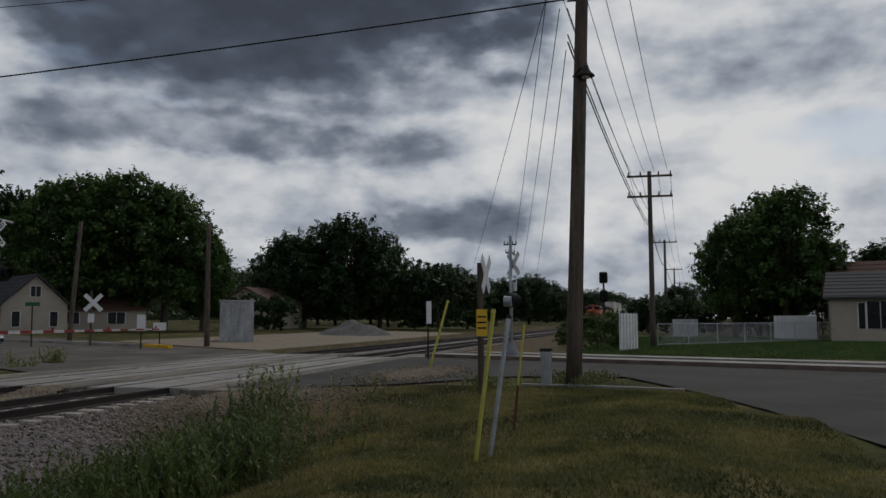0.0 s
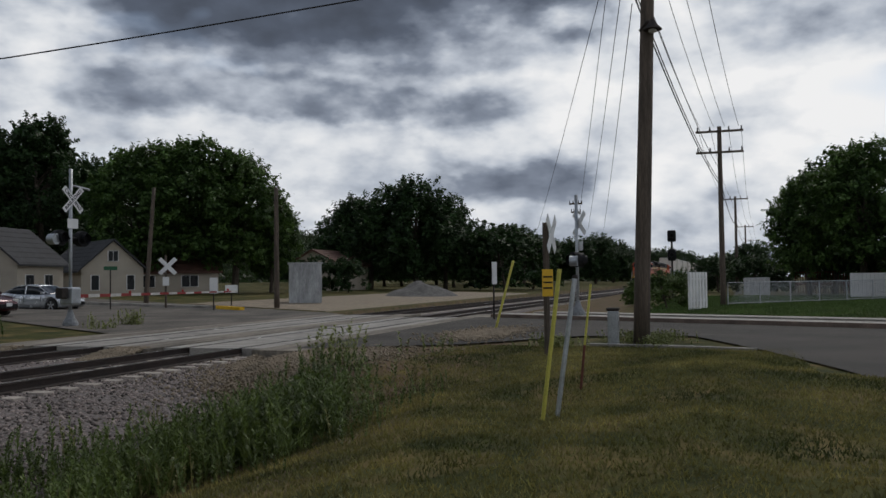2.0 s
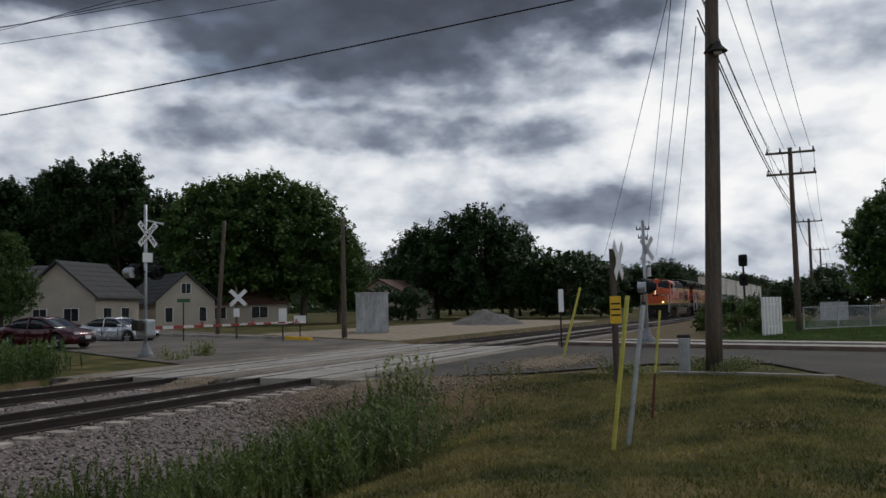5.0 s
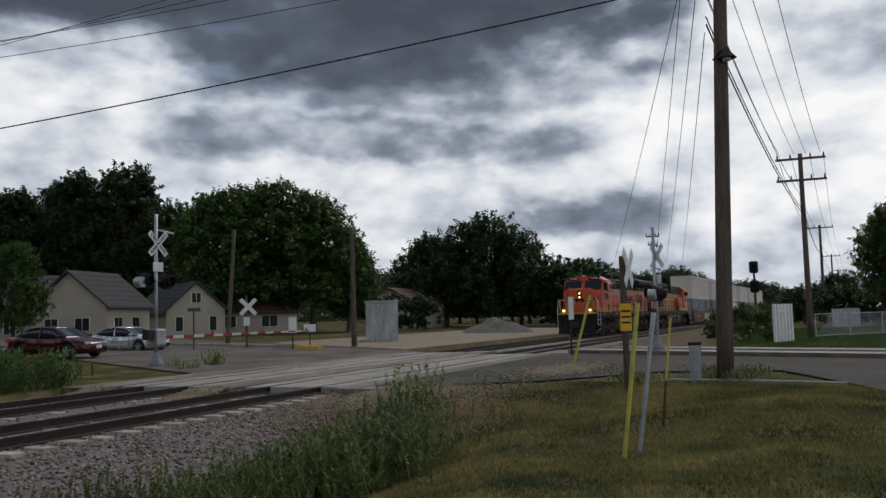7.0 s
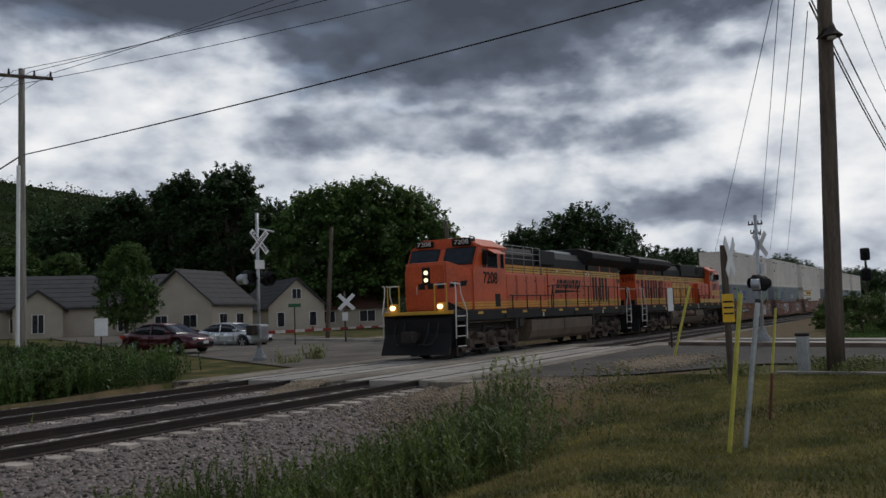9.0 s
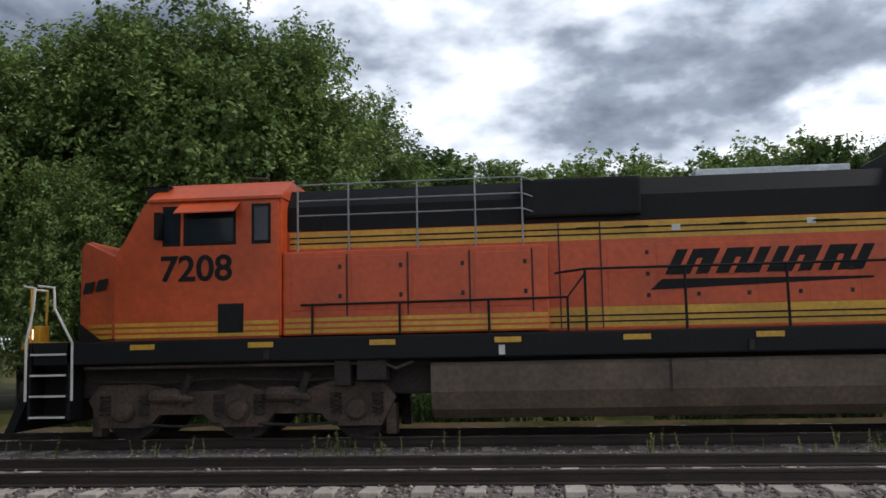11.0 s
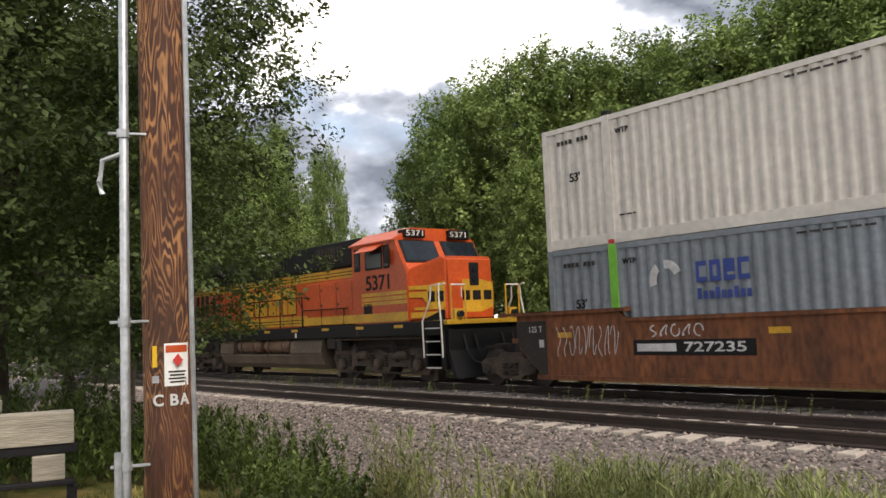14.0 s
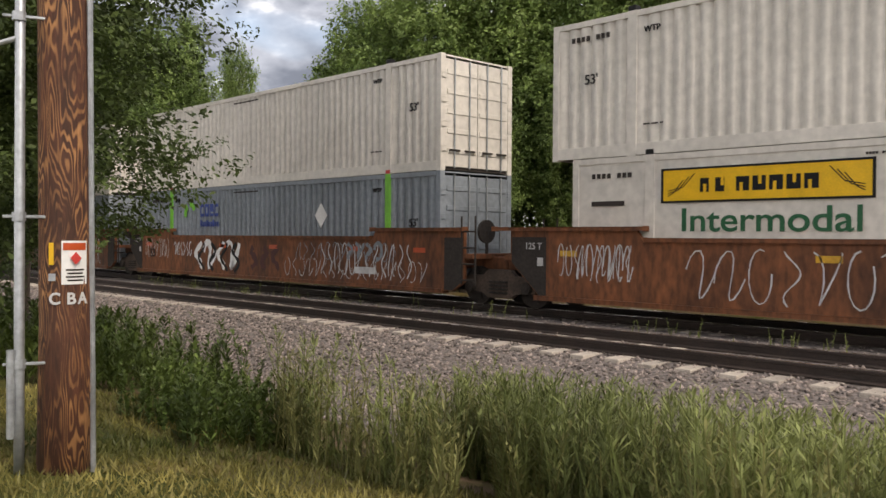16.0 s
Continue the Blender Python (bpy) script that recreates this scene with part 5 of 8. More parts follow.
for x in (-2.2, 2.0):
    bm = B()
    rod(bm, (x, 0.2, 0), (x, 0.2, 2.2 if x < 0 else 3.2), 0.07, seg=8)
    part("post", bm, M["brick_red"], t)


# ---- cars ----
def car(x, y, turn, paint, label):
    t = thing("car", label, "car", pose(x, y, float(terrain(x, y)) + 0.03, 0, 0, turn), "waiting cars")
    # lofted from smooth profiles along its length; the front is on +x
    xs = np.linspace(-2.42, 2.42, 45)
    deck = np.interp(xs, [-2.42, -2.3, -1.75, -0.8, 0.5, 1.05, 1.7, 2.2, 2.42], [0.78, 1.0, 1.05, 0.96, 0.93, 0.95, 0.86, 0.74, 0.58])
    half = np.interp(xs, [-2.42, -2.25, -1.7, 0.0, 1.6, 2.15, 2.42], [0.66, 0.83, 0.91, 0.92, 0.90, 0.82, 0.55])
    low = np.interp(xs, [-2.42, -2.2, -1.9, 1.9, 2.25, 2.42], [0.42, 0.28, 0.2, 0.19, 0.24, 0.34])
    for wx in (-1.42, 1.42):  # wheel arches
        low = np.maximum(low, np.where(np.abs(xs - wx) < 0.38, 0.33 + np.sqrt(np.maximum(0, 0.38 ** 2 - (xs - wx) ** 2)), 0))

    def loft(sections, closed=True):
        b = B()
        rings = [[b.verts.new(v) for v in ring] for ring in sections]
        k = len(rings[0])
        for p, q in zip(rings, rings[1:]):
            for a in range(k if closed else k - 1):
                b.faces.new((p[a], p[(a + 1) % k], q[(a + 1) % k], q[a]))
        if closed:
            b.faces.new(rings[0]), b.faces.new(rings[-1][::-1])
        bmesh.ops.recalc_face_normals(b, faces=b.faces)
        return b

    def section(X, hw, z0, z1):
        z0 = min(z0, z1 - 0.14)
        w = z0 + (z1 - z0) * 0.62
        right = [(hw * 0.90, z0), (hw * 0.98, z0 + 0.05), (hw, (z0 + w) / 2), (hw * 0.985, w), (hw * 0.93, z1 - 0.05), (hw * 0.80, z1), (hw * 0.4, z1 + 0.025)]
        return [(X, y_, z_) for y_, z_ in right] + [(X, -y_, z_) for y_, z_ in reversed(right)]

    body = part("body", loft([section(*q) for q in zip(xs, half, low, deck)]), M[paint], t, "glossy painted body", True)
    gx = np.linspace(-1.95, 1.25, 33)
    top = np.interp(gx, [-1.95, -1.5, -1.0, -0.4, 0.1, 0.45, 1.25], [1.0, 1.22, 1.40, 1.455, 1.44, 1.36, 0.94])
    base = np.interp(gx, xs, deck) - 0.03
    gw = np.interp(gx, [-1.95, -1.4, 0.6, 1.25], [0.66, 0.80, 0.82, 0.74])
    glass_sec = []
    for X, zt, zb, w in zip(gx, top, base, gw):
        k = np.clip((zt - zb) / 0.5, 0.02, 1)
        r_ = [(w, zb), (w - 0.10 * k, zb + (zt - zb) * 0.55), (w - 0.20 * k, zt - 0.04 * k), (w - 0.32 * k, zt)]
        glass_sec.append([(X, y_, z_) for y_, z_ in r_] + [(X, -y_, z_) for y_, z_ in reversed(r_)])
    part("glasshouse", loft(glass_sec), M["glass"], t, "dark tinted windows", True)
    rx = [i for i, X in enumerate(gx) if -1.15 < X < 0.4]
    roof = []
    for i in rx:
        c_ = glass_sec[i]
        roof.append([(gx[i], s_ * abs(c_[q][1]) + s_ * 0.008, c_[q][2] + 0.012) for s_, q in ((1, 2), (1, 3), (-1, 3), (-1, 2))] + [(gx[i], s_ * abs(c_[2][1]) * 0.98, c_[2][2] - 0.01) for s_ in (-1, 1)])
    part("roof", loft(roof), M[paint], t, "painted roof panel", True)
    for s in (-1, 1):
        for pts in ([(1.18, 0.77, 0.96), (0.42, 0.64, 1.34)], [(0.42, 0.64, 1.34), (-0.35, 0.63, 1.42), (-1.05, 0.64, 1.36)], [(-1.05, 0.64, 1.36), (-1.8, 0.70, 1.05)], [(-0.32, 0.82, 0.95), (-0.36, 0.66, 1.39)]):
            part("pillar", bent([(X, s * (y_ + 0.012), z_) for X, y_, z_ in pts], 0.03, 6), M[paint], t)
        bm = B()
        box(bm, 0.86, 1.04, min(s * 0.86, s * 1.06), max(s * 0.86, s * 1.06), 0.94, 1.07, 0.04)
        part("door_mirror", bm, M[paint], t)
        bm = B()
        box(bm, 1.98, 2.30, min(s * 0.50, s * 0.80), max(s * 0.50, s * 0.80), 0.60, 0.73, 0.04, pose(0, 0, 0, 0, 0, s * -4))
        part("headlight", bm, M["silver"], t, "clear headlight")
        bm = B()
        box(bm, -2.42, -2.1, min(s * 0.45, s * 0.84), max(s * 0.45, s * 0.84), 0.78, 0.94, 0.03)
        part("tail_light", bm, M["red"], t, "red tail light")
        for X in (-0.36, 0.78, -1.15):
            bm = B()
            box(bm, X - 0.006, X + 0.006, min(s * 0.90, s * 0.925), max(s * 0.90, s * 0.925), 0.36, 0.86)
            part("door_gap", bm, M["black"], t)
        for X in (-0.2, -1.0):
            bm = B()
            box(bm, X - 0.11, X + 0.11, min(s * 0.9, s * 0.945), max(s * 0.9, s * 0.945), 0.80, 0.835, 0.01)
            part("door_handle", bm, M[paint], t)
        for X in (-1.42, 1.42):
            bm = B()
            ring_tube(bm, [(X, s * 0.70, 0.33), (X, s * 0.72, 0.33), (X, s * 0.88, 0.33), (X, s * 0.905, 0.33)], [0.28, 0.33, 0.33, 0.27], 24)
            w = part("tyre", bm, M["rubber"], t, "black tyre")
            bm = B()
            ring_tube(bm, [(X, s * 0.89, 0.33), (X, s * 0.91, 0.33)], [0.24, 0.22], 20)
            rm = part("rim", bm, M["grime"], w, "alloy rim")
            for k in range(5):
                bm = B()
                box(bm, -0.035, 0.035, min(s * 0.905, s * 0.922), max(s * 0.905, s * 0.922), 0.03, 0.225, 0, pose(X, 0, 0.33, 0, 72 * k, 0))
                part("spoke", bm, M["steel"], w, "silver wheel spoke")
    bm = B()
    box(bm, 2.36, 2.45, -0.5, 0.5, 0.34, 0.52, 0.02)
    part("grille", bm, M["black"], t)
    plate(t, "number_plate", 0.02, 0.15, pose(2.46, 0, 0.5), "white", depth=0.16)
    return t


car(*pol(-44.0, 44.5), -90, "carred", "dark maroon saloon car waiting at the lowered gate")
car(*pol(-48.0, 52.5), -90, "carsilver", "silver hatchback car waiting behind the maroon one")
car(*pol(-15.2, 76), 10, "carred", "dark red car parked before the low house")
t = thing("garden_tractor", "blue and white compact tractor parked by the house", "tractor", pose(*pol(-17.3, 76), float(terrain(*pol(-17.3, 76))), 0, 0, 8))
bm = B()
box(bm, 0.1, 1.6, -0.45, 0.45, 0.7, 1.3, 0.08)
part("bonnet", bm, M["blue_mark"], t)
bm = B()
box(bm, -1.1, 0.1, -0.6, 0.6, 0.6, 2.2, 0.1)
part("cab", bm, M["white"], t)
for X, r in ((-0.6, 0.6), (1.2, 0.4)):
    for s in (-1, 1):
        bm = B()
        rod(bm, (X, s * 0.55, r), (X, s * 0.85, r), r, seg=18)
        part("tyre", bm, M["rubber"], t)
for k, (az, r) in enumerate(((-22.6, 70), (-25.0, 66), (-27.8, 62), (-30.6, 64))):
    t = thing("barrier", "low white railing along the far street", "barrier", pose(*pol(az, r), float(terrain(*pol(az, r))), 0, 0, az))
    for x in (-1.4, 1.4):
        bm = B()
        box(bm, x - 0.06, x + 0.06, -0.06, 0.06, 0, 0.95)
        part("post", bm, M["white"], t)
    bm = B()
    box(bm, -1.6, 1.6, -0.05, 0.05, 0.72, 0.9)
    part("rail", bm, M["white"], t)
t = thing("traffic_cone", "orange traffic cone beside the white railing", "traffic cone", pose(*pol(-26.6, 60), float(terrain(*pol(-26.6, 60)))))
bm = B()
ring_tube(bm, [(0, 0, 0), (0, 0, 0.05), (0, 0, 0.06), (0, 0, 0.9)], [0.35, 0.35, 0.24, 0.06], 14)
part("cone", bm, M["orange"], t)


# ---- the wooded hill ----
def hill():
    azs = np.radians(np.linspace(-88, 20, 150))
    el = np.interp(np.degrees(azs), [-88, -70, -63, -52, -46, -42, -35, -30, -27, -24, -22, -20, -17, -10, 0, 20], [1.0, 2.2, 3.6, 5.4, 7.0, 8.2, 9.2, 10.4, 11.3, 12.1, 11.9, 10.7, 9.6, 8.2, 7.0, 5.0])
    P, top = [], 640.0
    rows = 26
    for k in range(rows):
        f = k / (rows - 1)
        r = 330 + (top - 330) * f
        for a, e in zip(azs, el):
            h = (EYE + top * math.tan(math.radians(e)) - 6) * (f ** 0.85)
            h += 6 * math.sin(a * 30 + f * 5) * math.sin(f * 9 + a * 11) * f * (1 - f)
            P.append((-math.sin(a) * r, math.cos(a) * r, h + 1.5))
    P = np.array(P)
    n = len(azs)
    i = np.arange((rows - 1) * n).reshape(-1, n)[:, :-1].ravel()
    ob = new("backdrop_hill", raw_mesh("backdrop_hill", P, np.stack([i, i + 1, i + n + 1, i + n], -1), M["hill"], True))
    tagged(ob, "steep wooded hill behind the town", "hill", kind="structure")
    m = 10000
    q = P[rng.integers(0, len(P), m)] + np.stack([rng.uniform(-12, 12, m), rng.uniform(-12, 12, m), rng.uniform(-3, 0.5, m)], -1)
    pts = (q[:, None] + rng.normal(size=(m, 18, 3)) * np.array([3.0, 3.0, 1.9])).reshape(-1, 3)
    V, F = leaves(pts, 1.7)
    tagged(new("hill_woods", raw_mesh("hill_woods", V, F, M["leaf_h"])), "dense dark green woods covering the hill", "woods", kind="stuff")
    for az, e, w, h in ((-25.3, 10.9, 26, 13), (-27.2, 10.3, 20, 10), (-28.3, 9.4, 24, 15), (-24.0, 11.2, 9, 9), (-29.4, 9.2, 14, 8)):
        r = 612
        x, y = pol(az, r)
        bm = B()
        bmesh.ops.create_icosphere(bm, subdivisions=3, radius=1.0)
        for v in bm.verts:
            k = 1 + 0.28 * noise.noise(v.co * 2.2 + Vector((az, 0, 0)))
            v.co = Vector((v.co.x * w * 0.55 * k, v.co.y * 9 * k, v.co.z * h * 0.5 * k))
        ob = obj("cliff", bm, M["cliff"])
        ob.matrix_basis = pose(x, y, EYE + r * math.tan(radians(e)) - 2, 0, 0, az)
        tagged(ob, "weathered tan sandstone cliff on the hill", "cliff", "cliffs")


M["leaf_h"] = leaf_mat("leaf_hill", (0.024, 0.038, 0.014), (0.05, 0.07, 0.026))
hill()


# ---- wooden pole, conduit and plank stand beside the camera's end of the ditch ----
px, py = pol(69.85, 6.65)
t = thing("utility_pole", "brown treated wooden pole with warning notice and stencilled letters", "utility pole", pose(px, py, float(terrain(px, py)), 0, 0, 69.85), "utility poles")
bm = B()
ring_tube(bm, [(0.0, 0, -0.4), (0.01, 0, 1.0), (-0.01, 0, 3.0), (-0.04, 0, 6.0), (-0.06, 0, 9.5)], [0.185, 0.172, 0.162, 0.15, 0.13], 24)
part("shaft", bm, M["brown_pole"], t, "streaky brown treated wood", True)
zt = -float(terrain(px, py))


def on_pole(name, w, h, x, z, material, lift=0.0, label=""):
    """A small flat piece bent round the front of the pole."""
    bm = B()
    R = 0.172 + lift
    vs = []
    for k in range(5):
        a = (x + (k / 4 - 0.5) * w) / R
        vs.append([bm.verts.new((R * math.sin(a), -R * math.cos(a), z + s * h / 2 + zt)) for s in (-1, 1)])
    for a, b in zip(vs, vs[1:]):
        bm.faces.new((a[0], b[0], b[1], a[1]))
    return part(name, bm, M[material], t, label)


on_pole("notice", 0.185, 0.30, 0.075, 1.41, "white", 0.004, "white warning notice")
on_pole("notice_header", 0.165, 0.05, 0.075, 1.52, "orange", 0.006, "orange header strip")
bm = B()
R = 0.18
extrude_poly(bm, [(0.075 + 0.035 * math.cos(a), 1.44 + zt + 0.045 * math.sin(a)) for a in (0, 1.5708, 3.1416, 4.7124)], "y", -R - 0.004, -R + 0.03)
part("hazard_diamond", bm, M["red"], t, "red hazard diamond")
for k in range(4):
    on_pole("wording_bar", 0.13 - 0.02 * (k % 2), 0.012, 0.075, 1.36 - 0.024 * k, "grime", 0.006, "dark bar where small print stands")
on_pole("tag", 0.035, 0.15, -0.085, 1.47, "signyellow", 0.005, "yellow tag")
on_pole("nail_disc", 0.05, 0.05, -0.08, 1.31, "steel", 0.005, "round metal tag")
for ch, x in (("C", -0.06), ("B", 0.045), ("A", 0.125)):
    a = x / 0.175
    text("stencil_letter", ch, 0.11, pose(0.178 * math.sin(a), -0.178 * math.cos(a), 1.16 + zt, 90, 0, math.degrees(a)), M["chalk"], t, 0.002, 0.003)
cx, cy = pol(72.3, 6.55)
t = thing("conduit", "galvanised steel conduit on brackets beside the wooden pole", "conduit", pose(cx, cy, float(terrain(cx, cy)), 0, 0, 71))
bm = B()
ring_tube(bm, [(0, 0, 0.0), (0, 0, 0.45), (0.0, 0, 0.5), (0.02, 0, 9.0)], [0.034, 0.034, 0.034, 0.03], 12)
part("pipe", bm, M["steel"], t, smooth=True)
bm = B()
rod(bm, (-0.05, -0.02, 0.25), (-0.05, -0.02, 0.85), 0.028, seg=10)
part("sleeve", bm, M["steel"], t)
for z in (0.75, 1.75, 3.1, 4.2):
    bm = bent([(-0.1, 0, z), (0.12, -0.01, z), (0.2, 0.0, z)], 0.012, 6)
    part("bracket", bm, M["steel"], t)
    bm = B()
    rod(bm, (0, 0, z - 0.03), (0, 0, z + 0.03), 0.045, seg=12)
    part("clamp", bm, M["steel"], t)
bm = bent([(-0.02, 0, 2.95), (-0.14, 0, 2.9), (-0.16, 0, 2.75), (-0.14, 0, 2.66)], 0.02, 8)
part("hook", bm, M["steel"], t)
bm = B()
rod(bm, (0.47, 0.05, -0.2), (0.40, 0.05, 9.0), 0.022, seg=8)
part("ground_pipe", bm, M["steel"], t, "grey pipe on the other side of the pole")
t = thing("plank_stand", "weathered grey timber planks on a black steel frame", "timber stand", pose(*pol(78.2, 8.0), float(terrain(*pol(78.2, 8.0))), 0, 0, 76))
zs = -float(terrain(*pol(78.2, 8.0)))
for nm, x0, x1, y0, y1, z0, z1, ma in (("plank", -1.6, 0.42, 0, 0.3, 0.76, 1.02, "board"), ("plank", -1.6, -0.15, 0.35, 0.65, 1.02, 1.12, "board"), ("steel_channel", -1.6, 0.45, 0.02, 0.1, 0.68, 0.755, "black"), ("block", -0.55, -0.2, 0.0, 0.25, 0.47, 0.675, "board"), ("block", 0.1, 0.35, 0.0, 0.25, 0.47, 0.675, "board"), ("steel_channel", -1.6, 0.42, 0.0, 0.1, 0.42, 0.468, "black"), ("leg", 0.36, 0.44, 0.03, 0.2, -0.1, 0.42, "black"), ("leg", -0.75, -0.66, 0.03, 0.2, -0.1, 0.42, "black")):
    bm = B()
    box(bm, x0, x1, y0, y1, z0 + zs, z1 + zs, 0.012)
    M.setdefault("board", mat("weathered_board", (0.33, 0.30, 0.24), 0.9, vary=0.3, scale=2, fine=18, bump=0.5, stretch=(0.4, 4, 6)))
    part(nm, bm, M[ma], t)
plant("feathery", *pol(79.0, 14.0), 11.8, "overhanging feathery green tree beside the wooden pole", 1.02, z=-0.3)
plant("feathery", *pol(75.5, 20.5), 9.5, "overhanging feathery green tree beside the wooden pole", 0.7, z=-0.3)
plant("feathery", *pol(72.0, 24), 8.0, "feathery green tree close to the near track", 0.55, z=-0.3)


# ---- the train ----
TRAIN, WHEELS = [], []


def wheelset(parent, x, radius, half=0.75):
    bm = B()
    rod(bm, (0, -half - 0.25, 0), (0, half + 0.25, 0), 0.09, seg=10)
    for s in (-1, 1):
        rod(bm, (0, s * (half - 0.07), 0), (0, s * (half + 0.07), 0), radius, seg=28)
        rod(bm, (0, s * (half - 0.09), 0), (0, s * (half - 0.06), 0), radius + 0.03, seg=28)
        for k in range(4):
            a = k * 1.5708
            box(bm, -0.05, 0.05, s * (half + 0.07), s * (half + 0.09), 0.16, radius - 0.12, 0, pose(0, 0, 0, 0, math.degrees(a), 0))
    w = part("wheelset", bm, M["grime"], parent, "rusty steel wheels on an axle")
    WHEELS.append((w, x, radius))
    return w


def loco_truck(loco, xc):
    bm = B()
    for s in (-1, 1):
        pts = [(-2.75, 0.72), (-2.55, 0.98), (-1.6, 1.0), (-1.2, 0.86), (-0.4, 0.86), (0, 0.98), (0.4, 0.86), (1.2, 0.86), (1.6, 1.0), (2.55, 0.98), (2.75, 0.72), (2.5, 0.24), (1.65, 0.24), (1.45, 0.46), (0.62, 0.46), (0.42, 0.24), (-0.42, 0.24), (-0.62, 0.46), (-1.45, 0.46), (-1.65, 0.24), (-2.5, 0.24)]
        extrude_poly(bm, pts, "y", s * 1.05 - 0.07, s * 1.05 + 0.07)
    for x in (-1.05, 1.05):
        box(bm, x - 0.2, x + 0.2, -1.05, 1.05, 0.62, 0.84)
    tr = part("truck_frame", bm, M["truck"], loco, "dusty brown cast steel three-axle truck")
    tr.matrix_basis = pose(xc, 0, 0)
    for dx in (-2.08, 0, 2.08):
        wheelset(tr, dx, 0.53)
        for s in (-1, 1):
            bm = B()
            ring_tube(bm, [(dx, s * 1.1, 0.53), (dx, s * 1.2, 0.53), (dx, s * 1.27, 0.53), (dx, s * 1.29, 0.53)], [0.2, 0.19, 0.15, 0.06], 16)
            part("axle_box", bm, M["truck"], tr, "dusty round axle box cover")
            for q in (-0.36, 0.36):
                bm = B()
                for k in range(5):
                    rod(bm, (dx + q, s * 1.12, 0.46 + 0.075 * k), (dx + q, s * 1.12, 0.50 + 0.075 * k), 0.10, seg=10)
                part("coil_spring", bm, M["grime"], tr, "coil spring beside the axle box")
    for dx in (-1.05, 1.05):
        for s in (-1, 1):
            bm = B()
            rod(bm, (dx, s * 1.2, 0.62), (dx + 0.2, s * 1.22, 1.16), 0.07, seg=10)
            part("damper", bm, M["grime"], tr)
            bm = B()
            ring_tube(bm, [(dx - 0.55, s * 1.2, 0.80), (dx - 0.5, s * 1.2, 0.80), (dx - 0.08, s * 1.2, 0.80), (dx + 0.25, s * 1.2, 0.72)], [0.08, 0.13, 0.13, 0.04], 12)
            part("brake_cylinder", bm, M["truck"], tr)
            bm = bent([(dx - 0.7, s * 1.17, 0.30), (dx, s * 1.17, 0.26), (dx + 0.7, s * 1.17, 0.30)], 0.025, 6)
            part("brake_rod", bm, M["grime"], tr)
    for s in (-1, 1):
        bm = bent([(-2.7, s * 1.15, 1.06), (-1.3, s * 1.15, 1.02), (-0.3, s * 1.16, 1.08), (1.2, s * 1.15, 1.02), (2.7, s * 1.15, 1.08)], 0.022, 6)
        part("sand_pipe", bm, M["grime"], tr)
        for dx in (-2.65, 2.65):
            bm = B()
            box(bm, dx - 0.09, dx + 0.09, s * 0.7, s * 1.0, 0.08, 0.6, 0.02, pose(0, 0, 0))
            part("sander_bracket", bm, M["truck"], tr)


def stripes(loco, x0, x1, z, y, n=3, gap=0.11, thick=0.055, material="yellow", label="yellow pinstripe"):
    for s in (-1, 1):
        for k in range(n):
            bm = B()
            box(bm, x0, x1, s * y - 0.004, s * y + 0.004, z + k * gap, z + k * gap + thick)
            part("stripe", bm, M[material], loco, label)


def ghost_mark(loco, x, z, y, w, h, material, slant, flip):
    """Four plain slotted blocks in place of a trade name."""
    for k in range(4):
        x0 = x - w / 2 + k * w / 4
        x1 = x0 + w / 4 * 0.86

        def slab(a, b, c, d, y0, y1):
            f = lambda z_: slant * (z_ - (z - h / 2)) / h
            return extrude_poly(B(), [(a + f(c), c), (b + f(c), c), (b + f(d), d), (a + f(d), d)], "y", y0, y1)
        e = 0.035 if material == "yellow" else 0.0
        q = part("lettering_block", slab(x0 - e, x1 + e, z - h / 2 - e, z + h / 2 + e, y - 0.002, y + 0.002), M["black"], loco, "plain painted block where lettering stands")
        if e:
            part("block_face", slab(x0, x1, z - h / 2, z + h / 2, y - 0.004, y + 0.004), M[material], q, "yellow face of the painted block")
        ww = x1 - x0
        for a, b, c, d in ((0.30, 0.42, -0.01, 0.62), (0.62, 0.74, 0.38, 1.01)) if k % 2 else ((0.26, 0.38, 0.38, 1.01), (0.58, 0.70, -0.01, 0.62)):
            part("gap", slab(x0 + a * ww, x0 + b * ww, z - h / 2 + c * h, z - h / 2 + d * h, y - 0.006, y + 0.006), M["orange"], q, "orange gap in the painted block")


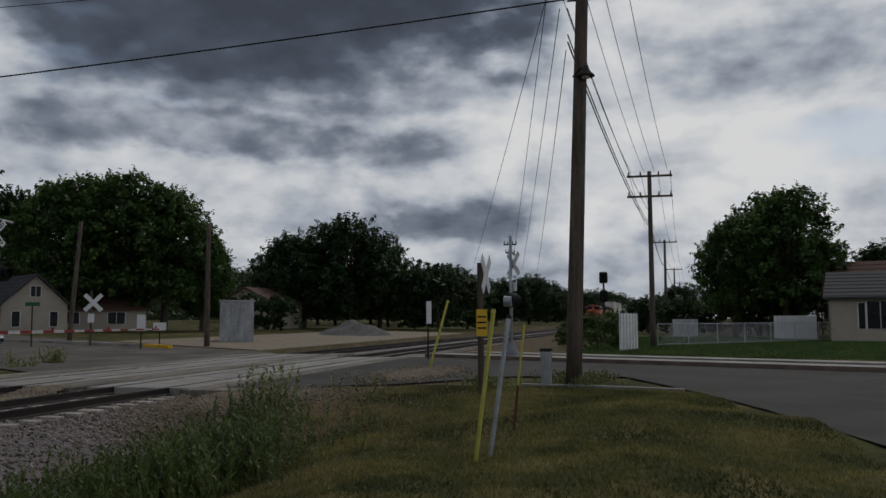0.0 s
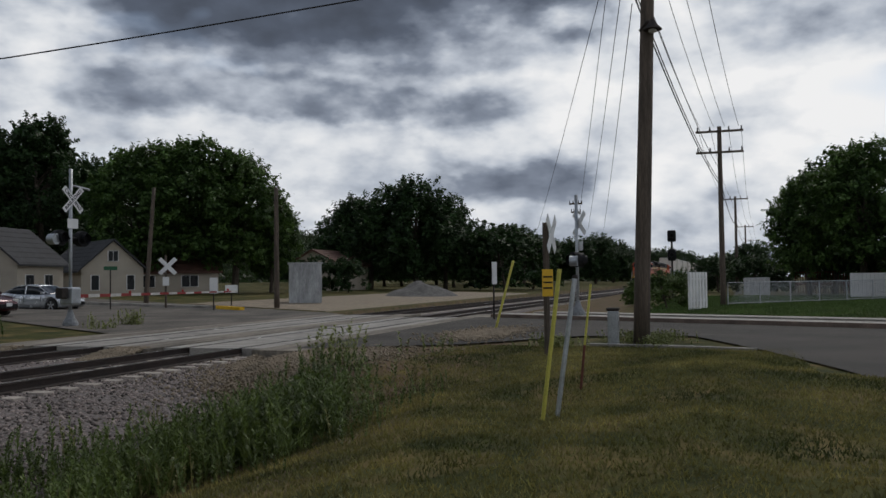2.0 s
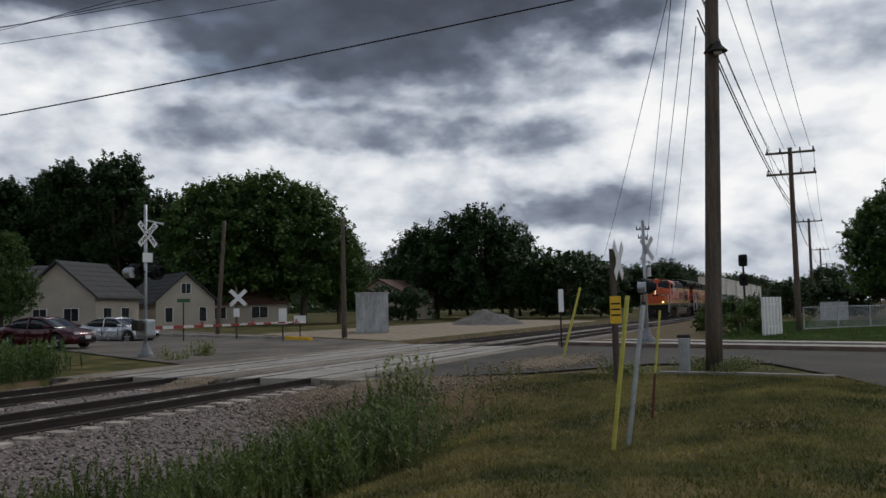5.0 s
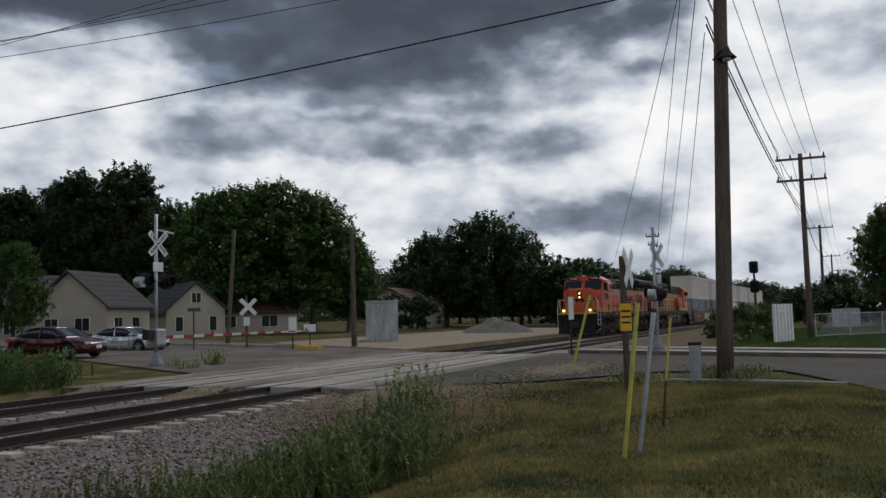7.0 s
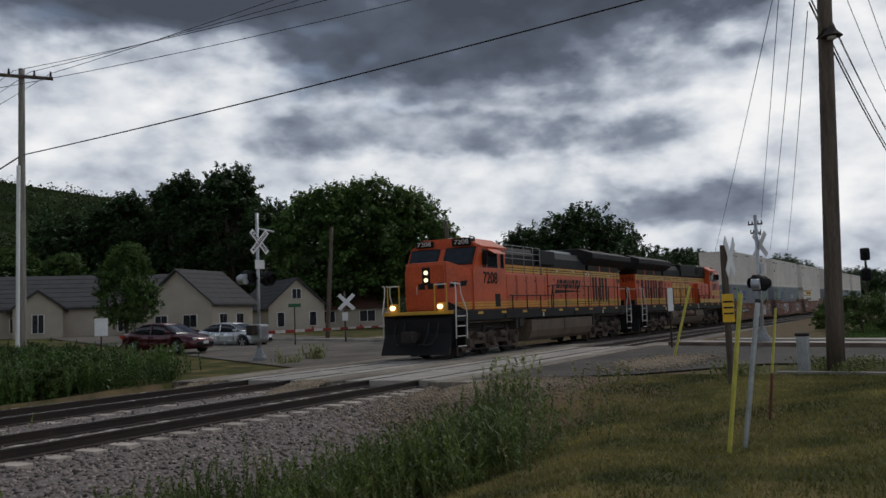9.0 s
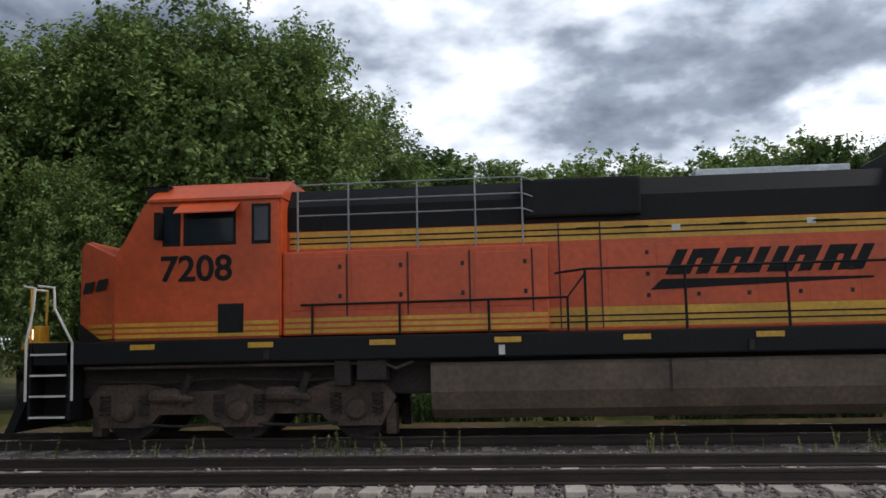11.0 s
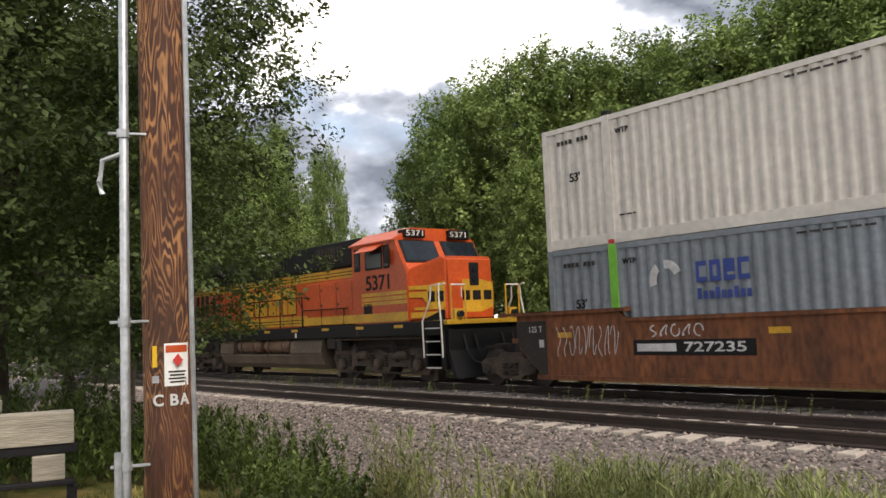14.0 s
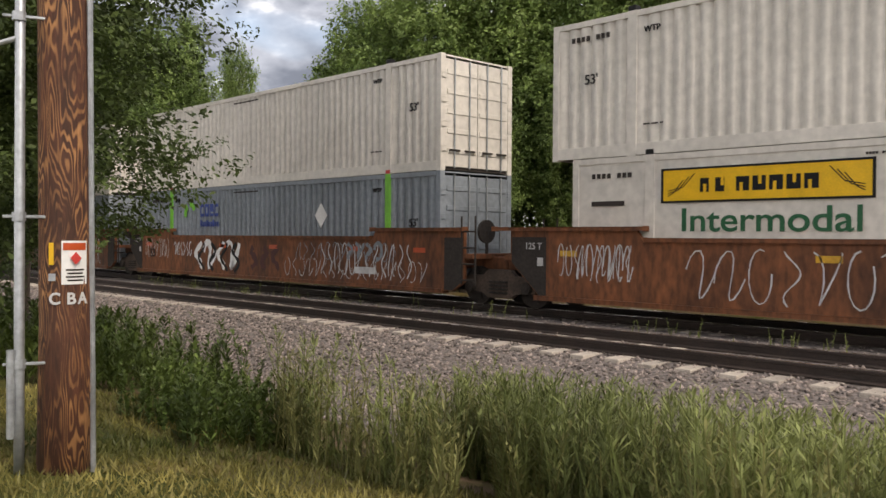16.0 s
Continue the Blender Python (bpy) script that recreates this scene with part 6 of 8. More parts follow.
def locomotive(off, number, flip, second):
    label = ("orange diesel locomotive with yellow stripes and black roof, cab leading" if not second else "orange and yellow diesel locomotive coupled with its cab trailing")
    lo = thing("locomotive", label, "locomotive", pose(23.3, 0, 0, 0, 0, 180) if flip else pose(0, 0, 0), "two coupled locomotives")
    TRAIN.append((lo, off))
    H = 1.08  # half width of the hood
    # underframe
    bm = B()
    box(bm, 1.0, 22.6, -1.5, 1.5, 1.36, 1.76, 0.03)
    part("underframe", bm, M["black"], lo, "black side sill and walkway deck")
    for s in (-1, 1):
        for k in range(9):
            bm = B()
            x = 3.0 + k * 2.1
            box(bm, x - 0.22, x + 0.22, s * 1.5, s * 1.508, 1.6, 1.69)
            part("reflector", bm, M["yellow"], lo, "yellow reflective strip")
    bm = B()
    box(bm, 1.3, 22.3, -0.95, 0.95, 0.75, 1.36, 0.05)
    part("frame_gear", bm, M["grime"], lo, "dark gear beneath the frame")
    # fuel tank
    bm = B()
    x0, x1 = (8.0, 15.8) if not second else (7.6, 15.7)
    top = 1.28 if not second else 0.84
    lip = [(-1.30, 0.50), (-1.08, 0.34), (1.08, 0.34), (1.30, 0.50), (1.44, 0.80)]
    extrude_poly(bm, lip + [(1.46, top - 0.06), (1.38, top), (-1.38, top), (-1.46, top - 0.06), (-1.44, 0.80)], "x", x0, x1)
    tk = part("fuel_tank", bm, M["tank"], lo, "dusty tan fuel tank")
    if second:
        for a, b in ((7.58, 9.75), (14.45, 15.72)):
            bm = B()
            extrude_poly(bm, [(-1.3, 0.5), (-1.06, 0.32), (1.06, 0.32), (1.3, 0.5), (1.47, 0.9), (1.42, 1.26), (1.3, 1.36), (-1.3, 1.36), (-1.42, 1.26), (-1.47, 0.9)], "x", a, b)
            part("tank_end", bm, M["tank"], tk, "full-height streaked end of the tank")
    for s in (-1, 1):
        bm = B()
        box(bm, x0 + 3.9, x0 + 3.94, s * 1.45, s * 1.465, 0.75, top)
        part("weld_seam", bm, M["grime"], tk)
        if second:
            for a, b in ((9.95, 12.0), (12.25, 14.3)):
                bm = B()
                ring_tube(bm, [(a, s * 1.16, 1.13), (a + 0.05, s * 1.16, 1.13), (a + 0.16, s * 1.16, 1.13), (b - 0.16, s * 1.16, 1.13), (b - 0.05, s * 1.16, 1.13), (b, s * 1.16, 1.13)], [0.08, 0.2, 0.27, 0.27, 0.2, 0.08], 18)
                ar = part("air_reservoir", bm, M["rust_tank"], lo, "brown cylindrical air reservoir", True)
                for x in (a + 0.5, b - 0.5):
                    bm = B()
                    ring_tube(bm, [(x - 0.03, s * 1.16, 1.13), (x + 0.03, s * 1.16, 1.13)], [0.28, 0.28], 18)
                    part("strap", bm, M["grime"], ar)
                bm = B()
                rod(bm, (a + 0.35, s * 1.3, 0.84), (a + 0.35, s * 1.3, 0.98), 0.05, seg=8)
                part("saddle", bm, M["grime"], ar)
        # pipes, valves and boxes hung under the sill
        for x, w, h in ((7.0, 0.5, 0.34), (16.15, 0.36, 0.5), (16.7, 0.3, 0.3), (6.5, 0.28, 0.42)):
            bm = B()
            box(bm, x - w / 2, x + w / 2, s * 1.12, s * 1.42, 1.36 - h, 1.36, 0.02)
            part("equipment_box", bm, M["grime"], lo, "dark equipment box under the sill")
        bm = bent([(1.9, s * 1.38, 1.3), (7.2, s * 1.38, 1.3), (7.4, s * 1.36, 1.2), (7.7, s * 1.3, 1.32)], 0.03, 7)
        part("air_pipe", bm, M["truck"], lo, "dusty air pipe along the sill")
        bm = bent([(15.9, s * 1.38, 1.3), (21.5, s * 1.38, 1.3)], 0.03, 7)
        part("air_pipe", bm, M["truck"], lo, "dusty air pipe along the sill")
    loco_truck(lo, 4.6)
    loco_truck(lo, 18.9)
    # cab
    bm = B()
    prof = [(2.45, 1.76), (5.45, 1.76), (5.45, 4.2), (3.02, 4.2), (2.6, 3.45), (2.45, 3.25)]
    cabw = 1.5
    xs = [p for p in prof]
    v0, v1 = [], []
    for u, w in xs:
        k = cabw
        v0.append(bm.verts.new((u, -k, w))), v1.append(bm.verts.new((u, k, w)))
    bm.faces.new(v0), bm.faces.new(v1)
    for i in range(len(xs)):
        j = (i + 1) % len(xs)
        bm.faces.new((v0[i], v0[j], v1[j], v1[i]))
    bmesh.ops.recalc_face_normals(bm, faces=bm.faces)
    bmesh.ops.bevel(bm, geom=list(bm.edges), offset=0.04, segments=2, affect="EDGES")
    cab = part("cab", bm, M["orange"], lo, "orange cab")
    bm = B()
    extrude_poly(bm, [(-1.5, 4.19), (1.5, 4.19), (0.92, 4.56), (-0.92, 4.56)], "x", 3.04, 5.46)
    part("cab_roof", bm, M["orange"], cab, "orange cab roof")
    for s in (-1, 1):
        bm = B()
        extrude_poly(bm, [(s * 1.56, 4.16), (s * 1.56, 4.21), (s * 0.9, 4.56), (s * 0.9, 4.51)], "x", 3.1, 5.5)
        part("roof_eave", bm, M["orange"], cab, "orange roof slope over the side windows")
        for a, b in ((3.34, 3.66), (3.72, 4.66), (4.94, 5.28)):
            bm = B()
            box(bm, a, b, s * 1.5 - 0.012, s * 1.5 + 0.012, 3.38, 4.08, 0.006)
            w = part("side_window", bm, M["black"], cab, "black-framed cab side window")
            bm = B()
            box(bm, a + 0.05, b - 0.05, s * 1.5 - 0.016, s * 1.5 + 0.016, 3.44, 4.02)
            part("pane", bm, M["glass"], w)
        bm = B()
        extrude_poly(bm, [(s * 1.5, 4.14), (s * 1.86, 3.92), (s * 1.86, 3.90), (s * 1.5, 4.11)], "x", 3.68, 4.74)
        part("sun_visor", bm, M["orange"], cab, "orange sun visor over the window")
        bm = B()
        box(bm, 3.28, 3.36, s * 1.52, s * 1.72, 3.5, 3.95, 0.01)
        part("mirror", bm, M["black"], cab)
        t = text("road_number", number, 0.62, pose(3.95, s * 1.512, 2.96, 90, 0, 0 if s < 0 else 180), M["black"], cab, 0.003, 0.012, 1.28)
        bm = B()
        box(bm, 4.35, 4.8, s * 1.5, s * 1.512, 1.86, 2.36)
        part("battery_door", bm, M["black"], cab, "black vent opening")
    # windscreen panes on the sloped front, two and a narrow door between
    fm = pose(2.815, 0, 3.83, 0, 29.2, 0)
    for y0, y1 in ((-1.42, -0.12), (0.12, 1.42)):
        bm = B()
        box(bm, -0.03, 0.02, y0, y1, -0.40, 0.38, 0.008, fm)
        w = part("windscreen", bm, M["black"], cab, "black-framed windscreen")
        bm = B()
        box(bm, -0.04, -0.02, y0 + 0.06, y1 - 0.06, -0.34, 0.33, 0, fm)
        part("pane", bm, M["glass"], w)
    for s in (-1, 1):
        bm = B()
        box(bm, 2.92, 3.3, s * 0.45, s * 1.2, 4.26, 4.5, 0.03)
        nb = part("number_board", bm, M["black"], cab, "black number board over the windscreen")
        text("board_number", number, 0.24, pose(2.915, s * 0.82, 4.38, 90, 0, -90), M["silver"], nb, 0.004, 0.0, 0.62)
    # short nose
    bm = B()
    pts = [(1.48, 1.76), (2.5, 1.76), (2.5, 3.28), (1.62, 3.62), (1.48, 3.54)]
    v0, v1 = [], []
    for u, w in pts:
        k = 1.48 if u > 2 else 0.86
        v0.append(bm.verts.new((u, -k, w))), v1.append(bm.verts.new((u, k, w)))
    bm.faces.new(v0), bm.faces.new(v1)
    for i in range(len(pts)):
        j = (i + 1) % len(pts)
        bm.faces.new((v0[i], v0[j], v1[j], v1[i]))
    bmesh.ops.recalc_face_normals(bm, faces=bm.faces)
    bmesh.ops.bevel(bm, geom=list(bm.edges), offset=0.06, segments=3, affect="EDGES")
    nose = part("nose", bm, M["orange"], lo, "orange sloped short nose")
    hy = -0.16 if second else -0.05
    for z in (3.2, 2.92):
        bm = B()
        rod(bm, (1.42, hy, z), (1.48, hy, z), 0.075, seg=16)
        part("headlight", bm, M["headlight"] if not second else M["glass"], nose, "round headlight in the nose")
    bm = B()
    box(bm, 1.455, 1.49, hy - 0.17, hy + 0.17, 2.74, 3.4, 0.01)
    part("headlight_plate", bm, M["black"], nose)
    bm = B()
    box(bm, 1.462, 1.485, 0.30, 0.80, 1.86, 3.1, 0.01)
    part("nose_door", bm, M["orange"], nose, "orange nose door")
    bm = B()
    rod(bm, (1.44, 0.36, 2.4), (1.44, 0.36, 2.7), 0.014, seg=6)
    part("door_grip", bm, M["silver"], nose)
    # the slanted cheeks carry the painted shapes round from the front
    slope = math.degrees(math.atan2(1.48 - 0.86, 1.02))
    for sd in (-1, 1):
        ck = pose(1.48, sd * 0.865, 0, 0, 0, sd * slope)
        if second:
            for z0, z1, x1 in ((1.86, 2.02, 1.1), (2.08, 2.16, 1.0), (2.44, 2.60, 1.15), (2.66, 2.78, 1.15)):
                bm = B()
                box(bm, 0.08, x1, sd * 0.004, sd * 0.012, z0, z1, 0, ck)
                part("stripe", bm, M["yellow"], nose, "yellow stripe on the nose cheek")
            bm = B()
            extrude_poly(bm, [(0.04, 2.05), (0.5, 2.12), (0.72, 2.42), (0.5, 2.78), (0.04, 2.88)], "y", sd * 0.008, sd * 0.02)
            bmesh.ops.transform(bm, matrix=ck, verts=bm.verts)
            em = part("nose_emblem", bm, M["yellow"], nose, "plain yellow emblem shape with a dark border")
            for k in range(2):
                bm = B()
                box(bm, 0.08 + 0.27 * k, 0.28 + 0.27 * k, sd * 0.018, sd * 0.028, 2.30, 2.60, 0, ck)
                part("lettering_block", bm, M["black"], em)
        else:
            for k in range(2):
                bm = B()
                x0 = 0.14 + 0.42 * k
                extrude_poly(bm, [(x0, 2.62 + 0.03 * k), (x0 + 0.30, 2.64 + 0.03 * k), (x0 + 0.38, 2.84 + 0.03 * k), (x0 + 0.08, 2.82 + 0.03 * k)], "y", sd * 0.006, sd * 0.014)
                bmesh.ops.transform(bm, matrix=ck, verts=bm.verts)
                part("lettering_block", bm, M["black"], nose, "plain painted block where lettering stands")
            for k in range(3):
                bm = B()
                box(bm, 0.35, 1.1, sd * 0.006, sd * 0.012, 1.8 + 0.1 * k, 1.86 + 0.1 * k, 0, ck)
                part("stripe", bm, M["yellow"], nose, "yellow pinstripe on the nose cheek")
        bm = B()
        extrude_poly(bm, [(0.06, 1.77), (0.8, 1.77), (0.06, 2.1)], "y", sd * 0.014, sd * 0.02)
        bmesh.ops.transform(bm, matrix=ck, verts=bm.verts)
        part("cheek_corner", bm, M["black"], nose, "black painted lower corner")
    for k in range(4):
        bm = B()
        box(bm, 1.468, 1.476, -0.80 + 0.41 * k, -0.50 + 0.41 * k, 2.32 if second else 2.58, 2.6 if second else 2.8)
        part("lettering_block", bm, M["black"], nose, "plain painted block where lettering stands")
    if second:
        bm = B()
        extrude_poly(bm, [(-0.84, 2.12), (-0.4, 1.98), (0.28, 1.98), (0.28, 2.92), (-0.4, 2.92), (-0.84, 2.82)], "x", 1.471, 1.477)
        part("nose_emblem", bm, M["yellow"], nose, "plain yellow emblem shape")
        stripes(lo, 2.5, 4.9, 2.3, 1.508, 3, 0.14, 0.1)
    # engine hood
    bm = B()
    box(bm, 5.4, 22.0, -H, H, 1.76, 3.62, 0.03)
    hood = part("hood", bm, M["orange"], lo, "orange engine hood")
    bm = B()
    extrude_poly(bm, [(-H - 0.01, 3.62), (H + 0.01, 3.62), (H + 0.01, 4.05), (H - 0.25, 4.38), (-H + 0.25, 4.38), (-H - 0.01, 4.05)], "x", 5.46, 16.2)
    part("hood_roof", bm, M["black"], lo, "black hood roof")
    bm = B()
    box(bm, 5.46, 10.0, -1.42, 1.42, 1.78, 3.22, 0.04) if not second else box(bm, 5.46, 8.6, -1.4, 1.4, 1.78, 3.2, 0.04)
    part("auxiliary_cabinet", bm, M["orange"], lo, "orange cabinet behind the cab")
    bm = B()
    if second:
        box(bm, 5.48, 12.2, -1.19, 1.19, 3.66, 4.5, 0.05)
    else:
        box(bm, 9.6, 11.6, -1.25, 1.25, 3.7, 4.36, 0.05)
    part("brake_grid_housing", bm, M["black"], lo, "black dynamic brake housing")
    # radiator wings at the rear
    bm = B()
    extrude_poly(bm, [(-1.12, 3.9), (-1.6, 4.22), (-1.6, 4.5), (-0.8, 4.74), (0.8, 4.74), (1.6, 4.5), (1.6, 4.22), (1.12, 3.9)], "x", 15.9, 22.7)
    bmesh.ops.bevel(bm, geom=list(bm.edges), offset=0.03, segments=1, affect="EDGES")
    part("radiator_wing", bm, M["black"], lo, "black flared radiator roof")
    bm = B()
    box(bm, 16.6, 21.7, -H - 0.02, H + 0.02, 3.6, 3.95)
    part("radiator_screen", bm, M["grime"], lo, "dark radiator intake screen")
    for x in (18.3, 20.1):
        bm = B()
        box(bm, x, x + 0.1, -H - 0.05, H + 0.05, 3.6, 3.95)
        part("screen_post", bm, M["orange"], lo)
    if not second:
        bm = B()
        box(bm, 12.6, 15.2, -0.7, 0.7, 4.38, 4.52, 0.03)
        part("roof_hatch", bm, M["steel"], lo, "pale roof hatch")
    else:
        bm = B()
        box(bm, 13.2, 14.1, -0.4, 0.4, 4.38, 4.72, 0.04)
        part("exhaust_hood", bm, M["white_box"], lo, "pale exhaust hood")
    # hood doors and vents
    for s in (-1, 1):
        xs = (17.2, 17.65, 18.3, 18.75, 19.3) if not second else (16.4, 17.0, 17.7, 18.2, 18.7, 19.3, 19.85, 20.5)
        for x in xs:
            bm = B()
            box(bm, x, x + 0.3, s * H - 0.012, s * H + 0.012, 2.05, 3.3, 0.004)
            part("louvre_panel", bm, M["grime"], hood, "dark louvred vent panel")
        for x in np.arange(11.0, 16.0, 0.82):
            bm = B()
            box(bm, x, x + 0.74, s * H - 0.008, s * H + 0.012, 2.16, 3.2, 0.01)
            part("hood_door", bm, M["orange"], hood, "orange hood access door")
        for z in (1.82, 3.3):
            bm = B()
            x0 = 10.0 if z < 3 else 5.5
            h = 0.34 if z < 3 else 0.3
            x0 = x0 if (not second or z > 3) else 8.6
            box(bm, x0, 22.0, s * H - 0.009, s * H + 0.016, z, z + h)
            st = part("stripe_band", bm, M["yellow"], hood, "broad yellow stripe band")
            for k in range(2):
                bm = B()
                box(bm, x0, 22.0, s * H - 0.02, s * H + 0.02, z + 0.08 + k * 0.1, z + 0.105 + k * 0.1)
                part("pinstripe", bm, M["black"], st, "thin black line in the stripe")
        bm = B()
        box(bm, 2.5, 8.6, s * 1.512 - 0.006, s * 1.512 + 0.002, 1.80, 2.06)
        if not second:
            bm.free()
            for k in range(3):
                bm = B()
                box(bm, 2.5, 5.42, s * 1.503, s * 1.509, 1.8 + 0.1 * k, 1.86 + 0.1 * k)
                part("stripe", bm, M["yellow"], lo, "yellow pinstripe along the cab")
                bm = B()
                box(bm, 5.5, 9.98, s * 1.422, s * 1.428, 1.82 + 0.1 * k, 1.88 + 0.1 * k)
                part("stripe", bm, M["yellow"], lo, "yellow pinstripe along the cab")
        else:
            part("stripe_band", bm, M["yellow"], lo, "broad yellow stripe band")
        if second:
            ghost_mark(hood, 12.2, 2.72, s * (H + 0.02), 4.6, 0.95, "yellow", 0.0, flip)
        else:
            ghost_mark(hood, 13.6, 2.88, s * (H + 0.02), 3.3, 0.42, "black", 0.22 if s < 0 else -0.22, flip)
            bm = B()
            extrude_poly(bm, [(11.7, 2.42), (11.9, 2.6), (15.3, 2.56), (15.3, 2.53)], "y", s * (H + 0.018), s * (H + 0.024))
            part("sweep_mark", bm, M["black"], hood, "black tapering swoosh")
    # seams, latches, grips and vents along the hood
    for s in (-1, 1):
        yy = s * (H + 0.012)
        for x in (10.2, 10.9, 15.95, 16.9, 20.9, 21.5):
            bm = B()
            box(bm, x - 0.012, x + 0.012, yy - 0.012, yy + 0.008, 1.8, 3.6)
            part("panel_seam", bm, M["maroon"], hood, "dark seam between hood panels")
        for x in np.arange(11.0, 16.0, 0.82):
            for z in (2.3, 2.66, 3.02):
                bm = B()
                box(bm, x + 0.64, x + 0.70, yy - 0.01, yy + 0.022, z, z + 0.07, 0.004)
                part("door_latch", bm, M["grime"], hood, "small dark door latch")
        for x, z in ((12.1, 3.42), (14.3, 3.45), (16.2, 3.4), (16.6, 3.38), (19.9, 3.36)):
            bm = B()
            box(bm, x, x + 0.14, yy, yy + s * 0.014, z, z + 0.1)
            part("notice", bm, M["silver"], hood, "small white notice")
        for x in (10.5, 11.3, 12.9, 14.4, 15.8):
            bm = bent([(x, yy, 3.5), (x, yy + s * 0.07, 3.5), (x + 0.4, yy + s * 0.07, 3.5), (x + 0.4, yy, 3.5)], 0.012, 6)
            part("grab_iron", bm, M["black"], hood)
        # cabinet doors behind the cab with louvres
        yc = s * (1.424 if not second else 1.404)
        xe = 9.9 if not second else 8.5
        for x in np.arange(5.62, xe - 0.8, 1.05):
            bm = B()
            box(bm, x, x + 0.94, yc - 0.012, yc + 0.012, 2.2, 3.12, 0.01)
            cd = part("cabinet_door", bm, M["orange"], lo, "orange cabinet door")
            for z in (2.4, 2.9):
                bm = B()
                box(bm, x + 0.82, x + 0.88, yc - 0.016, yc + 0.026, z, z + 0.08)
                part("latch", bm, M["grime"], cd)
            bm = B()
            box(bm, x + 0.955, x + 0.985, yc - 0.008, yc + 0.008, 2.1, 3.16)
            part("door_seam", bm, M["maroon"], cd)
        if second:
            for x in (6.3, 7.6):
                for k in range(5):
                    bm = B()
                    box(bm, x, x + 0.6, yc - 0.014, yc + 0.03, 2.12 + 0.05 * k, 2.14 + 0.05 * k)
                    part("louvre", bm, M["orange"], lo)
            for k in range(9):
                bm = B()
                box(bm, 6.5 + 0.2 * k, 6.62 + 0.2 * k, s * 1.2 - 0.015, s * 1.2 + 0.015, 3.86, 4.36)
                part("brake_grille", bm, M["grime"], lo, "dark brake grille slot")
            bm = B()
            box(bm, 10.9, 12.0, s * 1.2 - 0.012, s * 1.2 + 0.012, 3.9, 4.3)
            part("intake_mesh", bm, M["grime"], lo, "dark intake mesh")
        # low rail along the cabinet, with its posts
        rx = (6.0, 7.5, 9.0, 10.3) if not second else (6.0, 7.4, 8.7)
        for x in rx:
            bm = B()
            rod(bm, (x, s * 1.5, 1.76), (x, s * 1.5, 2.32), 0.022, seg=7)
            part("rail_post", bm, M["black"], lo)
        bm = bent([(rx[0] - 0.2, s * 1.5, 2.3), (rx[-1], s * 1.5, 2.32), (rx[-1] + 0.3, s * 1.47, 2.7)], 0.02, 7)
        part("handrail", bm, M["black"], lo, "thin black handrail along the walkway")
        # small fittings of the sill
        for x in (5.2, 9.2, 13.2, 17.4, 20.6):
            bm = B()
            box(bm, x - 0.05, x + 0.05, s * 1.5, s * 1.53, 1.40, 1.56, 0.01)
            part("jacking_lug", bm, M["silver"] if x in (9.2, 17.4) else M["grime"], lo)
    # roof fittings: fans, lifting eyes, antenna dome, horn
    for x in (17.8, 20.2):
        bm = B()
        ring_tube(bm, [(x, 0, 4.72), (x, 0, 4.8), (x, 0, 4.84)], [0.7, 0.7, 0.62], 20)
        part("radiator_fan", bm, M["grime"], lo, "round fan cowl on the roof")
    bm = B()
    ring_tube(bm, [(4.2, 0.3, 4.55), (4.2, 0.3, 4.66), (4.2, 0.3, 4.70)], [0.14, 0.12, 0.02], 14)
    part("antenna_dome", bm, M["silver"], lo)
    bm = bent([(4.9, -0.4, 4.55), (4.9, -0.4, 4.72), (4.5, -0.4, 4.74)], 0.03, 8)
    part("horn", bm, M["grime"], lo)
    # rear end of the hood
    text("road_number", number, 0.34, pose(22.006, 0.62, 3.3, 90, 0, 90), M["black"], hood, 0.003, 0.006, 0.7)
    for s in (-1, 1):
        text("road_number", number, 0.3, pose(21.55, s * (H + 0.02), 3.15 - 0.02, 90, 0, 0 if s < 0 else 180), M["black"], hood, 0.003, 0.006, 0.62)
    bm = B()
    box(bm, 22.0, 22.2, -0.35, 0.35, 3.72, 4.0, 0.03)
    rh = part("rear_light_housing", bm, M["black"], lo)
    for y in (-0.15, 0.15):
        bm = B()
        rod(bm, (22.2, y, 3.86), (22.24, y, 3.86), 0.1, seg=14)
        part("rear_light", bm, M["silver"], rh, "pale unlit rear lamp")
    # walkway rails: posts and a top rail on each side
    for s in (-1, 1):
        x0 = 10.6 if not second else 8.8
        n = 8 if not second else 9
        px = np.linspace(x0, 21.9, n)
        for x in px:
            bm = B()
            rod(bm, (x, s * 1.46, 1.76), (x, s * 1.46, 2.78), 0.024, seg=7)
            part("rail_post", bm, M["black"], lo)
        bm = bent([(x0 - 0.5, s * 1.45, 2.72), (x0, s * 1.46, 2.78), (21.9, s * 1.46, 2.78), (22.1, s * 1.46, 2.74)], 0.022, 7)
        part("handrail", bm, M["black"], lo, "thin black handrail along the walkway")
        # roof rails behind the cab
        if not second:
            for z in (3.86, 4.12, 4.40):
                bm = bent([(5.7, s * 1.3, z), (9.6, s * 1.3, z), (9.9, s * 1.2, z - 0.1)], 0.014, 6)
                part("roof_rail", bm, M["dull_steel"], lo, "grey roof walkway rail")
            for x in (5.7, 6.6, 7.8, 8.8, 9.6):
                bm = B()
                rod(bm, (x, s * 1.3, 3.2), (x, s * 1.3, 4.40), 0.018, seg=6)
                part("roof_rail_post", bm, M["dull_steel"], lo)
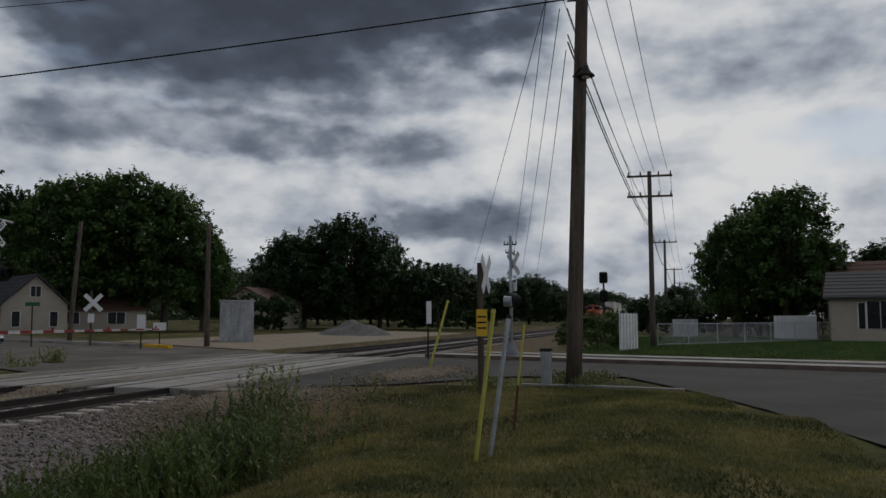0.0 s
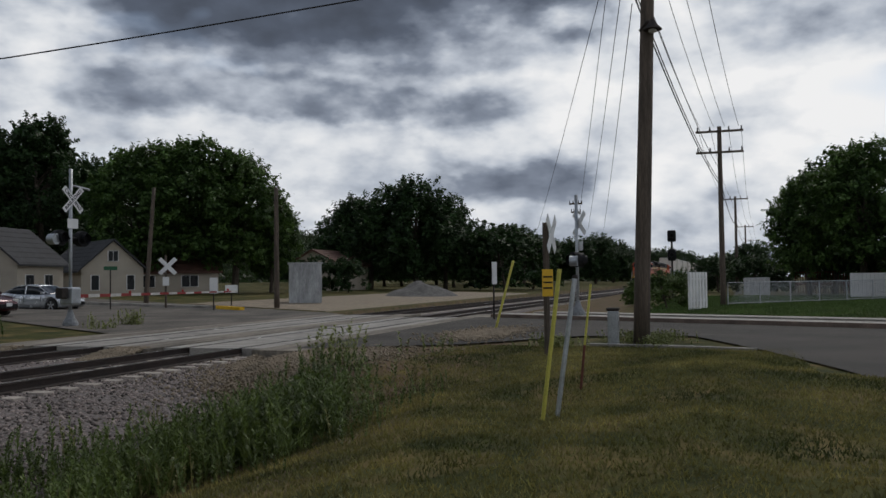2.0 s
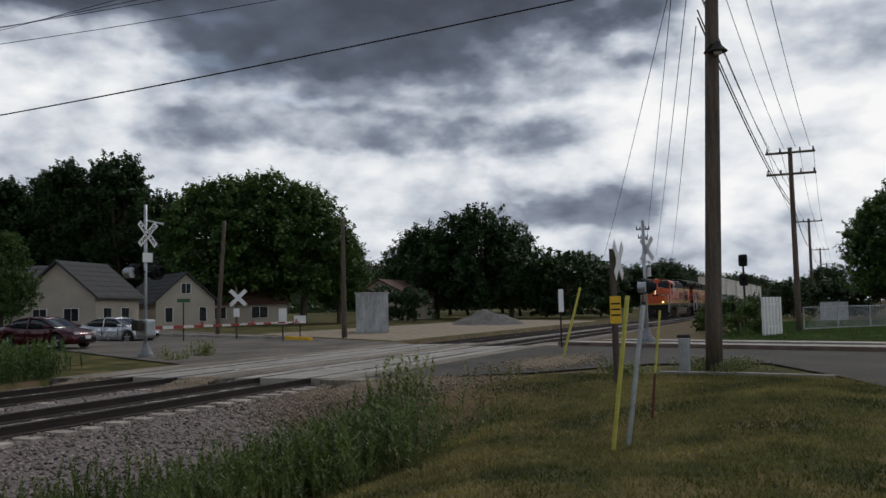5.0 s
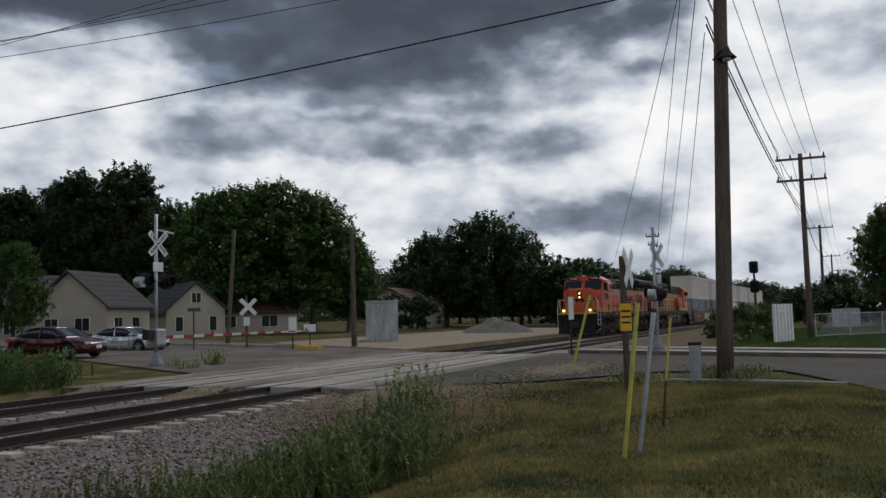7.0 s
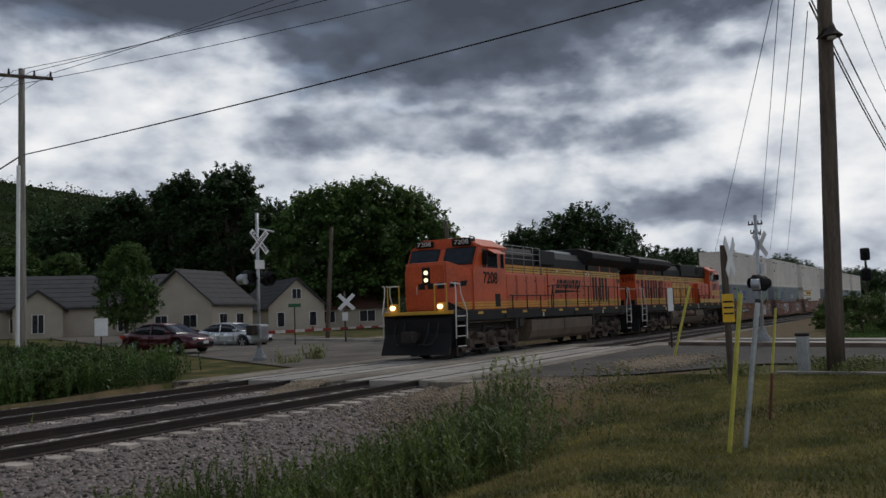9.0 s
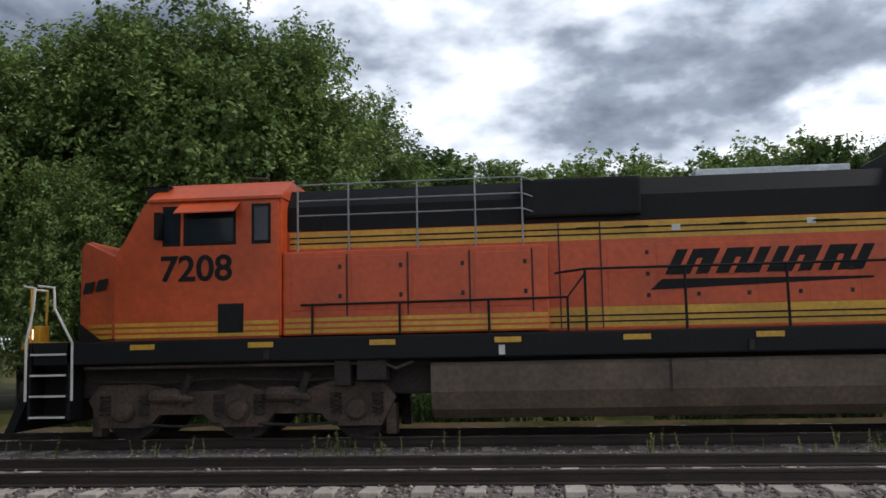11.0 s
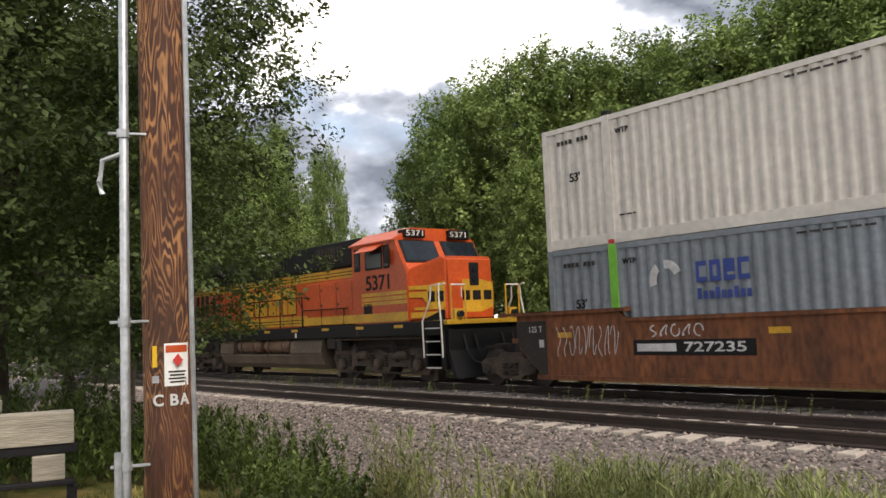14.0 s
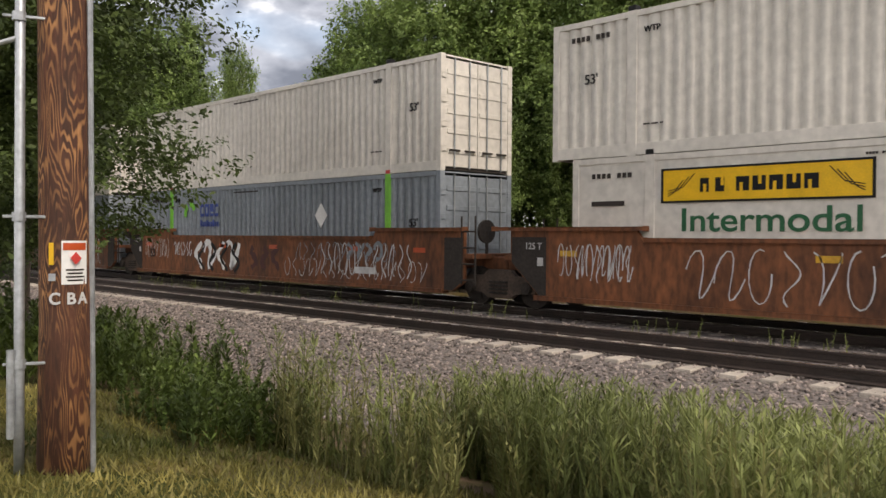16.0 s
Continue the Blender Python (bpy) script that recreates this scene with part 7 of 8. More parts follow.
    # stepwells, steps and white grab rails at the four corners
    for xe, d in ((0.95, 1), (22.35, -1)):
        for s in (-1, 1):
            bm = B()
            for a in (0.0, 0.72):
                box(bm, xe + d * a - 0.03, xe + d * a + 0.03, s * 1.02, s * 1.5, 0.42, 1.76)
            box(bm, xe - 0.03 if d > 0 else xe - 0.72, xe + 0.72 if d > 0 else xe + 0.03, s * 1.0, s * 1.06, 0.42, 1.76)
            sw = part("stepwell", bm, M["black"], lo, "black step well")
            for k in range(4):
                bm = B()
                z = 0.45 + k * 0.36
                box(bm, min(xe, xe + d * 0.72), max(xe, xe + d * 0.72), s * 1.1, s * 1.53, z, z + 0.035, 0.006)
                st = part("step", bm, M["black"], sw, "black step tread")
                bm = B()
                box(bm, min(xe, xe + d * 0.72) + 0.03, max(xe, xe + d * 0.72) - 0.03, s * 1.535, s * 1.55, z + 0.005, z + 0.04)
                part("step_edge", bm, M["silver"], st, "white step edge")
            for a, lean in ((-0.05, -0.1), (0.8, 0.35)):
                x = xe + d * a
                bm = bent([(x, s * 1.53, 0.75), (x, s * 1.55, 1.75), (x - d * lean, s * 1.52, 2.35), (x - d * lean * 1.1, s * 1.5, 2.72), (x - d * lean * 1.3 - d * 0.25, s * 1.45, 2.76)], 0.024, 8)
                part("grab_rail", bm, M["silver"], lo, "white bent grab rail")
    # end platforms, pilots, couplers
    for xe, d in ((0.0, 1), (23.3, -1)):
        bm = B()
        box(bm, min(xe + d * 0.75, xe + d * 1.4), max(xe + d * 0.75, xe + d * 1.4), -1.45, 1.45, 1.64, 1.77, 0.02)
        pl = part("platform", bm, M["yellow"] if d > 0 else M["black"], lo, "yellow-edged end platform")
        bm = B()
        extrude_poly(bm, [(xe + d * 0.78, 1.5), (xe + d * 0.78, 0.95), (xe + d * 0.45, 0.2), (xe + d * 0.62, 0.2), (xe + d * 0.95, 0.95), (xe + d * 0.95, 1.5)], "y", -1.4, 1.4)
        part("snow_plough", bm, M["black"], lo, "black pilot plough")
        bm = B()
        box(bm, min(xe, xe + d * 1.0), max(xe, xe + d * 1.0), -0.14, 0.14, 0.72, 1.0, 0.04)
        box(bm, min(xe - d * 0.02, xe + d * 0.3), max(xe - d * 0.02, xe + d * 0.3), -0.24, 0.24, 0.66, 1.06, 0.05)
        part("coupler", bm, M["grime"], lo, "grimy knuckle coupler")
        for y in (-0.9, -0.5, 0.5, 0.9):
            bm = bent([(xe + d * 0.76, y, 1.35), (xe + d * 0.6, y, 0.9), (xe + d * 0.5, y * 0.8, 0.6), (xe + d * 0.25, y * 0.6, 0.55)], 0.03, 7)
            part("air_hose", bm, M["rubber"], lo)
        for y in (-1.25, -0.75, 0.75, 1.25):
            bm = B()
            rod(bm, (xe + d * 0.8, y, 1.76), (xe + d * 0.8, y, 2.75), 0.024, seg=7)
            part("end_post", bm, M["yellow"] if d > 0 else M["black"], lo)
        for y in (-1, 1):
            bm = bent([(xe + d * 0.8, y * 1.25, 2.72), (xe + d * 0.78, y * 1.0, 2.72), (xe + d * 0.8, y * 0.75, 2.72)], 0.024, 7)
            part("end_rail", bm, M["silver"], lo, "pale end handrail")
            bm = B()
            rod(bm, (xe + d * 0.66, y * 1.0, 1.92), (xe + d * 0.78, y * 1.0, 1.92), 0.09, seg=16)
            part("ditch_light", bm, M["headlight"] if (d > 0 and not second) else M["glass"], lo, "round ditch light above the pilot")
            bm = B()
            box(bm, min(xe + d * 0.78, xe + d * 0.92), max(xe + d * 0.78, xe + d * 0.92), y * 1.0 - 0.15, y * 1.0 + 0.15, 1.76, 2.07, 0.02)
            part("light_bracket", bm, M["yellow"] if d > 0 else M["black"], lo)
    return lo


locomotive(0.0, "7208", False, False)
locomotive(23.4, "5371", True, True)


# ---- containers and well cars ----
L53, HC, WC = 16.154, 2.896, 1.3


def corrugated(length_pts, z0, z1, y, s, pitch=0.278, depth=0.045):
    """One folded steel side between the given stations, seen on side s."""
    vs, fs = [], []
    for x0, x1 in length_pts:
        n = max(1, round((x1 - x0) / pitch))
        p = (x1 - x0) / n
        xs, ds = [], []
        for k in range(n):
            a = x0 + k * p
            xs += [a, a + 0.56 * p, a + 0.66 * p, a + 0.90 * p]
            ds += [0, 0, depth, depth]
        xs.append(x1), ds.append(0)
        b = len(vs)
        for x, d in zip(xs, ds):
            vs += [(x, s * (y - d), z0), (x, s * (y - d), z1)]
        for k in range(len(xs) - 1):
            q = b + 2 * k
            fs.append((q, q + 2, q + 3, q + 1) if s < 0 else (q, q + 1, q + 3, q + 2))
    return vs, fs


CM = {}


def container(off, z, body, label, posts="white_box", length=L53, smooth=False, marks="53'", extra=None):
    c = thing("shipping_container", label, "container", pose(0, 0, z), "double-stacked containers")
    TRAIN.append((c, off))
    key = (body, length, smooth, posts)
    a, b = 2.0 * length / L53, length - 2.0 * length / L53
    if key not in CM:
        d = {}
        for s in (-1, 1):
            v, f = corrugated(((0.16, a - 0.11), (a + 0.11, b - 0.11), (b + 0.11, length - 0.16)), 0.26, HC - 0.13, WC - 0.02, s, depth=0.056 if not smooth else 0.006, pitch=0.278 if not smooth else 1.2)
            d["side_panel", s] = raw_mesh("side_panel", v, f, M[body])
        CM[key] = d
    for s in (-1, 1):
        o = new("side_panel", CM[key]["side_panel", s])
        o.parent = c
        for x, w in ((0.08, 0.16), (length - 0.08, 0.16)):
            bm = B()
            box(bm, x - w / 2, x + w / 2, s * (WC - 0.08) - 0.08, s * (WC - 0.08) + 0.08, 0.0, HC, 0.012)
            part("corner_post", bm, M[body], c)
        for x in (a, b):
            bm = B()
            box(bm, x - 0.11, x + 0.11, s * (WC - 0.06) - 0.065, s * (WC - 0.06) + 0.065, 0.0, HC, 0.008)
            part("stack_post", bm, M[posts], c, "smooth post at the forty-foot position")
            bm = B()
            box(bm, x - 0.09, x + 0.09, s * (WC - 0.08) - 0.09, s * (WC - 0.08) + 0.09, HC, HC + 0.1, 0.01)
            part("corner_casting", bm, M["black"] if body == "white_box" else M["red"], c, "dark lift casting")
        for z0, z1, nm in ((0.02, 0.26, "bottom_rail"), (HC - 0.13, HC - 0.01, "top_rail")):
            for x0, x1 in ((0.16, a - 0.11), (a + 0.11, b - 0.11), (b + 0.11, length - 0.16)):
                bm = B()
                box(bm, x0, x1, s * (WC - 0.05) - 0.05, s * (WC - 0.05) + 0.045, z0, z1, 0.01)
                part(nm, bm, M[body], c)
    bm = B()
    box(bm, 0.05, length - 0.05, -WC + 0.06, WC - 0.06, HC - 0.05, HC - 0.012)
    part("roof", bm, M[body], c)
    bm = B()
    box(bm, 0.05, length - 0.05, -WC + 0.1, WC - 0.1, 0.04, 0.2)
    part("floor", bm, M["grime"], c)
    bm = B()
    box(bm, 0.03, 0.08, -WC + 0.1, WC - 0.1, 0.02, HC - 0.03)
    part("front_wall", bm, M[body], c)
    for s in (-1, 1):
        bm = B()
        box(bm, length - 0.06, length - 0.01, min(0.012 * s, s * (WC - 0.16)), max(0.012 * s, s * (WC - 0.16)), 0.12, HC - 0.12, 0.01)
        dr = part("door", bm, M[body], c, "ribbed end door")
        for zz in np.linspace(0.45, 2.4, 5):
            bm = B()
            box(bm, length - 0.02, length + 0.012, min(0.06 * s, s * (WC - 0.22)), max(0.06 * s, s * (WC - 0.22)), zz, zz + 0.12, 0.01)
            part("door_rib", bm, M[body], dr)
        for y in (0.32, 0.85):
            bm = B()
            rod(bm, (length + 0.03, s * y, 0.08), (length + 0.03, s * y, HC - 0.08), 0.02, seg=8)
            part("lock_rod", bm, M["steel"], dr, "galvanised door lock rod")
            bm = B()
            box(bm, length + 0.03, length + 0.06, s * y - 0.18, s * y + 0.18, 0.5, 0.55, 0.008)
            part("lock_handle", bm, M["grime"], dr)
        for zz in (0.5, 1.1, 1.7, 2.3):
            bm = B()
            box(bm, length - 0.03, length + 0.02, s * (WC - 0.17), s * (WC - 0.03), zz, zz + 0.12, 0.01)
            part("hinge", bm, M[body], dr)
    # markings: what can be read is lettered, the rest are bars
    for s in (-1, 1):
        turn = 0 if s < 0 else 180
        y = s * (WC - 0.012)
        if marks:
            for x in (1.0, length - 1.0):
                text("size_mark", marks, 0.29, pose(x, y, 1.65 if body == "white_box" else 1.6, 90, 0, turn), M["black"], c, 0.012, 0.002)
            for x in (a + 0.45, b - 0.45):
                text("pick_mark", "WTP", 0.17, pose(x, y, HC - 0.42, 90, 0, turn), M["black"], c, 0.012, 0.001)
        for x, zz, w, h in ((1.0, HC - 0.38, 1.0, 0.10), (length * 0.44, HC - 0.24, 1.5, 0.04), (a + 0.5, 0.62, 0.45, 0.03), (b - 0.5, 0.62, 0.45, 0.03)):
            n = max(3, int(w / (h * 1.25)))
            bm = B()
            for q in range(n):
                if q % 5 != 4:
                    x0 = x - w / 2 + w * q / n
                    box(bm, x0, x0 + w / n * 0.62, y - 0.012, y + 0.012, zz - h / 2, zz + h / 2)
            tagged(part("marking_bar", bm, M["grime"], c, "dark bars where small print stands"), kind="stuff")
    return c


def graffiti(parent, x0, x1, z0, z1, y, material, seed, thick=0.05, strokes=9, label="sprayed scrawl of loops and strokes"):
    """A sprayed scrawl: each stroke a bent ribbon lying on the steel."""
    r = np.random.default_rng(seed)
    for k in range(strokes):
        bm = B()
        cx = x0 + (x1 - x0) * (k + 0.5) / strokes
        w, h = (x1 - x0) / strokes * 0.75, (z1 - z0)
        ph, kind = r.uniform(0, 6.28), r.integers(0, 3)
        pts = []
        for i in range(13):
            u = i / 12
            if kind == 0:
                p = (cx + w * 0.5 * math.cos(ph + 5.2 * u), z0 + h * (0.5 + 0.48 * math.sin(ph + 5.2 * u)))
            elif kind == 1:
                p = (cx + w * (u - 0.5) + w * 0.25 * math.sin(9 * u + ph), z0 + h * (0.5 + 0.45 * math.cos(6.5 * u + ph)))
            else:
                p = (cx + w * 0.35 * math.sin(ph + 7 * u), z0 + h * (u * 0.95))
            pts.append(p)
        prev = None
        for i, (px, pz) in enumerate(pts):
            t = thick * (0.6 + 0.8 * r.random())
            nx, nz = (pts[min(i + 1, 12)][1] - pts[max(i - 1, 0)][1]), -(pts[min(i + 1, 12)][0] - pts[max(i - 1, 0)][0])
            q = math.hypot(nx, nz) or 1
            a, b = bm.verts.new((px + nx / q * t, y, pz + nz / q * t)), bm.verts.new((px - nx / q * t, y, pz - nz / q * t))
            if prev:
                bm.faces.new((prev[0], a, b, prev[1]))
            prev = (a, b)
        part("graffiti_stroke", bm, M[material], parent, label)


def car_truck(car, x):
    bm = B()
    for s in (-1, 1):
        extrude_poly(bm, [(-1.15, 0.62), (-0.95, 0.72), (-0.5, 0.72), (-0.35, 0.86), (0.35, 0.86), (0.5, 0.72), (0.95, 0.72), (1.15, 0.62), (1.1, 0.34), (0.75, 0.34), (0.5, 0.3), (0.35, 0.2), (-0.35, 0.2), (-0.5, 0.3), (-0.75, 0.34), (-1.1, 0.34)], "y", s * 1.0 - 0.07, s * 1.0 + 0.07)
    box(bm, -0.25, 0.25, -1.0, 1.0, 0.4, 0.75)
    tr = part("truck", bm, M["truck"], car, "grimy cast steel freight truck")
    tr.matrix_basis = pose(x, 0, 0)
    for s in (-1, 1):
        for q in (-0.2, 0.0, 0.2):
            bm = B()
            for k in range(4):
                rod(bm, (q, s * 1.08, 0.30 + 0.085 * k), (q, s * 1.08, 0.345 + 0.085 * k), 0.085, seg=10)
            part("coil_spring", bm, M["grime"], tr, "coil spring of the truck")
        for q in (-0.88, 0.88):
            bm = B()
            ring_tube(bm, [(q, s * 1.05, 0.46), (q, s * 1.16, 0.46), (q, s * 1.18, 0.46)], [0.15, 0.14, 0.06], 14)
            part("bearing_cap", bm, M["grime"], tr)
    for dx in (-0.88, 0.88):
        wheelset(tr, dx, 0.46)
    return tr


def well_car(off, index):
    """A car unit: off is where its containers begin; trucks stand between units."""
    lab = ("rust-brown well car with sprayed graffiti on its sides", "rust-brown articulated well car covered in graffiti", "brown weathered well car with pale scrawls")[index % 3]
    c = thing("well_car", lab, "well car", pose(0, 0, 0), "articulated well cars")
    TRAIN.append((c, off))
    for s in (-1, 1):
        bm = B()
        pts = [(-1.0, 1.05), (-0.15, 0.3), (L53 + 0.62, 0.32), (L53 + 1.0, 0.55), (L53 + 1.0, 1.78), (13.9, 1.78), (13.75, 1.58), (2.4, 1.58), (2.25, 1.78), (-1.0, 1.78)]
        extrude_poly(bm, pts, "y", s * 1.38, s * 1.48)
        sd = part("side_sill", bm, M["rust_car"], c, "rusty brown side plate")
        bm = B()
        box(bm, 2.45, 13.7, s * 1.36, s * 1.53, 1.54, 1.62, 0.01)
        part("top_chord", bm, M["rust_car"], sd)
        bm = B()
        box(bm, -0.3, L53 + 0.3, s * 1.3, s * 1.54, 0.26, 0.36, 0.01)
        part("bottom_chord", bm, M["rust_car"], sd)
        y = s * 1.486
        for poly in ([(-0.98, 1.06), (-0.14, 0.32), (0.0, 0.32), (0.0, 1.62), (-0.98, 1.62)], [(L53 + 0.35, 0.34), (L53 + 0.62, 0.34), (L53 + 0.98, 0.57), (L53 + 0.98, 1.6), (L53 + 0.35, 1.6)]):
            bm = B()
            extrude_poly(bm, poly, "y", y - 0.004, y + 0.003)
            part("end_panel", bm, M["grime"], sd, "black painted end panel")
        text("load_mark", "125 T", 0.2, pose(-0.36, y + s * 0.004, 1.42, 90, 0, 0 if s < 0 else 180), M["chalk"], sd, 0.002, 0.002)
        bm = B()
        box(bm, -0.24, -0.08, y, y + s * 0.008, 1.0, 1.18)
        part("tag", bm, M["chalk"], sd, "small white tag")
        for x in (-0.55, L53 + 0.55):
            bm = B()
            box(bm, x - 1.0 if x < 0 else x - 3.0, x + 3.0 if x < 0 else x + 0.45, s * 1.34, s * 1.54, 1.76, 1.84, 0.015)
            part("end_chord", bm, M["rust_car"], sd)
        for x in (0.6, 6.0, 9.0, 13.0, 15.6):
            bm = B()
            box(bm, x - 0.22, x + 0.22, y - 0.004, y + 0.004, 1.22, 1.34)
            part("reflector", bm, M["orange"] if index % 2 else M["yellow"], sd, "faded orange reflector")
        sg = index * 10 + (0 if s < 0 else 5)
        if index == 0:
            graffiti(sd, 8.6, 13.6, 0.5, 1.4, y + s * 0.004, "chalk", sg + 1, 0.075, 9)
            graffiti(sd, 8.8, 13.4, 0.45, 1.2, y + s * 0.006, "white", sg + 2, 0.03, 12)
            graffiti(sd, 14.2, 15.8, 0.9, 1.5, y + s * 0.004, "chalk", sg + 3, 0.018, 5)
            graffiti(sd, 3.0, 4.4, 1.2, 1.45, y + s * 0.004, "chalk", sg + 4, 0.014, 5)
            bm = B()
            box(bm, 2.6, 5.5, y - 0.003, y + 0.003, 0.82, 1.14)
            part("number_panel", bm, M["black"], sd, "black panel behind the car number")
            bm = B()
            box(bm, 2.7, 3.7, y - 0.006, y + 0.006, 0.9, 1.06)
            part("marking_bar", bm, M["chalk"], sd, "pale bar where the owner's mark stands")
            text("car_number", "727235", 0.27, pose(4.6, y + s * 0.006, 0.98, 90, 0, 0 if s < 0 else 180), M["chalk"], sd, 0.002, 0.004, 1.4)
        elif index == 1:
            graffiti(sd, 4.0, 7.0, 0.5, 1.45, y + s * 0.004, "white", sg + 1, 0.10, 4, "bold white and black sprayed letters-like strokes")
            graffiti(sd, 4.2, 7.2, 0.45, 1.4, y + s * 0.006, "black", sg + 2, 0.06, 4)
            graffiti(sd, 7.6, 9.4, 0.6, 1.3, y + s * 0.004, "maroon", sg + 3, 0.09, 3, "dark red sprayed strokes")
            graffiti(sd, 2.6, 3.9, 0.9, 1.4, y + s * 0.004, "chalk", sg + 4, 0.02, 6)
            graffiti(sd, 11.4, 15.4, 0.55, 1.45, y + s * 0.004, "chalk", sg + 5, 0.018, 12)
            graffiti(sd, 12.6, 14.2, 1.0, 1.45, y + s * 0.005, "grey_box", sg + 6, 0.05, 4, "blue-grey sprayed strokes")
            bm = B()
            box(bm, 13.0, 13.9, y - 0.003, y + 0.003, 0.62, 0.8)
            part("paint_patch", bm, M["chalk"], sd, "pale painted-out patch")
            text("size_mark", "53", 0.42, pose(0.9, y + s * 0.006, 0.95, 90, 0, 0 if s < 0 else 180), M["black"], sd, 0.002, 0.008)
        else:
            graffiti(sd, 3.4, 8.5, 0.45, 1.45, y + s * 0.004, "chalk", sg + 1, 0.013, 9, "thin pale sprayed outlines")
            graffiti(sd, 0.8, 2.2, 0.7, 1.5, y + s * 0.004, "chalk", sg + 2, 0.013, 6)
            graffiti(sd, 9.5, 15.0, 0.5, 1.4, y + s * 0.004, "chalk", sg + 3, 0.013, 13)
        graffiti(sd, 0.3, 2.2, 0.8, 1.5, y + s * 0.005, "chalk", sg + 7, 0.010, 9, "thin pale sprayed scrawl")
        graffiti(sd, 9.6, 15.9, 0.45, 1.0, y + s * 0.005, "chalk", sg + 8, 0.009, 17, "thin pale sprayed scrawl")
        graffiti(sd, 10.2, 14.8, 0.95, 1.45, y + s * 0.007, "grey_box", sg + 9, 0.010, 13, "thin blue-grey sprayed scrawl")
        # ladder and grabs at the trailing end
        for k in range(4):
            bm = B()
            z = 0.6 + 0.38 * k
            rod(bm, (L53 + 0.95, s * 1.5, z), (L53 + 1.4, s * 1.5, z), 0.018, seg=6)
            part("ladder_rung", bm, M["grime"], c)
        for x in (L53 + 0.95, L53 + 1.4):
            bm = B()
            rod(bm, (x, s * 1.5, 0.5), (x, s * 1.5, 2.1), 0.022, seg=6)
            part("ladder_rail", bm, M["grime"], c)
    bm = B()
    box(bm, 0.0, L53, -1.38, 1.38, 0.3, 0.36)
    part("floor", bm, M["grime"], c)
    for x0, x1 in ((-1.75, -0.3), (L53 + 0.3, L53 + 1.75)):
        bm = B()
        box(bm, x0, x1, -0.75, 0.75, 0.85, 1.15, 0.04)
        box(bm, min(x0, x1) + 0.5, max(x0, x1) - 0.5, -1.45, 1.45, 1.1, 1.22, 0.02)
        part("end_platform", bm, M["rust_car"], c, "brown end platform over the truck")
    bm = B()
    rod(bm, (L53 + 1.2, -0.9, 1.2), (L53 + 1.2, -0.9, 1.75), 0.04, seg=8)
    rod(bm, (L53 + 1.15, -0.9, 1.75), (L53 + 1.22, -0.9, 1.75), 0.28, seg=18)
    part("brake_wheel", bm, M["grime"], c)
    car_truck(c, -1.75)
    return c


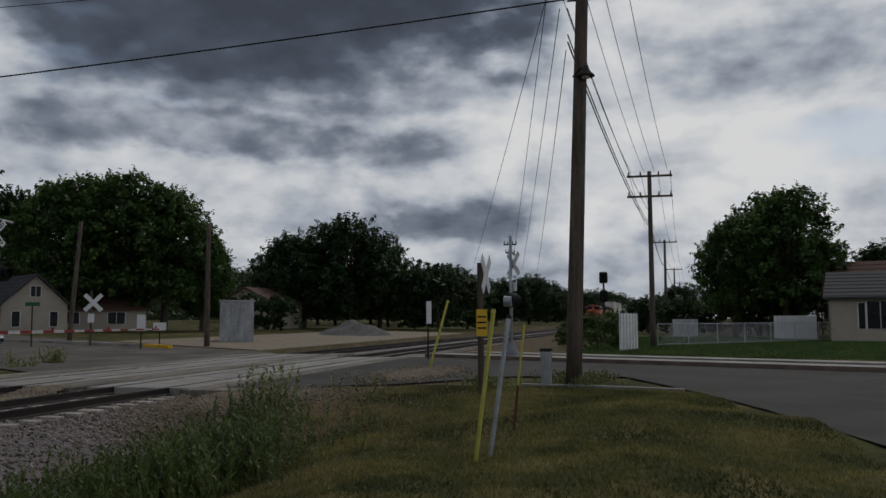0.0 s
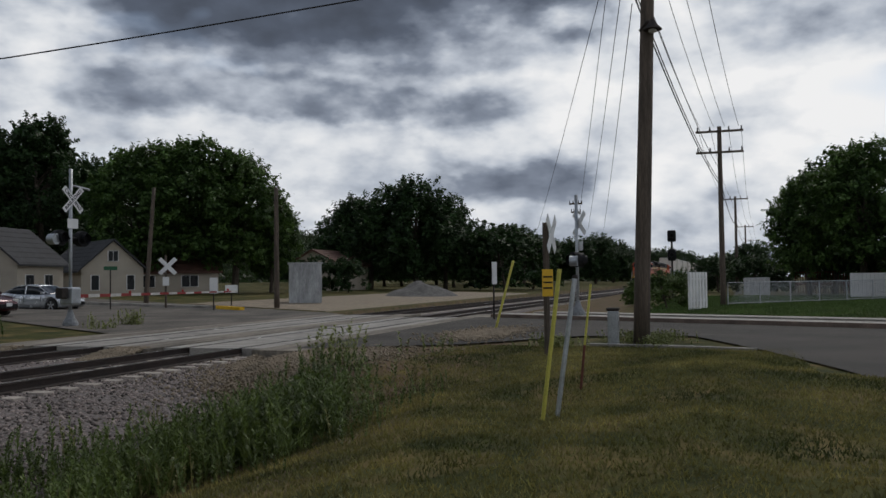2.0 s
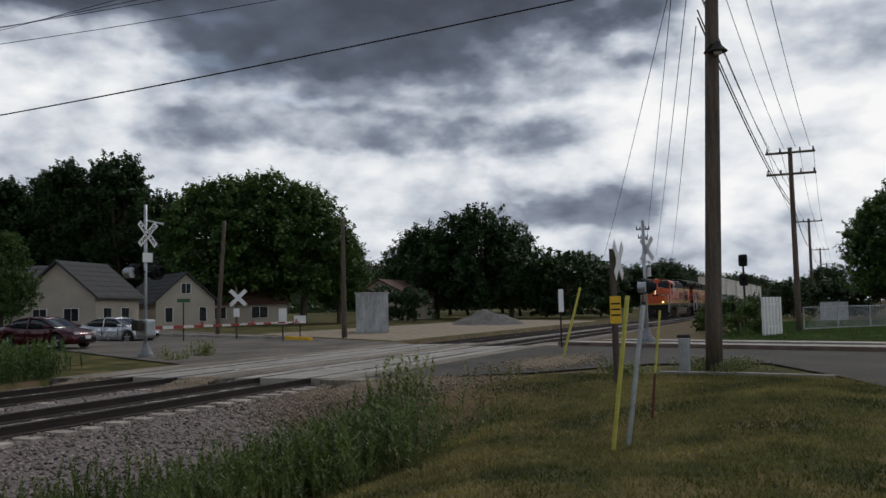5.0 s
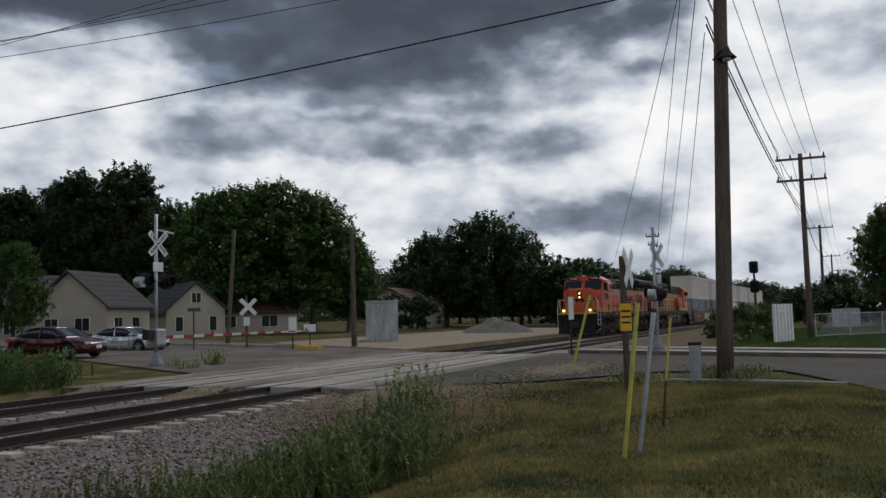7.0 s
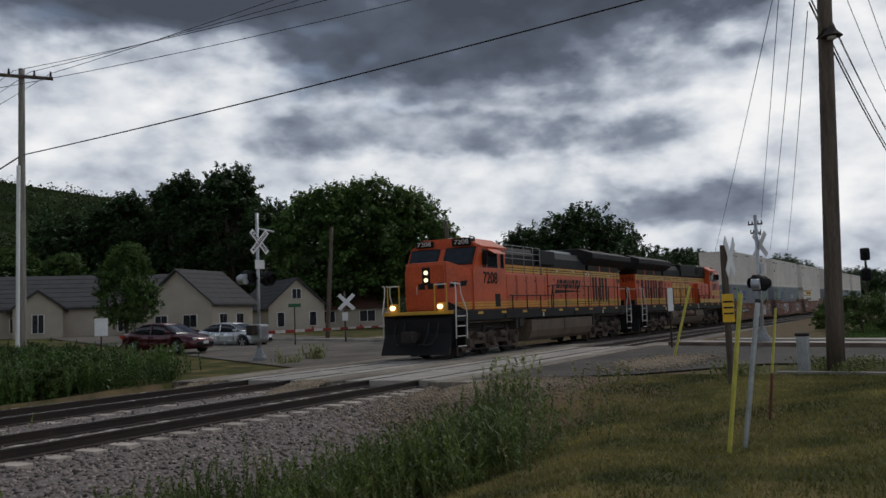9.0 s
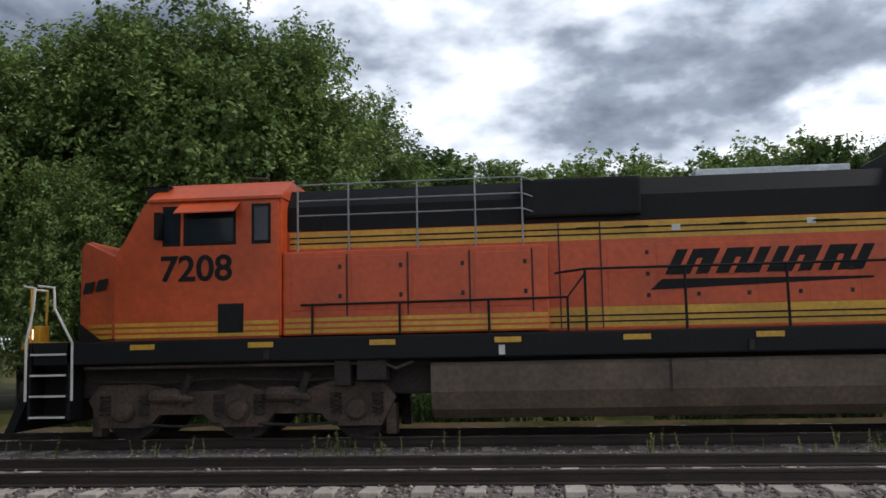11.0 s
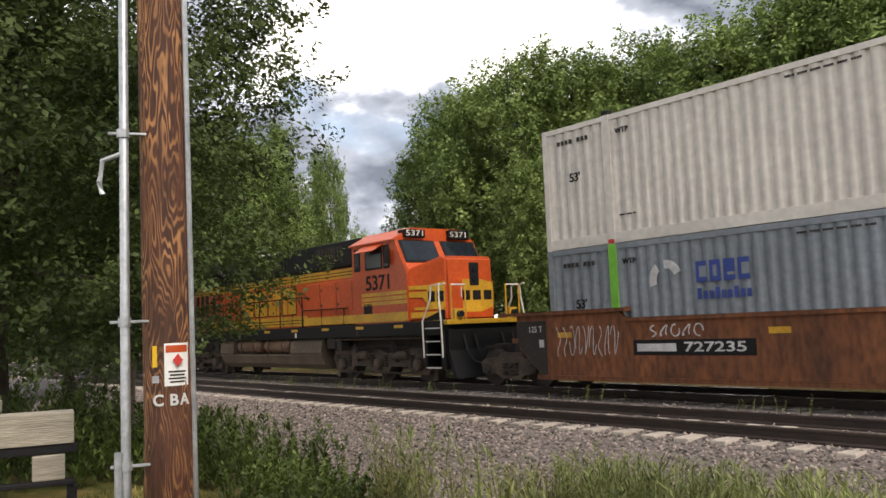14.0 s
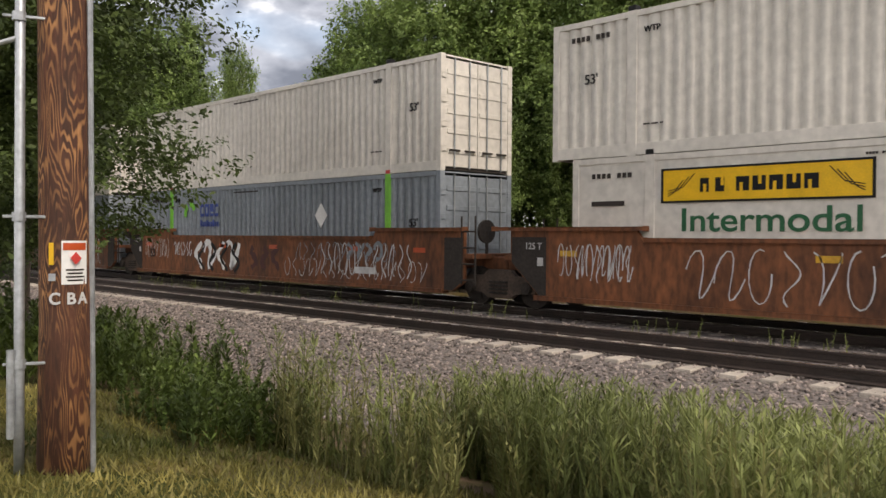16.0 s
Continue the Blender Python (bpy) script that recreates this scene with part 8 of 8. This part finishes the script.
UNIT, FIRST = 19.66, 49.75
BOTTOM = ("grey", "grey", "cream", "grey", "grey", "grey")
for k in range(6):
    o = FIRST + UNIT * k + (1.2 if k > 2 else 0)
    well_car(o, k % 3)
    container(o, 3.24, "white_box", "off-white corrugated 53-foot container stacked on top")
    if BOTTOM[k] == "grey":
        c = container(o, 0.36, "grey_box", "slate grey corrugated container with lime green posts in the well", "green")
        for s in (-1, 1):
            y = s * (WC + 0.004)
            if k == 0:
                bm = B()
                box(bm, 11.75, 12.8, s * (WC - 0.02) - 0.02, s * (WC - 0.02) + 0.03, 0.3, HC - 0.15)
                part("repair_plate", bm, M["maroon"], c, "maroon repaired panel with pale scuffs")
            bm = B()
            for a0 in (0.4, 2.2):
                pts = [(3.4 + 0.42 * math.cos(a0 + 0.25 * i), 2.0 + 0.42 * math.sin(a0 + 0.25 * i)) for i in range(6)] + [(3.4 + 0.24 * math.cos(a0 + 0.25 * i), 2.0 + 0.24 * math.sin(a0 + 0.25 * i)) for i in range(5, -1, -1)]
                extrude_poly(bm, pts, "y", y - 0.004, y + 0.004)
            part("emblem", bm, M["green"] if k else M["chalk"], c, "plain ring-shaped emblem")
            for q in range(4):
                bm = B()
                x0 = 4.15 + 0.32 * q
                box(bm, x0, x0 + 0.25, y - 0.004, y + 0.004, 1.9, 2.32, 0)
                blk = part("lettering_block", bm, M["blue_mark"], c, "plain blue block where a trade name stands")
                bm = B()
                box(bm, x0 + 0.08, x0 + (0.17 if q == 1 else 0.25), y - 0.006, y + 0.006, 2.0, 2.22 if q != 2 else 2.06)
                part("gap", bm, M["grey_box"], blk)
            bm = B()
            for q in range(9):
                box(bm, 4.16 + 0.14 * q, 4.25 + 0.14 * q, y - 0.004, y + 0.004, 1.56, 1.72 if q % 3 else 1.78)
            tagged(part("wording_bar", bm, M["blue_mark"], c, "thin blue bars where small wording stands"), kind="stuff")
            if k == 1:
                bm = B()
                extrude_poly(bm, [(10.9, 1.85), (11.2, 2.2), (11.5, 1.85), (11.2, 1.5)], "y", y - 0.004, y + 0.004)
                part("placard", bm, M["white"], c, "white diamond placard")
    else:
        c = container(o + 0.55, 0.36, "white_box", "smooth cream container with a yellow panel and green wording", "white_box", 15.2, True, "")
        for s in (-1, 1):
            y = s * (WC + 0.002)
            bm = B()
            box(bm, 2.2, 6.05, y - 0.004, y + 0.004, 1.96, 2.56)
            pn = part("logo_panel", bm, M["signyellow"], c, "yellow panel with a dark border")
            for x0, x1, z0, z1 in ((2.15, 6.1, 2.55, 2.59), (2.15, 6.1, 1.93, 1.97), (2.15, 2.2, 1.95, 2.57), (6.05, 6.1, 1.95, 2.57)):
                bm = B()
                box(bm, x0, x1, y - 0.008, y + 0.008, z0, z1)
                part("panel_border", bm, M["black"], pn)
            for j in range(7):
                bm = B()
                x0 = 2.98 + j * 0.31 + (0.1 if j > 1 else 0)
                box(bm, x0, x0 + (0.25 if j > 1 else 0.18), y - 0.008, y + 0.008, 2.12, 2.38)
                lb = part("lettering_block", bm, M["black"], pn, "dark block where a trade name stands")
                bm = B()
                a0 = x0 + 0.07 + 0.04 * (j % 2)
                box(bm, a0, a0 + 0.06, y - 0.010, y + 0.010, 2.11 + 0.12 * (j % 2), 2.27 + 0.12 * (j % 2))
                part("gap", bm, M["signyellow"], lb)
            for sg in (-1, 1):
                for q in range(3):
                    bm = bent([(4.12 + sg * (1.25 + 0.12 * q), y, 2.48 - 0.06 * q), (4.12 + sg * (1.5 + 0.1 * q), y, 2.22 - 0.05 * q), (4.12 + sg * 1.82, y, 2.16 - 0.05 * q)], 0.012, 5)
                    part("flourish", bm, M["black"], pn, "thin dark flourish on the panel")
            text("wording", "Intermodal", 0.62, pose(4.25, y, 1.58, 90, 0, 0 if s < 0 else 180), M["green_mark"], c, 0.004, 0.007, 3.3)
            bm = B()
            for x in (0.9,):
                box(bm, x - 0.4, x + 0.4, y - 0.006, y + 0.006, 1.9, 2.0)
            part("marking_bar", bm, M["grime"], c)


# ---- weeds and grass ----
def stalks(name, xs, ys, hs, material, label, leaves_each=26, width=0.028, category="weeds"):
    """Tall weeds: a bent stem with many narrow leaves, from the ground up."""
    zs = np.maximum(terrain(xs, ys), np.where((ys > 7.6) & (ys < 19.4) & (xs < 18.6), ballast_top(ys), -9))
    n = len(xs)
    lean = rng.normal(0, 0.16, (n, 2))
    k = leaves_each
    f = rng.random((n, k)) ** 0.75
    base = np.stack([xs[:, None] + lean[:, :1] * hs[:, None] * f ** 1.5, ys[:, None] + lean[:, 1:] * hs[:, None] * f ** 1.5, zs[:, None] + hs[:, None] * f], -1)
    a = rng.uniform(0, 6.283, (n, k))
    ln = hs[:, None] * rng.uniform(0.10, 0.24, (n, k)) * (1.15 - 0.6 * f)
    out = np.stack([np.cos(a), np.sin(a), rng.uniform(0.3, 1.5, (n, k))], -1)
    out /= np.linalg.norm(out, axis=-1)[..., None]
    tip = base + out * ln[..., None]
    side = np.stack([-np.sin(a), np.cos(a), np.zeros_like(a)], -1) * width * rng.uniform(0.5, 1.3, (n, k))[..., None]
    mid = base * 0.45 + tip * 0.55
    Q = np.stack([base, mid + side, tip, mid - side], 2).reshape(-1, 3)
    # stems as slim three-cornered blades
    top = np.stack([xs + lean[:, 0] * hs, ys + lean[:, 1] * hs, zs + hs], -1)
    b0 = np.stack([xs, ys, zs - 0.05], -1)
    d = np.array([0.012, 0.0, 0.0])
    S = np.stack([b0 - d, b0 + d, top + d * 0.3, top - d * 0.3], 1).reshape(-1, 3)
    V = np.concatenate([Q, S])
    F = np.arange(len(V)).reshape(-1, 4)
    return tagged(new(name, raw_mesh(name, V, F, material)), label, category, kind="stuff")


def patch(n, x0, x1, y0, y1, density=0.8):
    x, y = rng.uniform(x0, x1, n * 3), rng.uniform(y0, y1, n * 3)
    k = np.array([noise.noise(Vector((a * 0.55, b * 0.9, 3.3))) for a, b in zip(x, y)])
    keep = k > 0.25 - density
    return x[keep][:n], y[keep][:n]


M["weed_green"] = leaf_mat("weed_green", (0.06, 0.10, 0.022), (0.15, 0.205, 0.05))
M["weed_dry"] = leaf_mat("weed_dry", (0.13, 0.135, 0.042), (0.29, 0.28, 0.105))
M["blade_green"] = leaf_mat("garden_grass", (0.05, 0.10, 0.02), (0.10, 0.17, 0.04))
x, y = patch(2300, -7.0, 1.5, 4.5, 7.0, 0.25)
stalks("ditch_weeds", x, y, rng.uniform(0.35, 1.15, len(x)), M["weed"], "tall green weeds growing in the ditch", 46, 0.008)
x, y = patch(1500, -7.2, 2.0, 4.3, 7.2, 0.3)
stalks("ditch_weeds", x, y, rng.uniform(0.3, 0.95, len(x)), M["weed_dry"], "yellowing seeding weeds among the green", 26, 0.008)
for cx, cy, sx, sy, n, h in ((10.6, 6.0, 0.9, 0.5, 420, 0.95), (12.6, 6.3, 0.8, 0.5, 260, 0.9), (9.0, 6.5, 0.9, 0.5, 220, 0.7), (14.4, 6.9, 0.7, 0.4, 90, 0.7), (7.6, 7.4, 1.2, 0.6, 170, 0.55), (6.2, 6.4, 1.0, 0.7, 160, 0.6), (4.0, 6.3, 1.2, 0.6, 150, 0.6), (2.0, 6.2, 1.0, 0.6, 130, 0.6), (11.6, 4.9, 1.6, 0.5, 80, 0.4), (8.6, 7.7, 1.3, 0.4, 120, 0.4), (6.6, 7.9, 1.0, 0.35, 70, 0.35), (9.6, 6.9, 1.2, 0.4, 150, 0.6)):
    x, y = rng.normal(cx, sx, n), rng.normal(cy, sy, n)
    stalks("ditch_weeds", x, y, rng.uniform(0.4, 1.0, n) * h, M["weed_green"], "tall green weeds growing in the ditch", 44, 0.012)
x, y = patch(420, 3.5, 15.5, 4.6, 8.2, 0.1)
stalks("ditch_weeds", x, y, rng.uniform(0.15, 0.5, len(x)), M["weed_dry"], "yellowing seeding weeds among the green", 22, 0.010)
x, y = patch(160, -30, 10, 13.2, 14.6, 0.2)
stalks("track_weeds", x, y, rng.uniform(0.12, 0.4, len(x)), M["weed"], "small weeds between the tracks", 16, 0.015)
x, y = patch(170, -9.4, -6.6, 3.6, 4.9, 0.3)
stalks("brambles", x, y, rng.uniform(0.25, 0.65, len(x)), M["weed_green"], "low green brambles beside the wooden pole", 44, 0.018)
x, y = patch(500, -17, -10.5, 1.5, 7.0, 0.5)
stalks("brambles", x, y, rng.uniform(0.5, 1.2, len(x)), M["weed_green"], "low dark green brambles beside the wooden pole", 60, 0.018)
for x0, x1, y0, y1, n, h in ((10.5, 16.5, 19.2, 23.5, 1000, 1.15), (15.0, 22.0, 21.0, 26.0, 500, 1.0), (-12, 10, 19.2, 22.0, 1400, 0.9), (16.5, 19.0, 19.0, 21.0, 150, 0.6)):
    x, y = patch(n, x0, x1, y0, y1, 0.45)
    stalks("verge_weeds", x, y, rng.uniform(0.4, 1.0, len(x)) * h, M["leaf_a"], "dark rank weeds on the far verge", 60, 0.022)
for cx, cy, n, h in ((28.5, 21.5, 40, 0.8), (26.0, 20.8, 30, 0.6), (22.6, 2.1, 60, 0.35), (23.0, 1.2, 60, 0.3), (21.3, 1.4, 60, 0.3), (20.5, 3.6, 60, 0.35), (16.2, 7.4, 25, 0.9), (18.4, 6.0, 12, 0.5)):
    x, y = rng.normal(cx, 0.35, n), rng.normal(cy, 0.3, n)
    stalks("weed_tuft", x, y, rng.uniform(0.5, 1.0, n) * h, M["weed"], "tuft of green weeds by the road edge", 26, 0.025)
for i in range(9):
    x, y = pol(-29 - i * 1.3, 25 + 1.5 * (i % 3))
    plant("bush", x, y, rng.uniform(0.8, 1.3), "rank green bush on the far verge", 0.8, group="verge bushes")
for i in range(6):
    x, y = pol(-34.0 - i * 0.9, 29 + 1.0 * (i % 2))
    plant("bush", x, y, rng.uniform(0.9, 1.35), "rank green bush on the far verge", 0.9, group="verge bushes")


def grass(name, n, x0, x1, y0, y1, h, material, keep=None, garden=False):
    x, y = rng.uniform(x0, x1, n), rng.uniform(y0, y1, n)
    ok = np.ones(n, bool)
    ok &= garden | ~((x > 15) & (y < -1.6)) & (garden | ~((y < -2.6) & (x > 11))) & (np.hypot(x, y) > 0.6)
    if keep is not None:
        ok &= keep(x, y)
    x, y = x[ok], y[ok]
    n = len(x)
    z = terrain(x, y)
    hh = h * rng.uniform(0.4, 1.3, n)
    a = rng.uniform(0, 6.283, n)
    w = 0.008 + 0.006 * rng.random(n)
    d = np.stack([np.cos(a) * w, np.sin(a) * w, np.zeros(n)], -1)
    b = np.stack([x, y, z - 0.01], -1)
    t = b + np.stack([rng.normal(0, 0.5, n) * hh, rng.normal(0, 0.5, n) * hh, hh], -1)
    V = np.stack([b - d, b + d, t], 1).reshape(-1, 3)
    tagged(new(name, raw_mesh(name, V, np.arange(len(V)).reshape(-1, 3), material)), "short mown grass blades, green and straw-coloured", "grass", kind="stuff")


grass("lawn_grass", 90000, 5, 21, -3.5, 6.5, 0.06, M["blade"], lambda x, y: y < 6.3 - 0.1 * np.abs(x - 12) + rng.normal(0, 0.4, len(x)))
grass("lawn_grass", 60000, 5, 21, -3.5, 6.0, 0.045, M["weed_dry"], lambda x, y: np.sin(x * 0.9 + y * 1.7) + rng.normal(0, 0.6, len(x)) > 0.2)
grass("lawn_grass", 80000, -10, 5.5, -2.2, 5.6, 0.08, M["blade"], lambda x, y: y > -1.2 + rng.normal(0, 0.4, len(x)))
grass("far_grass", 170000, 36, 76, -24, 3, 0.13, M["blade_green"], lambda x, y: x > 40.5 + 0.54 * (y - 9.4) + 2, True)


# ---- motion of the train ----
def train_x(t):
    """Front of the leading locomotive along the line at t seconds."""
    return -33.5 - 18.25 * (t - 12.3)


def motions():
    ts = [0.5 * i for i in range(33)]
    for ob, off in TRAIN:
        base = ob.matrix_basis.copy()
        half = 11.65 if ob.name.startswith("locomotive") else 8.1
        rows = []
        for t in ts:
            xc = train_x(t) + off + half
            dy, slope = bend(xc)
            rows.append((t, Matrix.Translation((xc, TRACKS[1] + dy, 0)) @ Matrix.Rotation(math.atan(slope), 4, "Z") @ Matrix.Translation((-half, 0, 0)) @ base))
        walk(ob, rows)
    # the wheels roll; those of the turned locomotive the other way about its own axis
    for ob, x, r in WHEELS:
        s = -1 if ob.parent.parent.matrix_basis[0][0] > 0 else 1
        rows = []
        for i in range(481):
            t = i / 30
            rows.append((t, Matrix.Translation((x, 0, r)) @ Matrix.Rotation(s * (train_x(0) - train_x(t)) / r, 4, "Y")))
        walk(ob, rows)


motions()
